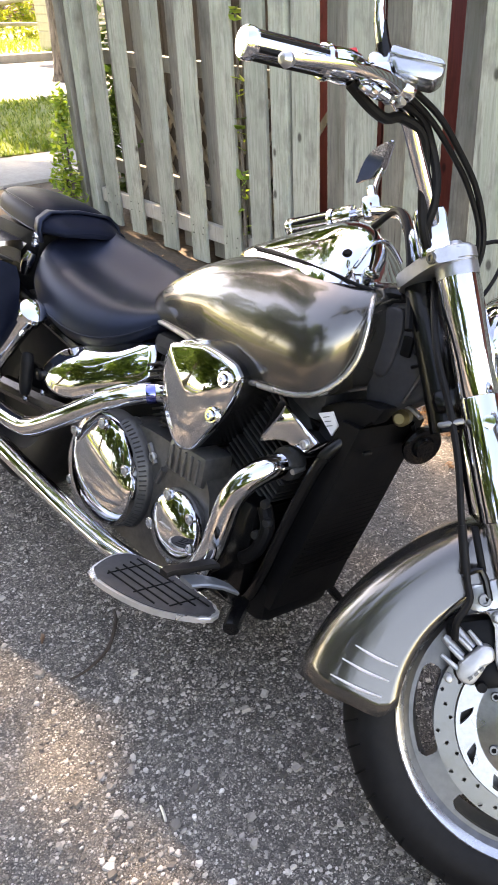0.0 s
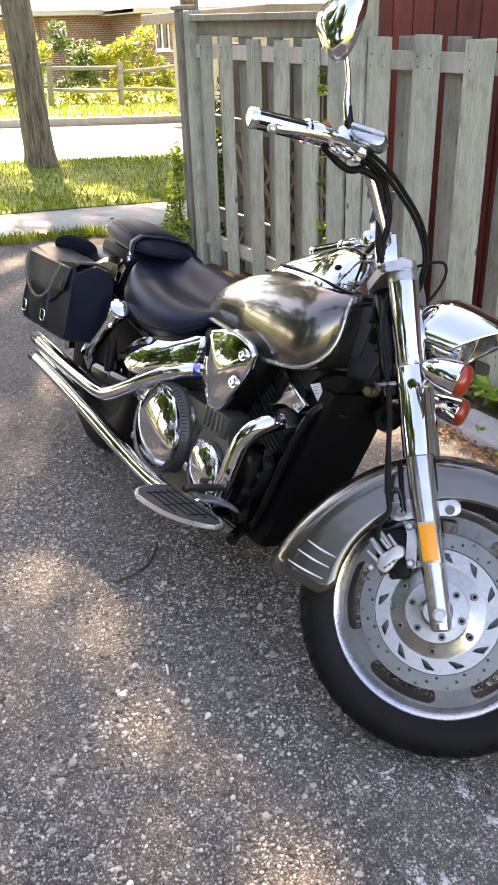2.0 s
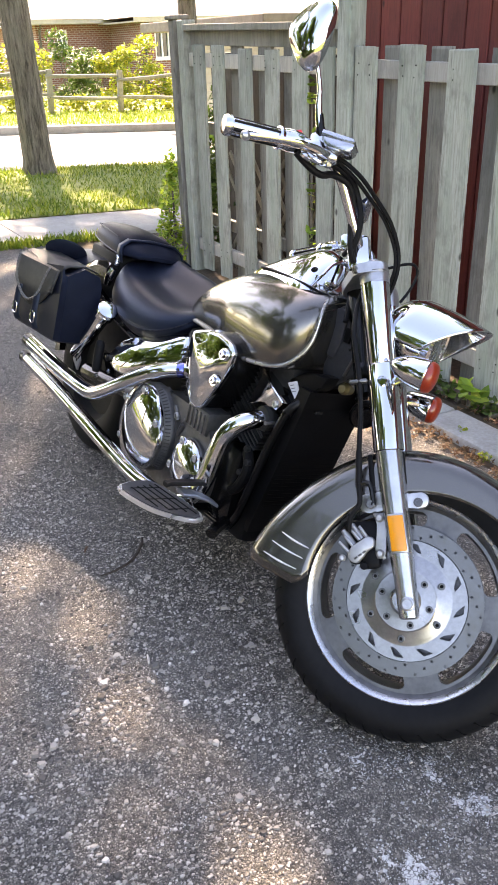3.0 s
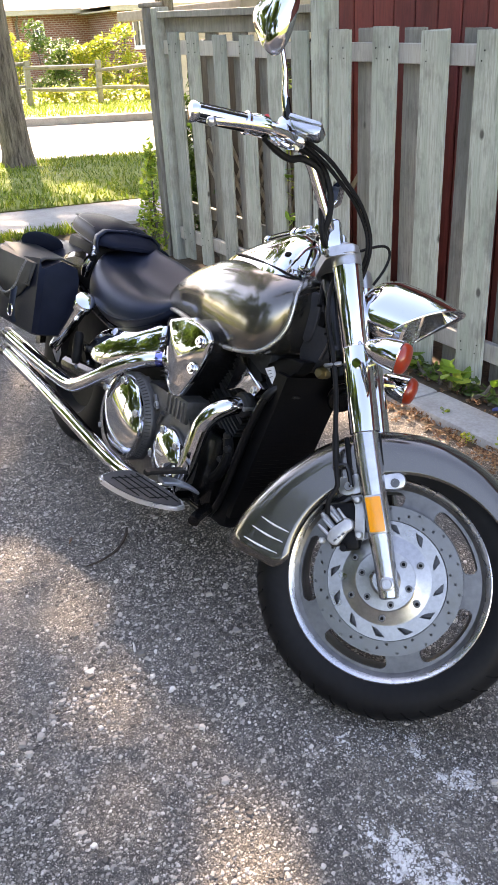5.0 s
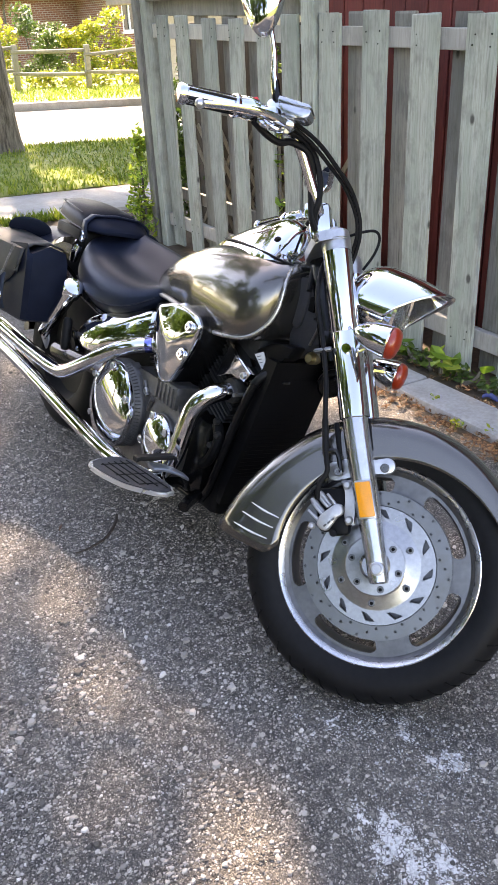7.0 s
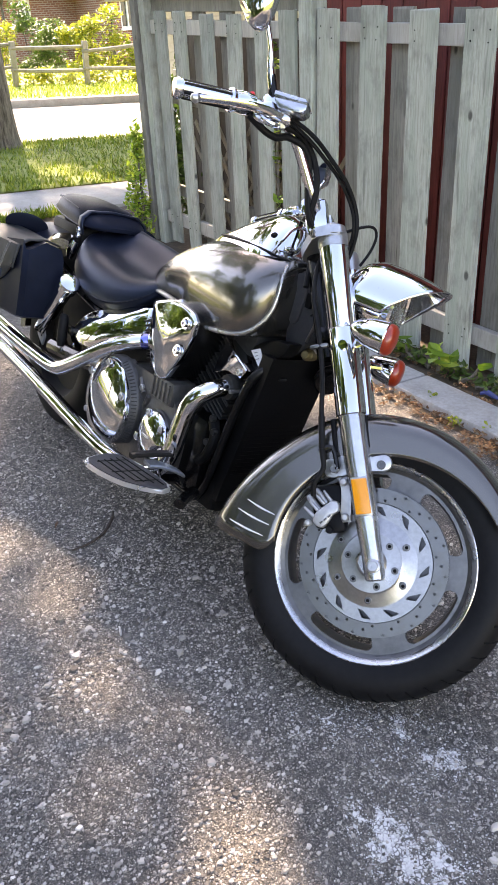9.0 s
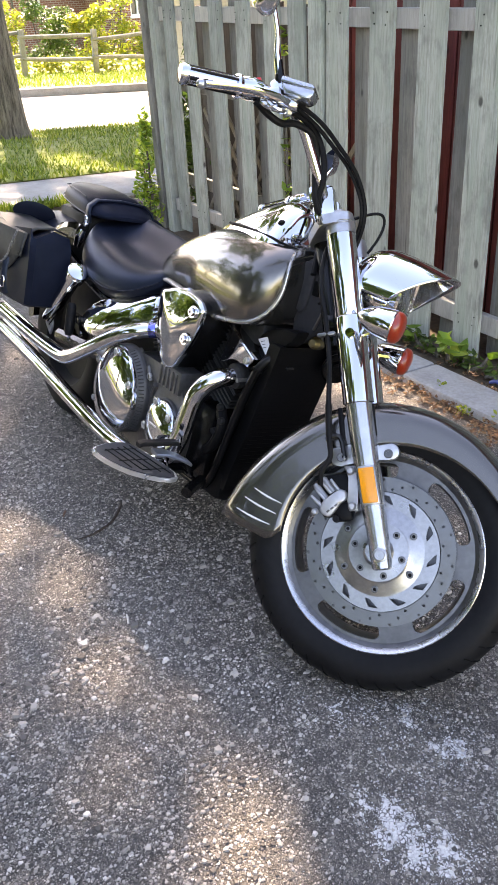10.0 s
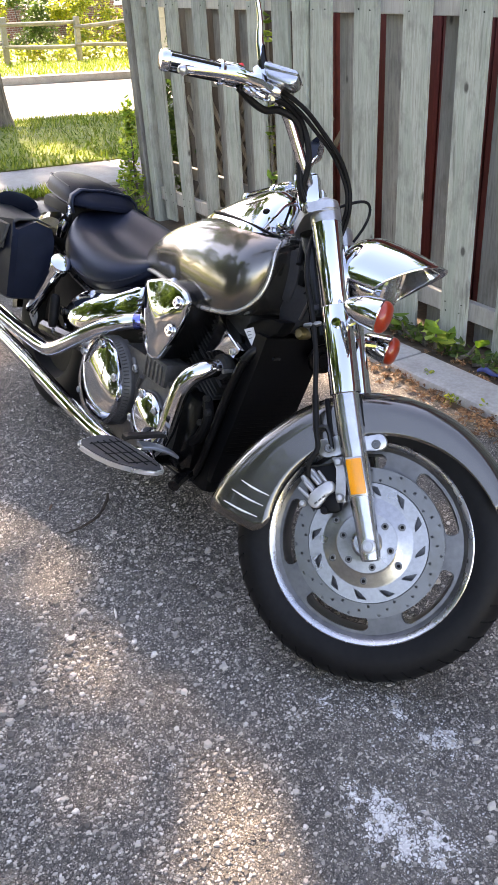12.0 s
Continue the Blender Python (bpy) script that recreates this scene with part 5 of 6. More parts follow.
for p, d in (((-0.29, -0.297, 0.373), (-1, -0.01, 0.02)), ((-0.28, -0.302, 0.309), (-1, -0.01, 0.04))):
    bp("exhaust_tip", lathe([(0.0, -0.03), (0.020, -0.03), (0.0215, 0.012), (0.0268, 0.012), (0.0268, -0.03)], p, d, 22), BLACKPAINT, "dark exhaust outlet")

# footboard and brake pedal
BOARD_OUT = [(0.853, -0.424), (0.828, -0.400), (0.806, -0.345), (0.808, -0.300), (0.850, -0.284), (0.970, -0.276), (1.085, -0.284), (1.112, -0.300), (1.118, -0.318), (1.104, -0.346), (1.035, -0.400), (0.940, -0.424)]


def flat_slab(poly, z0, z1, tilt=0.10):
    bm = bmesh.new()
    pts = outline(poly, 4)
    a = [bm.verts.new((x, y, z0 + tilt * (x - 0.965))) for x, y in pts]
    b = [bm.verts.new((x, y, z1 + tilt * (x - 0.965))) for x, y in pts]
    bm.faces.new(a)
    bm.faces.new(b[::-1])
    for i in range(len(pts)):
        bm.faces.new((a[i], b[i], b[(i + 1) % len(pts)], a[(i + 1) % len(pts)]))
    bmesh.ops.bevel(bm, geom=[e for e in bm.edges if abs(e.verts[0].co.z - e.verts[1].co.z) < 0.008], offset=0.004, segments=2, affect="EDGES")
    return bm


footboard = bp("footboard", flat_slab(BOARD_OUT, 0.280, 0.292), BRIGHTALLOY, "silver-edged rider footboard with a ribbed rubber pad")
cxy = (0.965, -0.350)
part("rubber_pad", flat_slab([(cxy[0] + (x - cxy[0]) * 0.957, cxy[1] + (y - cxy[1]) * 0.91) for x, y in BOARD_OUT], 0.286, 0.295), BOARDRUBBER, footboard, "black rubber pad")
for i in range(5):
    y = -0.388 + i * 0.021
    x0, x1 = 0.868 - 0.004 * i, 1.022 + 0.016 * i
    part("pad_groove", tube([(x0, y, 0.2955 + 0.10 * (x0 - 0.965)), (x1, y, 0.2955 + 0.10 * (x1 - 0.965))], 0.0022, 1, 6), DARK, footboard, "groove of the rubber pad")
for x in (0.875, 0.965, 1.045):
    part("pad_groove", tube([(x, -0.396 + max(0, x - 1.0) * 0.6, 0.2955 + 0.10 * (x - 0.965)), (x + 0.004, -0.298, 0.2955 + 0.10 * (x - 0.965))], 0.0018, 1, 6), DARK, footboard, "groove of the rubber pad")
bp("board_mount", tube([(0.95, -0.15, 0.25), (0.97, -0.24, 0.262), (0.99, -0.30, 0.268)], 0.016, 3, 8), BLACKPAINT)
bp("brake_pedal", loft([[(x + dx, y, z + dz) for dx, dz in ((-0.012, 0.0), (-0.010, 0.005), (0.022, 0.003), (0.025, 0.0), (0.022, -0.006), (-0.010, -0.006))] for x, y, z in ((1.052, -0.350, 0.360), (1.064, -0.322, 0.362), (1.080, -0.290, 0.356), (1.094, -0.262, 0.344))]), PEDAL, "blue-grey brake pedal with a black rubber top")
bp("pedal_rubber", loft([[(x + dx, y, z + dz) for dx, dz in ((-0.012, 0.0), (-0.010, 0.006), (0.010, 0.006), (0.012, 0.0), (0.010, -0.006), (-0.010, -0.006))] for x, y, z in ((1.030, -0.385, 0.372), (1.034, -0.376, 0.378), (1.050, -0.335, 0.384), (1.062, -0.292, 0.388), (1.064, -0.284, 0.385))]), RUBBER, "black rubber on the brake pedal")
bp("brake_arm", tube([(1.080, -0.27, 0.350), (1.082, -0.245, 0.318), (1.06, -0.22, 0.285), (0.98, -0.19, 0.265)], [0.006, 0.007, 0.008, 0.007], 4, 8), BLACKPAINT, "black brake pedal arm")
bp("pedal_spring", tube([(1.02, -0.30, 0.36), (1.01, -0.28, 0.32), (1.0, -0.26, 0.285)], 0.005, 2, 8), CHROME, "bright pedal return spring")
bp("peg_mount", tube([(1.06, -0.18, 0.262), (1.10, -0.24, 0.262), (1.115, -0.26, 0.258)], 0.017, 3, 8), BLACKPAINT)

# frame, radiator
for s in (-1, 1):
    bp("down_tube", tube([(1.175, s * 0.045, 0.72), (1.158, s * 0.090, 0.672), (1.134, s * 0.122, 0.622), (1.105, s * 0.130, 0.521), (1.076, s * 0.130, 0.407), (1.052, s * 0.130, 0.308), (1.02, s * 0.128, 0.235), (0.95, s * 0.125, 0.205), (0.6, s * 0.125, 0.20)], 0.0130, 6, 12), BLACKPAINT, "black frame down tube")
radiator = bp("radiator", loft([[(x + o, y, z) for y in (-0.112, 0.100) for o in ((-0.045, 0.0) if y < 0 else (0.0, -0.045))] for x, z in ((1.082, 0.235), (1.095, 0.30), (1.135, 0.455), (1.172, 0.615), (1.19, 0.70))]), BLACKPLASTIC, "black radiator and shroud", edge=20)
for i in range(26):
    t = i / 25
    x, z = 1.106 + 0.072 * t, 0.33 + 0.32 * t
    part("fin", box(x, x + 0.0012, -0.100, 0.088, z - 0.0018, z + 0.0018), BLACKPLASTIC, radiator, smooth=False)
part("top_mark", box(1.181, 1.188, -0.072, -0.048, 0.639, 0.645, 0.001), FINS, radiator, "small pale maker's plate as a plain bar")
bp("lower_cover", box(0.94, 1.075, -0.12, 0.105, 0.185, 0.30, 0.03), BLACKPLASTIC)
horn = bp("horn", lathe([(0, 0.012), (0.02, 0.012), (0.024, 0.004), (0.040, 0.006), (0.044, 0.0), (0.040, -0.012), (0.02, -0.03), (0, -0.032)], (1.215, 0.078, 0.652), (0.93, -0.33, -0.15), 28), BLACKPAINT, "round black horn")
part("bracket", tube([(1.20, 0.07, 0.66), (1.20, 0.04, 0.70)], 0.006, 2, 6), BLACKPAINT, horn)
bp("ignition_lock", lathe([(0.0, 0.010), (0.010, 0.010), (0.013, 0.006), (0.014, 0.0), (0.017, -0.004), (0.017, -0.035)], (1.212, -0.024, 0.722), (0.35, -0.93, 0.1), 18), BRASS, "small brass lock barrel")
bp("lock_bracket", tube([(1.195, -0.01, 0.742), (1.225, -0.02, 0.748), (1.258, -0.03, 0.742)], 0.005, 3, 8), ALLOY, "silver bracket above the lock")
bp("neck_stay", tube([(1.222, -0.045, 0.76), (1.250, -0.05, 0.83), (1.270, -0.055, 0.905)], 0.004, 3, 8), BOLTSTEEL, "thin steel cable stay")
for z in (0.83, 0.855):
    bp("cable_tie", tube([(1.225, -0.052, z), (1.262, -0.066, z + 0.020)], 0.0035, 2, 6), BLACKPLASTIC)
label = bp("warning_label", plate([(1.078, 0.688), (1.110, 0.704), (1.131, 0.682), (1.122, 0.658)], -0.1005, -0.0965), WHITELABEL, "small white label on the frame")
for i in range(3):
    part("print_line", plate([(1.092 + 0.006 * i, 0.686 - 0.007 * i), (1.106 + 0.006 * i, 0.693 - 0.007 * i), (1.1072 + 0.006 * i, 0.6914 - 0.007 * i), (1.0932 + 0.006 * i, 0.6844 - 0.007 * i)], -0.1012, -0.1007), PEDAL, label, "unreadable line of print")
bp("side_stand", tube([(0.93, 0.14, 0.22), (0.98, 0.24, 0.13), (1.02, 0.33, 0.03), (1.04, 0.36, 0.005)], [0.013, 0.012, 0.011, 0.02], 3, 8), BLACKPAINT, "black side stand with its foot on the asphalt")

# ---- front wheel (in the front end's own axes)
W0 = (0, 0, 0)
FW = FB @ pose(-0.005, 0, 0.002) @ Matrix.Diagonal((1.028, 1.0, 1.028, 1))
wheel = part("front_wheel", lathe([(0.204, -0.0435), (0.218, -0.0545), (0.224, -0.0595), (0.227, -0.056), (0.227, -0.050), (0.222, -0.046), (0.212, -0.036), (0.208, 0.0), (0.212, 0.036), (0.222, 0.046), (0.232, 0.050), (0.232, 0.056), (0.229, 0.060), (0.205, 0.052), (0.196, 0.030), (0.193, 0.0), (0.196, -0.030), (0.204, -0.0435)], W0, (0, 1, 0), 72), RIMALLOY, bike, "cast alloy front wheel", at=FW)
part("tyre", lathe([(0.222, -0.046), (0.2265, -0.0585), (0.243, -0.065), (0.264, -0.068), (0.285, -0.063), (0.301, -0.049), (0.312, -0.026), (0.316, 0.0), (0.312, 0.026), (0.301, 0.049), (0.285, 0.063), (0.264, 0.068), (0.243, 0.065), (0.232, 0.058), (0.226, 0.048)], W0, (0, 1, 0), 96), RUBBER, wheel, "black front tyre with block tread")
SPOKE = 5


def near_arc(r, a, r0, r1, half, rnd):
    """Inside a long slot that runs along an arc, with rounded ends."""
    rm, hw = (r0 + r1) / 2, (r1 - r0) / 2
    d = max(0.0, abs(a) - half) * rm
    return math.hypot(d, max(0.0, abs(r - rm) - hw + rnd)) < rnd


def web_keep(i, j):
    r, a = 0.05 + 0.156 * (i + 0.5) / 60, ((j + 0.5) / 500 * SPOKE + 0.18) % 1.0 - 0.5
    return not near_arc(r, a * 2 * math.pi / SPOKE, 0.168, 0.197, 0.36, 0.009)


part("web", polar_plate([0.05 + 0.156 * i / 60 for i in range(61)], 500, web_keep, -0.0445, -0.020), RIMALLOY, wheel, "cast web with five long slots")
part("hub", lathe([(0.02, -0.075), (0.05, -0.072), (0.056, -0.06), (0.060, 0.06), (0.05, 0.072), (0.02, 0.075)], W0, (0, 1, 0), 40), ALLOY, wheel)
for s in (-1, 1):
    part("rim_lip", lathe([(0.2045, s * 0.0440), (0.2080, s * 0.0455), (0.2130, s * 0.0500), (0.2190, s * 0.0580), (0.2250, s * 0.0620), (0.2275, s * 0.0605), (0.2275, s * 0.055)], W0, (0, 1, 0), 96), POLISHED, wheel, "polished rim lip")
# tread grooves on the shoulder
for k in range(44):
    a = 2 * math.pi * k / 44
    for s in (-1, 1):
        p = [(0.2885 * math.cos(a), s * 0.0605, 0.2885 * math.sin(a)), (0.3045 * math.cos(a + 0.03), s * 0.0420, 0.3045 * math.sin(a + 0.03)), (0.3140 * math.cos(a + 0.06), s * 0.016, 0.3140 * math.sin(a + 0.06))]
        part("tread_groove", tube(p, 0.0026, 2, 4), DARK, wheel)


def rotor_keep(i, j):
    """Three staggered rows of small round holes."""
    r, a = 0.134 + 0.032 * (i + 0.5) / 26, 2 * math.pi * (j + 0.5) / 840
    for k, (rr, n, ph) in enumerate(((0.140, 15, 0.0), (0.150, 15, 0.33), (0.160, 15, 0.66))):
        da = ((a * n / (2 * math.pi) + ph + 0.5) % 1.0 - 0.5) * 2 * math.pi / n
        if math.hypot(r - rr, da * rr) < 0.0031:
            return False
    return True


rotor = part("brake_disc", polar_plate([0.134 + 0.032 * i / 26 for i in range(27)], 840, rotor_keep, -0.066, -0.061), STEEL, wheel, "drilled brake disc")


def carrier_keep(i, j):
    """Twelve slanting teardrop slots."""
    r, a = 0.062 + 0.070 * (i + 0.5) / 50, ((j + 0.5) / 720 * 12) % 1.0
    u, v = (r - 0.107) / 0.018, (a - 0.22) / 0.56
    return not (0 < u < 1 and 0 < v < 1 and v > 0.40 * u and v < 0.22 + 0.72 * u ** 0.6)


part("disc_carrier", polar_plate([0.062 + 0.070 * i / 50 for i in range(51)], 720, carrier_keep, -0.071, -0.062), TURNED, rotor, "silver disc carrier with teardrop slots")
part("carrier_step", lathe([(0.0, -0.090), (0.028, -0.090), (0.034, -0.084), (0.046, -0.082), (0.066, -0.081), (0.071, -0.077), (0.088, -0.0755), (0.094, -0.0725), (0.100, -0.0712)], W0, (0, 1, 0), 64), TURNED, rotor, "turned steel centre of the disc")
for k in range(6):
    for deg, rr, yy in ((60 * k + 18, 0.084, -0.0760), (60 * k + 36, 0.054, -0.0815)):
        a = radians(deg)
        p = (rr * math.cos(a), yy, rr * math.sin(a))
        part("bolt", bolt(p, (0, -1, 0), 0.0080, 0.005), BOLTSTEEL, rotor)
        part("socket", lathe([(0.0, 0.0042), (0.0042, 0.0042), (0.0042, 0.0)], p, (0, -1, 0), 6), DARK, rotor)
fp("front_axle", lathe([(0.0, -0.002), (0.005, -0.002), (0.005, -0.008), (0.0105, -0.008), (0.012, -0.006), (0.012, 0.0), (0.015, 0.001), (0.015, 0.23)], (0.003, -0.1265, -0.004), (0, 1, 0), 20), ALLOY, "axle bolt end")

# ---- fork
FX = -0.012


def raked(bm):
    """The slider's foot reaches a little ahead, to the axle."""
    for v in bm.verts:
        v.co.x += 0.014 * max(0.0, 1 - max(v.co.z, 0.0) / 0.30)
    return bm


for s in (-1, 1):
    y = s * 0.100
    leg = fp("fork_slider", raked(lathe([(0.0, -0.038), (0.019, -0.038), (0.0225, -0.034), (0.0235, -0.02), (0.0240, 0.03), (0.0250, 0.06), (0.0270, 0.10), (0.0280, 0.14), (0.0295, 0.20), (0.0305, 0.24), (0.0305, 0.345), (0.0, 0.346)], (FX, y, 0), (0, 0, 1), 28)), SLIDER, "silver fork slider")
    part("axle_clamp", lathe([(0.0, -0.026), (0.013, -0.026), (0.016, -0.023), (0.016, 0.023), (0.013, 0.026), (0.0, 0.026)], (0.003, y, -0.004), (0, 1, 0), 24), ALLOY, leg)
    tubeob = fp("fork_tube", lathe([(0.031, 0.340), (0.0350, 0.342), (0.0350, 0.542), (0.0342, 0.5435), (0.0350, 0.545), (0.0340, 0.772), (0.0, 0.773)], (FX, y, 0), (0, 0, 1), 36), CHROME, "chrome fork cover tube")
    part("top_cap", lathe([(0.0352, 0.740), (0.0358, 0.772), (0.0345, 0.775), (0.0330, 0.788), (0.030, 0.791), (0.018, 0.793), (0.015, 0.800), (0.0, 0.801)], (FX, y, 0), (0, 0, 1), 28), ALLOY, tubeob, "satin silver fork cap")
    part("bracket", plate(outline([(-0.085, 0.235), (-0.078, 0.246), (-0.055, 0.244), (-0.045, 0.250), (0.005, 0.248), (0.025, 0.236), (0.05, 0.242), (0.066, 0.232), (0.066, 0.214), (0.05, 0.204), (0.02, 0.208), (-0.045, 0.208), (-0.055, 0.203), (-0.08, 0.205), (-0.087, 0.215)], 3), y - 0.006 - s * 0.002, y + 0.016 - s * 0.002, 0.003), ALLOY, leg, "fender bracket on the fork")
    for x, z in ((-0.062, 0.222), (0.045, 0.218)):
        part("bolt", bolt((x, y + s * 0.012, z), (0, s, 0), 0.0105, 0.006), BOLTSTEEL, leg)
    part("reflector", raked(box(FX - 0.02, FX + 0.02, y + s * 0.026 - 0.006, y + s * 0.026 + 0.009 * (s > 0) + 0.009, 0.108, 0.196, 0.004)), ALLOY, leg, "silver reflector base")
    part("reflector_lens", raked(box(FX - 0.0175, FX + 0.0175, min(y + s * 0.030, y + s * 0.038), max(y + s * 0.030, y + s * 0.038), 0.112, 0.192, 0.003)), AMBER, leg, "amber rectangular reflector")
clamp_top = fp("upper_clamp", flat_slab([(0.012, -0.134), (-0.036, -0.140), (-0.056, -0.128), (-0.100, -0.030), (-0.106, 0.0), (-0.100, 0.030), (-0.056, 0.128), (-0.036, 0.140), (0.012, 0.134), (0.018, 0.10), (-0.045, 0.05), (-0.045, -0.05), (0.018, -0.10)], 0.762, 0.786, 0.0), ALLOY, "satin silver upper fork clamp")
part("bolt", bolt((-0.050, -0.133, 0.774), (-0.80, -0.60, 0), 0.010, 0.006), BOLTSTEEL, clamp_top)
fp("lower_clamp", box(-0.085, -0.015, -0.072, 0.072, 0.53, 0.57, 0.015), BLACKPAINT, "black lower fork clamp")
fp("steering_stem", lathe([(0.03, 0.50), (0.03, 0.77), (0.02, 0.79), (0, 0.79)], (-0.065, 0, 0), (0, 0, 1), 20), BLACKPAINT)

# ---- front mudguard
def guard_row(a, n=13):
    """One row of the mudguard at the angle a (degrees, 0 ahead, 90 up)."""
    fl = max(0.0, (a - 118) / 44)
    top = 0.335 + 0.024 * min(1.0, max(0.0, (a - 30) / 85)) + 0.056 * fl ** 1.5
    low = 0.236
    if a < 90:
        low = 0.238 + 0.042 * ((90 - a) / 75) ** 1.15
    elif a < 100:
        low = 0.238 - 0.002 * (a - 90) / 10
    pts = []
    for i in range(n):
        u = i / (n - 1) * 2 - 1
        s = abs(u)
        if s > 0.55:
            r = low + (0.300 + 0.02 * fl - low) * (1 - s) / 0.45
            y = 0.097
        else:
            t = s / 0.55 * math.pi / 2
            y = 0.097 * math.sin(t) ** 0.9
            r = 0.300 + 0.02 * fl + (top - 0.300 - 0.02 * fl) * math.cos(t) ** 0.85
        da = 9.0 * max(0.0, (s - 0.3) / 0.7) * fl ** 2 - 8.0 * max(0.0, (s - 0.80) / 0.20) ** 2 * fl ** 3
        aa = radians(a + da)
        pts.append((r * math.cos(aa), math.copysign(y, u), r * math.sin(aa)))
    return pts


fender = fp("front_fender", loft([guard_row(a, 25) for a in [8 + i * 4.05 for i in range(39)]], closed=False, cap=False), PAINT, "grey metallic front mudguard with three bright slots")
sol = fender.modifiers.new("thickness", "SOLIDIFY")
sol.thickness, sol.offset = 0.004, -1
for (x0, z0), (x1, z1) in (((-0.327, 0.132), (-0.250, 0.085)), ((-0.303, 0.155), (-0.233, 0.109)), ((-0.278, 0.174), (-0.216, 0.131))):
    part("slot_trim", tube([(x0, -0.0965, z0), ((x0 + x1) / 2 - 0.001, -0.0995, (z0 + z1) / 2 - 0.002), (x1, -0.0975, z1)], [0.0012, 0.0028, 0.0012], 4, 6), SILVERLINE, fender, "raised bright slot")

# ---- brake caliper and hose
caliper = fp("brake_caliper", pillow([(-0.122, 0.117), (-0.115, 0.128), (-0.089, 0.144), (-0.074, 0.150), (-0.062, 0.143), (-0.063, 0.126), (-0.077, 0.117), (-0.089, 0.103), (-0.105, 0.091), (-0.119, 0.096), (-0.125, 0.107)], -0.078, -0.110, 0.003, 0.006), SATIN, "silver two-piston brake caliper")
part("body", box(-0.128, -0.048, -0.090, -0.035, 0.088, 0.190, 0.014), BLACKPLASTIC, caliper, "black caliper bracket")
part("body", box(-0.100, -0.052, -0.098, -0.060, 0.076, 0.122, 0.012), BLACKPLASTIC, caliper)
for (x0, z0), (x1, z1) in (((-0.143, 0.142), (-0.120, 0.115)), ((-0.129, 0.154), (-0.109, 0.127)), ((-0.113, 0.168), (-0.096, 0.144)), ((-0.094, 0.175), (-0.079, 0.149))):
    part("cooling_fin", tube([(x0, -0.100, z0), ((x0 + x1) / 2, -0.101, (z0 + z1) / 2), (x1, -0.099, z1)], [0.0032, 0.0042, 0.0045], 3, 8), SATIN, caliper)
for x, z in ((-0.122, 0.150), (-0.102, 0.163)):
    part("slide_pin", lathe([(0.0, 0.022), (0.005, 0.022), (0.0075, 0.016), (0.0075, -0.02), (0.0, -0.02)], (x, -0.088, z), (-0.55, 0, 0.83), 12), SATIN, caliper)
for x, z, r in ((-0.138, 0.105, 0.008), (-0.046, 0.190, 0.010), (-0.051, 0.109, 0.010)):
    part("bolt", lathe([(0.0, 0.009), (r * 0.6, 0.008), (r * 0.9, 0.004), (r, 0.0), (r, -0.006)], (x, -0.103, z), (0, -1, 0), 14), SATIN, caliper)
part("bleed_screw", lathe([(0.0, 0.006), (0.008, 0.006), (0.009, 0.0), (0.009, -0.01)], (-0.090, -0.102, 0.084), (0, -1, 0), 12), BLACKPLASTIC, caliper)
part("mount", plate([(-0.062, 0.202), (-0.036, 0.202), (-0.028, 0.180), (-0.040, 0.120), (-0.038, 0.098), (-0.060, 0.098), (-0.062, 0.125), (-0.050, 0.175)], -0.098, -0.085, 0.003), SATIN, caliper)
for i in range(3):
    part("mark_bar", plate([(-0.108 + 0.010 * i, 0.099 + 0.006 * i), (-0.101 + 0.010 * i, 0.103 + 0.006 * i), (-0.102 + 0.010 * i, 0.107 + 0.006 * i), (-0.109 + 0.010 * i, 0.103 + 0.006 * i)], -0.1150, -0.1128), ENGINE, caliper, "raised maker's mark as a plain bar")
hose = fp("brake_hose", tube([(-0.040, -0.03, 0.77), (-0.058, -0.09, 0.70), (-0.068, -0.118, 0.62), (-0.064, -0.122, 0.53), (-0.066, -0.122, 0.44), (-0.078, -0.122, 0.34), (-0.084, -0.122, 0.26), (-0.086, -0.12, 0.225), (-0.11, -0.115, 0.195), (-0.118, -0.105, 0.165)], 0.006, 6, 10), RUBBER, "black rubber brake hose")
part("sleeve", tube([(-0.0775, -0.122, 0.345), (-0.084, -0.122, 0.27)], 0.0076, 3, 12), RUBBER, hose)
part("hose_clip", box(-0.088, -0.045, -0.128, -0.112, 0.503, 0.513, 0.004), BOLTSTEEL, hose)
part("hose_guide", tube([(-0.092, -0.12, 0.265), (-0.06, -0.118, 0.27), (-0.055, -0.112, 0.22)], 0.006, 3, 8), BLACKPAINT, hose)
# black plates stand in for the shaded gaps between fork and mudguard
for s in (-1, 1):
    for x in (-0.062, 0.0105):
        fp("fork_brace", box(x, x + 0.012, s * 0.0965 - 0.005, s * 0.0965 + 0.005, 0.262, 0.338, 0.003), BLACKPLASTIC, "thin black plate for the dark gap beside the fork")

# ---- headlight, visor, turn signals
HA = Vector((0.865, 0, -0.50)).normalized()
HC = Vector((0.068, 0.0, 0.618))
head = fp("headlight", lathe([(0.0, -0.095), (0.03, -0.09), (0.06, -0.072), (0.083, -0.04), (0.092, 0.0), (0.095, 0.03), (0.098, 0.034), (0.098, 0.05), (0.092, 0.056), (0.086, 0.05)], HC, HA, 48), CHROME, "chrome headlight shell")
part("lens", lathe([(0.0, 0.062), (0.04, 0.060), (0.075, 0.053), (0.09, 0.045)], HC, HA, 40), LENSGLASS, head, "clear headlight glass")
visor = bmesh.new()
q = Matrix.Translation(HC) @ frame_of(HA)
vr = []
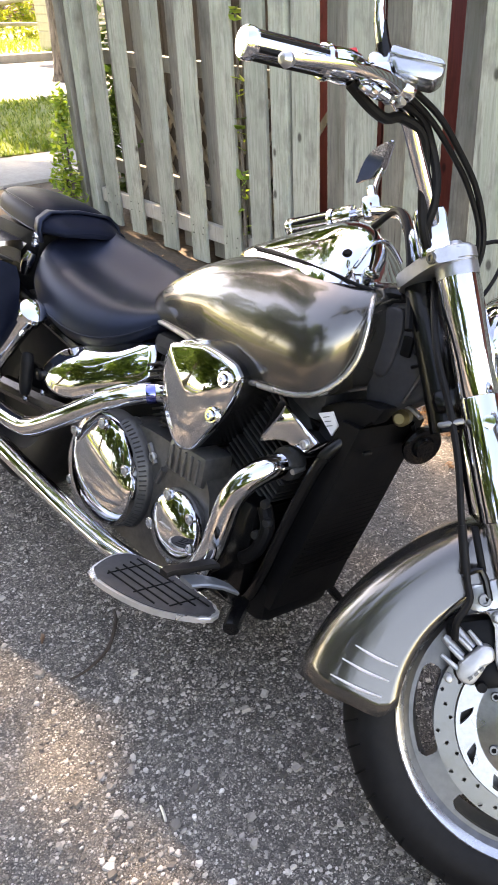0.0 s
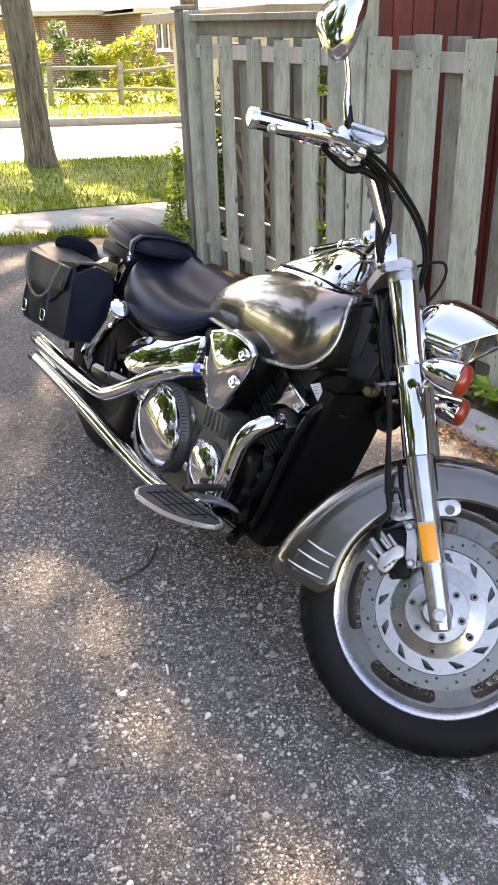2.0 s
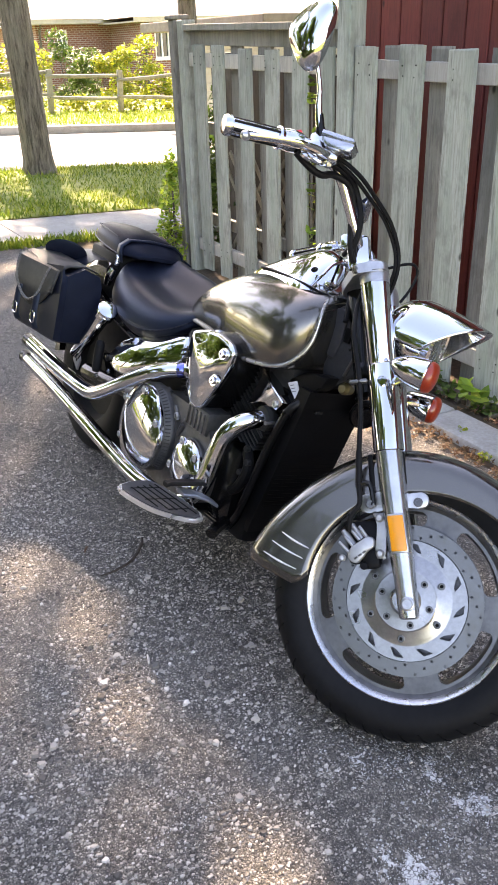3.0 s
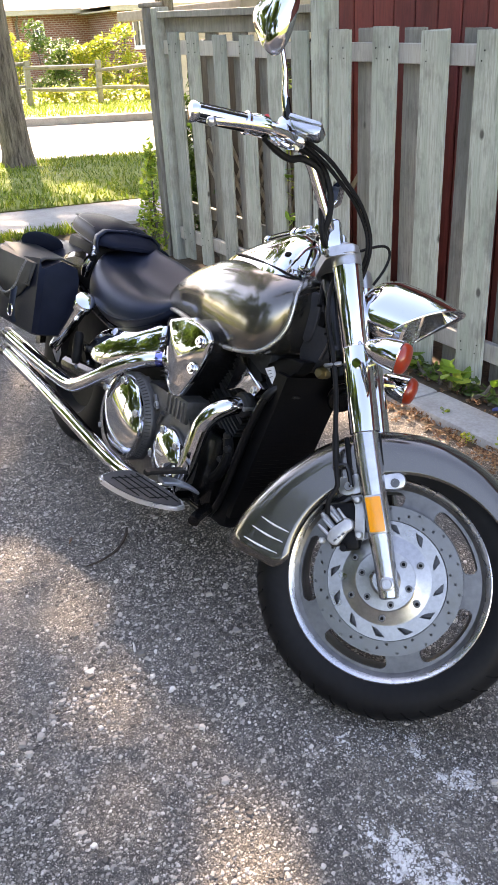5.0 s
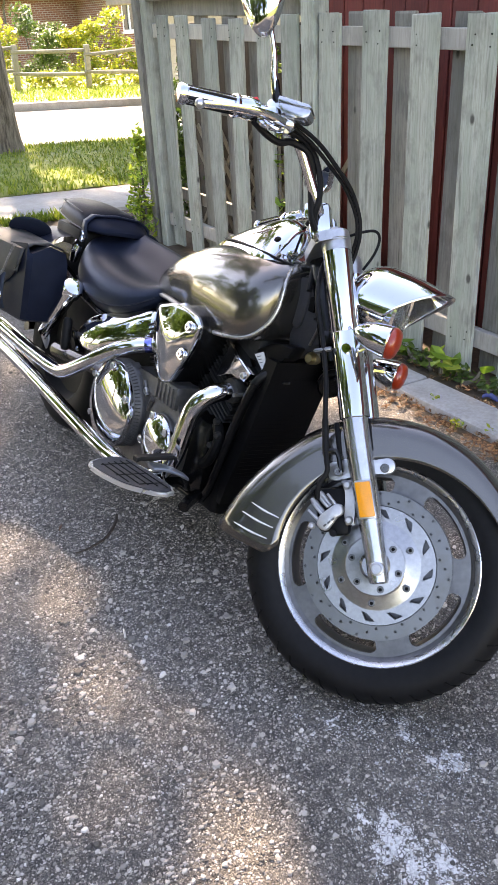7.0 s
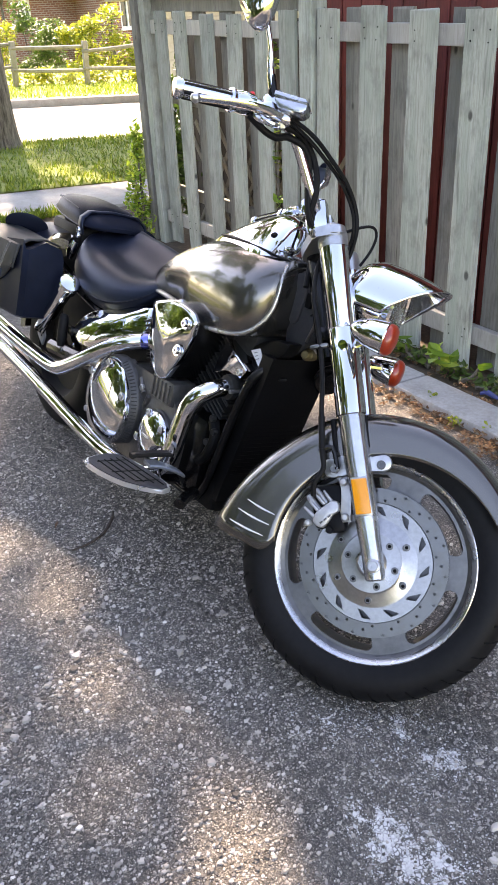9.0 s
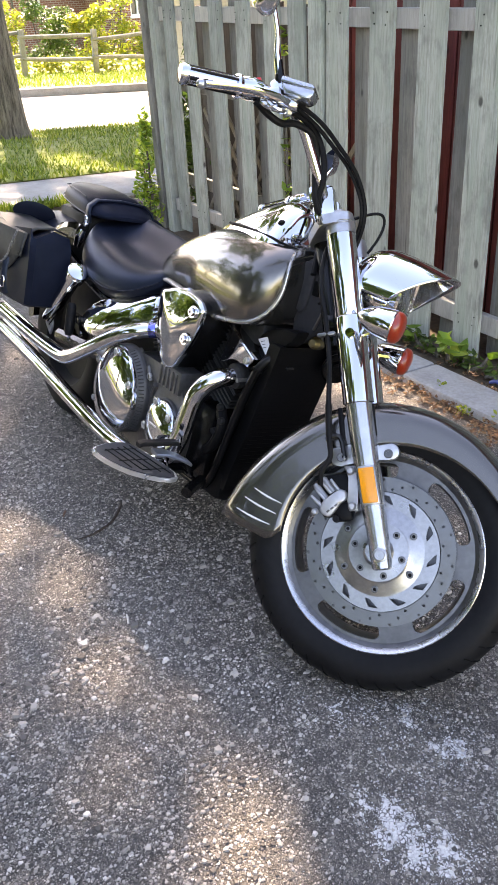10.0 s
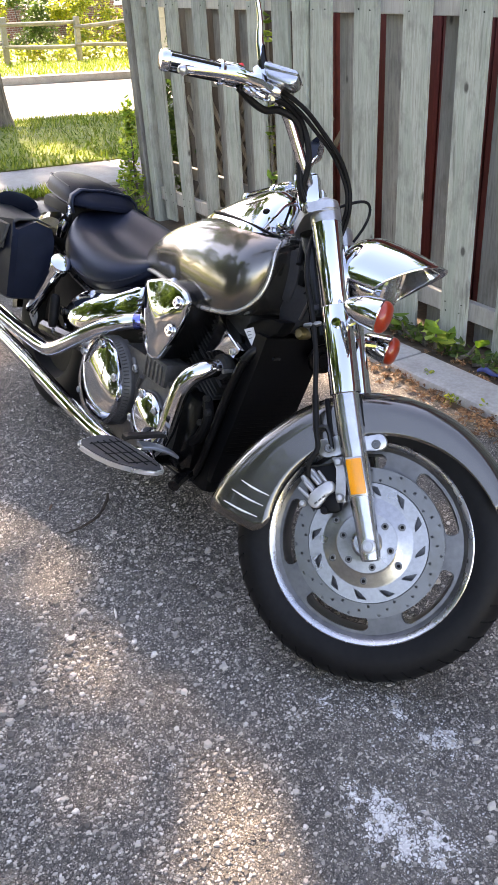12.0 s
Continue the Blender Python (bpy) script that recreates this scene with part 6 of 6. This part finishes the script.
for i in range(19):
    t = i / 18
    row = []
    for k in range(41):
        a = radians(112 * (k / 40 * 2 - 1))
        reach = 0.125 + 0.125 * max(0.0, math.cos(a * 0.8)) ** 1.2
        back = min(1.0, t / 0.38)
        r = 0.102 * math.sqrt(max(0.02, 1 - (1 - back) ** 2)) - 0.022 * t ** 3 * max(0.0, math.cos(a))
        row.append(q @ Vector((0, 0, -0.092 + reach * t)) + (Vector((HA.z * -1, 0, HA.x)) * math.cos(a) + Vector((0, 1, 0)) * math.sin(a)) * r)
    vr.append(row)
loft(vr, closed=False, cap=False, bm=visor)
vis = part("visor", visor, CHROME, head, "chrome peaked headlight visor")
sv = vis.modifiers.new("thickness", "SOLIDIFY")
sv.thickness = 0.003
part("mount", tube([HC - HA * 0.03 + Vector((0, 0, -0.09)), HC - HA * 0.05 + Vector((-0.03, 0, -0.12)), Vector((-0.03, 0, 0.53))], 0.009, 3, 8), BLACKPAINT, head)
for s in (-1, 1):
    c = Vector((0.072 - 0.018 * (s > 0), s * 0.165 - 0.01, 0.500 - 0.014 * (s > 0)))
    sig = fp("turn_signal", lathe([(0.0, -0.062), (0.012, -0.058), (0.024, -0.042), (0.033, -0.015), (0.037, 0.012), (0.038, 0.022), (0.036, 0.025)], c, HA, 28), CHROME, "chrome bullet turn signal")
    part("lens", lathe([(0.036, 0.022), (0.0365, 0.028), (0.0355, 0.034), (0.032, 0.040), (0.026, 0.044), (0.014, 0.047), (0.0, 0.048)], c, HA, 44), ORANGE, sig, "orange signal lens")
    part("stalk", tube([c + Vector((-0.01, -s * 0.03, 0)), Vector((-0.02, s * 0.09, 0.50))], 0.010, 2, 10), CHROME, sig)
fp("signal_bar", tube([(-0.01, -0.14, 0.50), (0.005, 0, 0.505), (-0.01, 0.14, 0.50)], 0.011, 4, 10), CHROME, "chrome bar that carries the turn signals")

# ---- handlebar and controls
def hb(p):
    """The bar hangs a little lower towards the far side."""
    return Vector((p[0], p[1], p[2] - 0.165 * (p[1] + 0.28)))


NEAR_BAR = [hb(p) for p in ((-0.055, 0, 0.865), (-0.055, -0.05, 0.865), (-0.058, -0.085, 0.88), (-0.07, -0.125, 0.945), (-0.085, -0.165, 1.0), (-0.12, -0.215, 1.028), (-0.17, -0.258, 1.034), (-0.203, -0.283, 1.033))]
FAR_BAR = [Vector(p) for p in ((-0.055, 0, 0.819), (-0.055, 0.05, 0.815), (-0.060, 0.10, 0.822), (-0.070, 0.165, 0.888), (-0.072, 0.20, 0.925), (-0.085, 0.24, 0.950), (-0.113, 0.29, 0.972), (-0.145, 0.33, 0.987), (-0.210, 0.362, 0.993))]
NEAR_LEVER = [hb(p) for p in ((-0.085, -0.225, 0.990), (-0.112, -0.282, 0.980), (-0.165, -0.338, 0.973), (-0.242, -0.386, 0.967))]
FAR_LEVER = [Vector(p) for p in ((-0.105, 0.325, 0.965), (-0.125, 0.375, 0.962), (-0.185, 0.425, 0.972), (-0.265, 0.470, 0.985))]
# per side: sign, bar, grip ends, lever, clamp centre, foot of the mirror stem
for s, bar_line, g0, g1, lever_line, cl, b0 in (
    (-1, NEAR_BAR, hb((-0.195, -0.277, 1.026)), hb((-0.297, -0.352, 1.024)), NEAR_LEVER, hb((-0.115, -0.225, 1.030)), hb((-0.110, -0.238, 1.05))),
    (1, FAR_BAR, Vector((-0.205, 0.360, 0.993)), Vector((-0.303, 0.418, 1.008)), FAR_LEVER, Vector((-0.126, 0.318, 0.990)), Vector((-0.118, 0.352, 1.010))),
):
    hp("handlebar", tube(bar_line, 0.0125, 5, 14), CHROME, "chrome pull-back handlebar")
    ax = (g1 - g0).normalized()
    ln = (g1 - g0).length
    grip = hp("grip", lathe([(0.0135, 0), (0.0175, 0.002), (0.0185, 0.01), (0.0185, ln - 0.012), (0.022, ln - 0.010), (0.0225, ln), (0.019, ln + 0.006), (0.0, ln + 0.007)], g0, ax, 28), CHROME, "chrome grip with black rubber strips")
    q = frame_of(ax)
    for k in range(6):
        a = radians(60 * k + 12)
        o = q @ Vector((math.cos(a), math.sin(a), 0)) * 0.0165
        part("rubber_strip", tube([g0 + o + ax * 0.008, g0 + o * 1.02 + ax * ln * 0.5, g0 + o + ax * (ln - 0.014)], 0.0043, 2, 8), RUBBER, grip)
    part("flange", lathe([(0.0, -0.004), (0.024, -0.004), (0.026, 0.002), (0.024, 0.008), (0.0, 0.008)], g0, ax, 24), CHROME, grip)
    hp("switch_housing", tube([g0 - ax * 0.006, g0 - ax * 0.028, g0 - ax * 0.05], [0.022, 0.025, 0.022], 3, 14), CHROME, "chrome switch housing")
    hp("riser", box(-0.085, -0.03, s * 0.055 - 0.022, s * 0.055 + 0.022, 0.775, 0.862, 0.014), CHROME, "chrome handlebar riser")
    lever = hp("lever", tube(lever_line, [0.012, 0.0105, 0.0085, 0.0075], 5, 10, flat=0.6), CHROME, "polished hand lever with a ball end")
    part("ball", lathe([(0, -0.012), (0.007, -0.009), (0.0115, 0), (0.007, 0.009), (0, 0.012)], lever_line[-1] + Vector((-0.004, s * 0.002, 0)), (-1, s, 0), 14), ALLOY, lever)
    hp("clamp", box(cl.x - 0.02, cl.x + 0.02, cl.y - 0.022, cl.y + 0.022, cl.z - 0.025, cl.z + 0.025, 0.01), CHROME)
    # mirror: stem, glass outline with its depth, housing
    if s < 0:
        stem = hp("mirror", tube([b0, b0 + Vector((0.0, -0.014, 0.045)), b0 + Vector((0.008, -0.035, 0.085)), b0 + Vector((0.008, -0.06, 0.135))], [0.010, 0.0085, 0.006, 0.0055], 5, 12), CHROME, "chrome teardrop mirror on a stem")
        mir = outline([(-0.030, -0.062), (0.008, -0.058), (0.040, -0.02), (0.062, 0.035), (0.045, 0.066), (-0.01, 0.070), (-0.055, 0.052), (-0.062, 0.01)], 5)
        mm = Matrix.Translation(b0 + Vector((0.006, -0.076, 0.178))) @ Euler((0, 0, radians(148))).to_matrix().to_4x4()
        deep = ((0.97, -0.012), (1.0, -0.006), (1.0, 0.0), (0.95, 0.012), (0.8, 0.022), (0.5, 0.030), (0.15, 0.033))
        face = (-0.0135, -0.0125)
        put = lambda u, v, d: mm @ Vector((-u, d, v))
    else:
        stem = hp("mirror", tube([b0, b0 + Vector((0.006, 0.012, 0.030)), b0 + Vector((0.018, 0.034, 0.060)), b0 + Vector((0.032, 0.056, 0.088))], [0.010, 0.0075, 0.0058, 0.0055], 5, 12), CHROME, "chrome teardrop mirror on a stem")
        mir = outline([(-0.058, 0.048), (-0.095, 0.036), (-0.120, 0.010), (-0.141, -0.028), (-0.146, -0.040), (-0.127, -0.036), (-0.098, -0.034), (-0.082, -0.010), (-0.064, 0.028)], 3)
        deep = ((0.97, -0.001), (1.0, 0.002), (1.0, 0.008), (0.90, 0.016), (0.6, 0.024), (0.2, 0.028))
        face = (-0.0030, -0.0016)
        put = lambda u, v, d: Vector((u - 0.055 * (u + 0.10) - 0.05 * v + d * 0.9, 0.428 - 0.5 * v - 0.95 * (u + 0.10) + d * 0.3, 1.122 + 0.73 * v - 0.30 * (u + 0.10)))
    mu, mv = sum(u for u, v in mir) / len(mir), sum(v for u, v in mir) / len(mir)
    part("housing", loft([[put(mu + (u - mu) * sc, mv + (v - mv) * sc, d) for u, v in mir] for sc, d in deep]), CHROME, stem, "chrome mirror housing")
    part("mirror_glass", loft([[put(mu + (u - mu) * 0.93, mv + (v - mv) * 0.93, d) for u, v in mir] for d in face]), MIRROR, stem, "mirror glass")
    part("joint", lathe([(0.0, -0.012), (0.012, -0.012), (0.012, 0.004), (0.010, 0.012), (0.010, 0.04), (0.0, 0.04)], b0, (0.0, s * 0.25, 1), 14), BLACKPAINT if s < 0 else CHROME, stem)
reservoir = hp("brake_reservoir", plate([(-0.104, 1.024), (-0.098, 1.032), (-0.038, 1.000), (-0.032, 0.992), (-0.039, 0.982), (-0.052, 0.978), (-0.102, 1.000)], -0.260, -0.214, 0.006), POLISHED, "brushed aluminium brake fluid reservoir")
part("lid", plate([(-0.106, 1.027), (-0.100, 1.039), (-0.036, 1.005), (-0.030, 0.994)], -0.264, -0.210, 0.003), POLISHED, reservoir, "flat aluminium lid")
for x, z, y in ((-0.092, 1.036, -0.255), (-0.044, 1.0105, -0.219)):
    part("screw", bolt((x, y, z - 0.002), (0.45, 0, 0.89), 0.005, 0.004), BOLTSTEEL, reservoir)
hp("master_cylinder", lathe([(0.0, 0.0), (0.010, 0.0), (0.014, 0.004), (0.015, 0.012), (0.015, 0.026), (0.011, 0.032), (0.0, 0.033)], (-0.105, -0.245, 0.988), (0.86, 0.30, -0.40), 18), CHROME, "chrome brake master cylinder")
hp("lever_pivot", lathe([(0.0, -0.016), (0.009, -0.016), (0.011, -0.012), (0.011, 0.014), (0.007, 0.017), (0.0, 0.017)], (-0.088, -0.232, 0.985), (0.1, -0.2, 1), 16), CHROME, "lever pivot bolt")
for k, (dx, dz) in enumerate(((0.0, 0.0), (0.016, -0.008))):
    hp("cable_elbow", tube([(-0.150 + dx, -0.262, 0.992 + dz), (-0.135 + dx, -0.258, 0.978 + dz), (-0.115 + dx, -0.238, 0.976 + dz)], [0.007, 0.0075, 0.006], 4, 10), CHROME, "chrome throttle cable elbow")
    hp("cable_nut", lathe([(0.0, 0.0), (0.0095, 0.0), (0.0095, 0.010), (0.0, 0.010)], (-0.118 + dx, -0.241, 0.976 + dz), (0.8, 0.6, 0.1), 6), ALLOY)
hp("clamp_bolt", bolt((-0.098, -0.232, 1.038), (0.3, -0.5, 0.8), 0.007, 0.006), CHROME)
hp("kill_switch", box(-0.160, -0.148, -0.262, -0.248, 1.034, 1.047, 0.003), REDPLASTIC, "red engine stop switch")
hp("throttle_block", box(-0.155, -0.105, -0.275, -0.235, 0.985, 1.015, 0.010), CHROME, "chrome throttle cable block")
for pts, r in (
    ([(-0.165, -0.252, 1.0), (-0.140, -0.228, 0.972), (-0.118, -0.202, 0.962), (-0.094, -0.18, 0.968), (-0.065, -0.15, 0.954), (-0.059, -0.12, 0.922), (-0.070, -0.10, 0.862), (-0.072, -0.08, 0.805), (-0.050, -0.03, 0.765), (-0.035, 0.02, 0.73)], 0.0082),
    ([(-0.110, -0.215, 0.99), (-0.096, -0.20, 0.986), (-0.063, -0.17, 0.969), (-0.049, -0.13, 0.943), (-0.044, -0.11, 0.896), (-0.053, -0.10, 0.853), (-0.068, -0.08, 0.815), (-0.046, -0.02, 0.770), (-0.035, 0.03, 0.73)], 0.0075),
    ([(-0.114, -0.26, 1.012), (-0.079, -0.22, 0.993), (-0.037, -0.17, 0.964), (-0.008, -0.12, 0.929), (0.021, -0.06, 0.884), (0.032, -0.02, 0.833), (0.028, 0.0, 0.791), (0.013, 0.02, 0.757), (-0.005, 0.03, 0.725)], 0.0052),
    ([(-0.133, -0.26, 1.017), (-0.091, -0.22, 0.992), (-0.051, -0.17, 0.963), (-0.021, -0.12, 0.929), (0.008, -0.06, 0.89), (0.024, -0.02, 0.835), (0.021, 0.0, 0.792), (0.006, 0.02, 0.762), (-0.01, 0.03, 0.73)], 0.0048),
    ([(-0.02, 0.0, 0.79), (0.041, 0.02, 0.806), (0.068, 0.038, 0.806), (0.071, 0.05, 0.786), (0.054, 0.05, 0.753), (0.025, 0.05, 0.72)], 0.0036),
    ([(-0.13, 0.24, 0.93), (-0.09, 0.16, 0.93), (-0.08, 0.10, 0.88), (-0.09, 0.06, 0.78), (-0.11, 0.03, 0.68)], 0.0075),
):
    hp("cable", tube(pts, r, 7, 9), RUBBER, "black control cable")

# ---------------------------------------------------------------- saddle bags (hung over the rear of the seat)
def saddle_bag(s, label):
    t = tagged(new("saddle_bag"), label, "saddlebag", "saddle bags")
    t.matrix_basis = BIKE @ pose(0.015, 0, 0.016)
    o = lambda x, y, z: (x, s * y, z)
    rows_ = []
    for z, g in ((0.452, 0.90), (0.460, 0.97), (0.49, 1.0), (0.58, 1.02), (0.67, 1.0), (0.705, 0.93)):
        cx, cy = -0.13, 0.29
        poly = [(0.062, 0.205), (0.055, 0.33), (0.038, 0.346), (-0.25, 0.388), (-0.275, 0.374), (-0.29, 0.235), (-0.27, 0.205)]
        pts = []
        for k in range(len(poly)):
            a, b = Vector(poly[k]), Vector(poly[(k + 1) % len(poly)])
            pts += [a, a.lerp(b, 0.5)]
        rows_.append([o(cx + (p[0] - cx) * g, cy + (p[1] - cy) * g, z + (0.02 * math.sin(k * 1.9) if z > 0.7 else 0)) for k, p in enumerate(pts)])
    body = part("body", loft(rows_), MATTLEATHER, t, "black leather bag body", edge=26)
    lid = bmesh.new()
    lr = []
    for x in steps(-0.262, 0.012, 0.018):
        f = 0.346 + (0.012 - x) * 0.155
        u = (x + 0.125) / 0.137
        low = 0.545 + 0.085 * u * u + 0.02 * u
        lr.append([o(x, 0.20, 0.712), o(x, 0.25, 0.728), o(x, f - 0.03, 0.724), o(x, f + 0.006, 0.700), o(x, f + 0.014, 0.665), o(x, f + 0.017, 0.62), o(x, f + 0.014, low)])
    loft(lr, closed=False, cap=False, bm=lid)
    lo = part("flap", lid, LITLEATHER, t, "curved leather flap of the bag")
    ms = lo.modifiers.new("thickness", "SOLIDIFY")
    ms.thickness = 0.006
    br = bmesh.new()
    prev = None
    pts = [o(-0.258, 0.398, 0.700), o(-0.245, 0.408, 0.665), o(-0.215, 0.410, 0.61), o(-0.165, 0.404, 0.572), o(-0.115, 0.396, 0.566), o(-0.070, 0.386, 0.60), o(-0.045, 0.378, 0.66), o(-0.035, 0.368, 0.70)]
    sp = spline(pts, 8)
    for k in range(len(sp) - 1):
        d = (sp[k + 1] - sp[k])
        n0 = Vector((0.35, 0, 0.4)) * (0.012 if k % 2 else -0.012)
        tube([sp[k] - n0 * 0.5, sp[k] + d * 0.6 + n0 * 0.5], 0.0045, 1, 5, bm=br)
    part("braid", br, BRAID, lo, "braided leather edging")
    for x in (-0.205, -0.075):
        f = 0.346 + (0.012 - x) * 0.155
        st = part("buckle_strap", tube([o(x, f + 0.022, 0.60), o(x, f + 0.026, 0.54), o(x, f + 0.022, 0.49), o(x, f + 0.012, 0.468)], 0.012, 3, 8, flat=0.3), LEATHER, t)
        part("buckle", tube([o(x - 0.017, f + 0.030, 0.53), o(x + 0.017, f + 0.030, 0.53), o(x + 0.017, f + 0.030, 0.495), o(x - 0.017, f + 0.030, 0.495), o(x - 0.017, f + 0.030, 0.53)], 0.003, 2, 6), CHROME, st, "steel buckle")
    fl = bmesh.new()
    lathe([(0.0, 0.006), (0.07, 0.004), (0.082, 0.0), (0.07, -0.004), (0.0, -0.006)], (0, 0, 0), (0, 0, 1), 32, fl)
    bmesh.ops.transform(fl, matrix=Matrix.Translation(o(-0.23, 0.235, 0.738)) @ Euler((radians(-62), 0, radians(60))).to_matrix().to_4x4() @ Matrix.Diagonal((0.95, 0.6, 1, 1)), verts=fl.verts[:])
    part("tab", fl, LEATHER, t, "oval leather top tab standing up")
    part("yoke", loft([[o(x, 0.215, 0.70), o(x, 0.17, 0.735), o(x, 0.10, 0.745), o(x, 0.0, 0.75)] for x in (-0.33, -0.12)], closed=False, cap=False), LEATHER, t, "leather yoke over the mudguard")
    return t


saddle_bag(-1, "black leather saddlebag with braided flap and buckled straps")
saddle_bag(1, "black leather saddlebag on the far side of the motorcycle")

# ---------------------------------------------------------------- litter and stones on the ground
def ground_part(name, me, mat):
    ob = mesh_part(name, me, mat)
    ob.matrix_basis = GROUND
    return ob


rng = random.Random(77)
# angular chips: an irregular foot, a smaller top, half sunk in the asphalt
gen = np.random.default_rng(77)
near = 62000
far_count = 22000
px = np.concatenate((gen.uniform(-0.55, 1.45, near), gen.uniform(-1.3, 1.98, far_count)))
py = np.concatenate((-0.35 + 2.6 * gen.random(near) ** 1.3, gen.uniform(-0.9, 4.6, far_count)))
rough_patch = np.sin(px * 5.1 + 1.3) * np.sin(py * 4.3 + 0.4) + 0.6 * np.sin(px * 11.0 - py * 9.0)
keep = gen.random(px.size) < np.clip(0.62 + 0.30 * rough_patch, 0.25, 1.0)
painted = (((px - 0.55) / 0.15) ** 2 + ((py + 0.10) / 0.18) ** 2 < 1) | (((px - 0.72) / 0.16) ** 2 + ((py - 0.17) / 0.14) ** 2 < 1)
keep &= ~(painted & (gen.random(px.size) < 0.75))
px, py = px[keep], py[keep]
count = px.size
size = gen.uniform(0.0014, 0.0048, count) * np.where(gen.random(count) < 0.15, 1.6, 1.0) * np.where(gen.random(count) < 0.03 + 0.22 * np.exp(-((px - 0.22) ** 2 / 0.10 + (py - 0.72) ** 2 / 0.05)), 1.9, 1.0)
turn = gen.uniform(0, 6.28, count)
verts = np.zeros((count, 10, 3))
for q in range(5):
    ang = turn + q * 1.2566 + gen.uniform(-0.35, 0.35, count)
    r = size * gen.uniform(0.75, 1.25, count)
    sq = gen.uniform(0.55, 0.85, count)
    tall = size * gen.uniform(0.35, 0.75, count)
    for k, shrink, z in ((q, 1.0, -0.3 * size), (q + 5, sq, tall)):
        verts[:, k, 0] = px + r * shrink * np.cos(ang)
        verts[:, k, 1] = py + r * shrink * np.sin(ang) * 0.85
        verts[:, k, 2] = z
lift = 0.004 * np.sin(px * 2.1 + 0.6) * np.sin(py * 1.7) + 0.022 * np.exp(-((px - 0.70) ** 2 + (py - 0.24) ** 2) / 0.03)
verts[:, :, 2] += lift[:, None]
vs = verts.reshape(-1, 3).tolist()
fs = []
for k in range(0, count * 10, 10):
    fs += [(k + 5, k + 6, k + 7, k + 8, k + 9), (k, k + 1, k + 6, k + 5), (k + 1, k + 2, k + 7, k + 6), (k + 2, k + 3, k + 8, k + 7), (k + 3, k + 4, k + 9, k + 8), (k + 4, k, k + 5, k + 9)]
me = bpy.data.meshes.new("gravel")
me.from_pydata(vs, [], fs)
gm, gn, gl, gb = material("loose_stone", 0.85)
gi = gn.new("ShaderNodeNewGeometry")
gl.new(ramp(gn, gl, gi.outputs["Random Per Island"], [(0.0, (0.05, 0.045, 0.04)), (0.28, (0.13, 0.117, 0.102)), (0.55, (0.32, 0.29, 0.255)), (0.90, (0.46, 0.42, 0.37)), (1.0, (0.62, 0.58, 0.53))]), gb.inputs["Base Color"])
tagged(ground_part("gravel", me, gm), "loose pale grit and small stones on the asphalt", "gravel", kind="stuff")

lit = []
for _ in range(900):
    y = rng.uniform(-1.2, 4.6)
    x = rng.choice((rng.gauss(2.02, 0.035), rng.gauss(2.0, 0.05), rng.gauss(2.34, 0.05), rng.gauss(1.95, 0.08)))
    lit.append(((x, y, 0.012), (0.02, 0.02, 0.006)))
me = leaf_cloud(rng, lit, 12000, 0.0085, flat=0.25)
tagged(ground_part("leaf_litter", me, DRYLEAF), "dry brown leaves and twigs along the concrete strip", "leaf litter", kind="stuff")
weeds = [((rng.gauss(2.03, 0.04), rng.uniform(0.4, 4.4), 0.02), (0.03, 0.03, 0.025)) for _ in range(16)]
tagged(ground_part("weeds", leaf_cloud(rng, weeds, 420, 0.012, flat=0.8), BRIGHTLEAF), "small green weeds beside the concrete strip", "weeds", kind="stuff")

twig = part("twig", tube([(0.585, 1.345, 0.009), (0.56, 1.30, 0.013), (0.50, 1.24, 0.011), (0.43, 1.215, 0.009), (0.385, 1.215, 0.008)], [0.0042, 0.005, 0.0045, 0.0038, 0.0025], 5, 6), TWIG, at=GROUND)
tagged(twig, "thin curved brown twig lying on the asphalt", "twig")
stick = part("stick", tube([(0.345, 0.782, 0.007), (0.352, 0.80, 0.009), (0.356, 0.816, 0.007)], [0.003, 0.0035, 0.0025], 3, 6), SILVERLINE, at=GROUND)
tagged(stick, "small pale stick lying on the asphalt", "stick")
lf = part("fallen_leaf", tube([(0.39, 1.36, 0.008), (0.40, 1.375, 0.012), (0.405, 1.392, 0.008)], [0.002, 0.008, 0.001], 3, 6, flat=0.3), DRYLEAF, at=GROUND)
tagged(lf, "small orange fallen leaf on the asphalt", "leaf")
wrap = part("wrapper", tube([(2.33, 1.33, 0.015), (2.34, 1.30, 0.03), (2.345, 1.26, 0.02), (2.35, 1.22, 0.024)], [0.008, 0.012, 0.01, 0.006], 3, 7, flat=0.4), BLUEPLASTIC, at=GROUND)
tagged(wrap, "crumpled blue plastic wrapper at the foot of the fence", "litter")
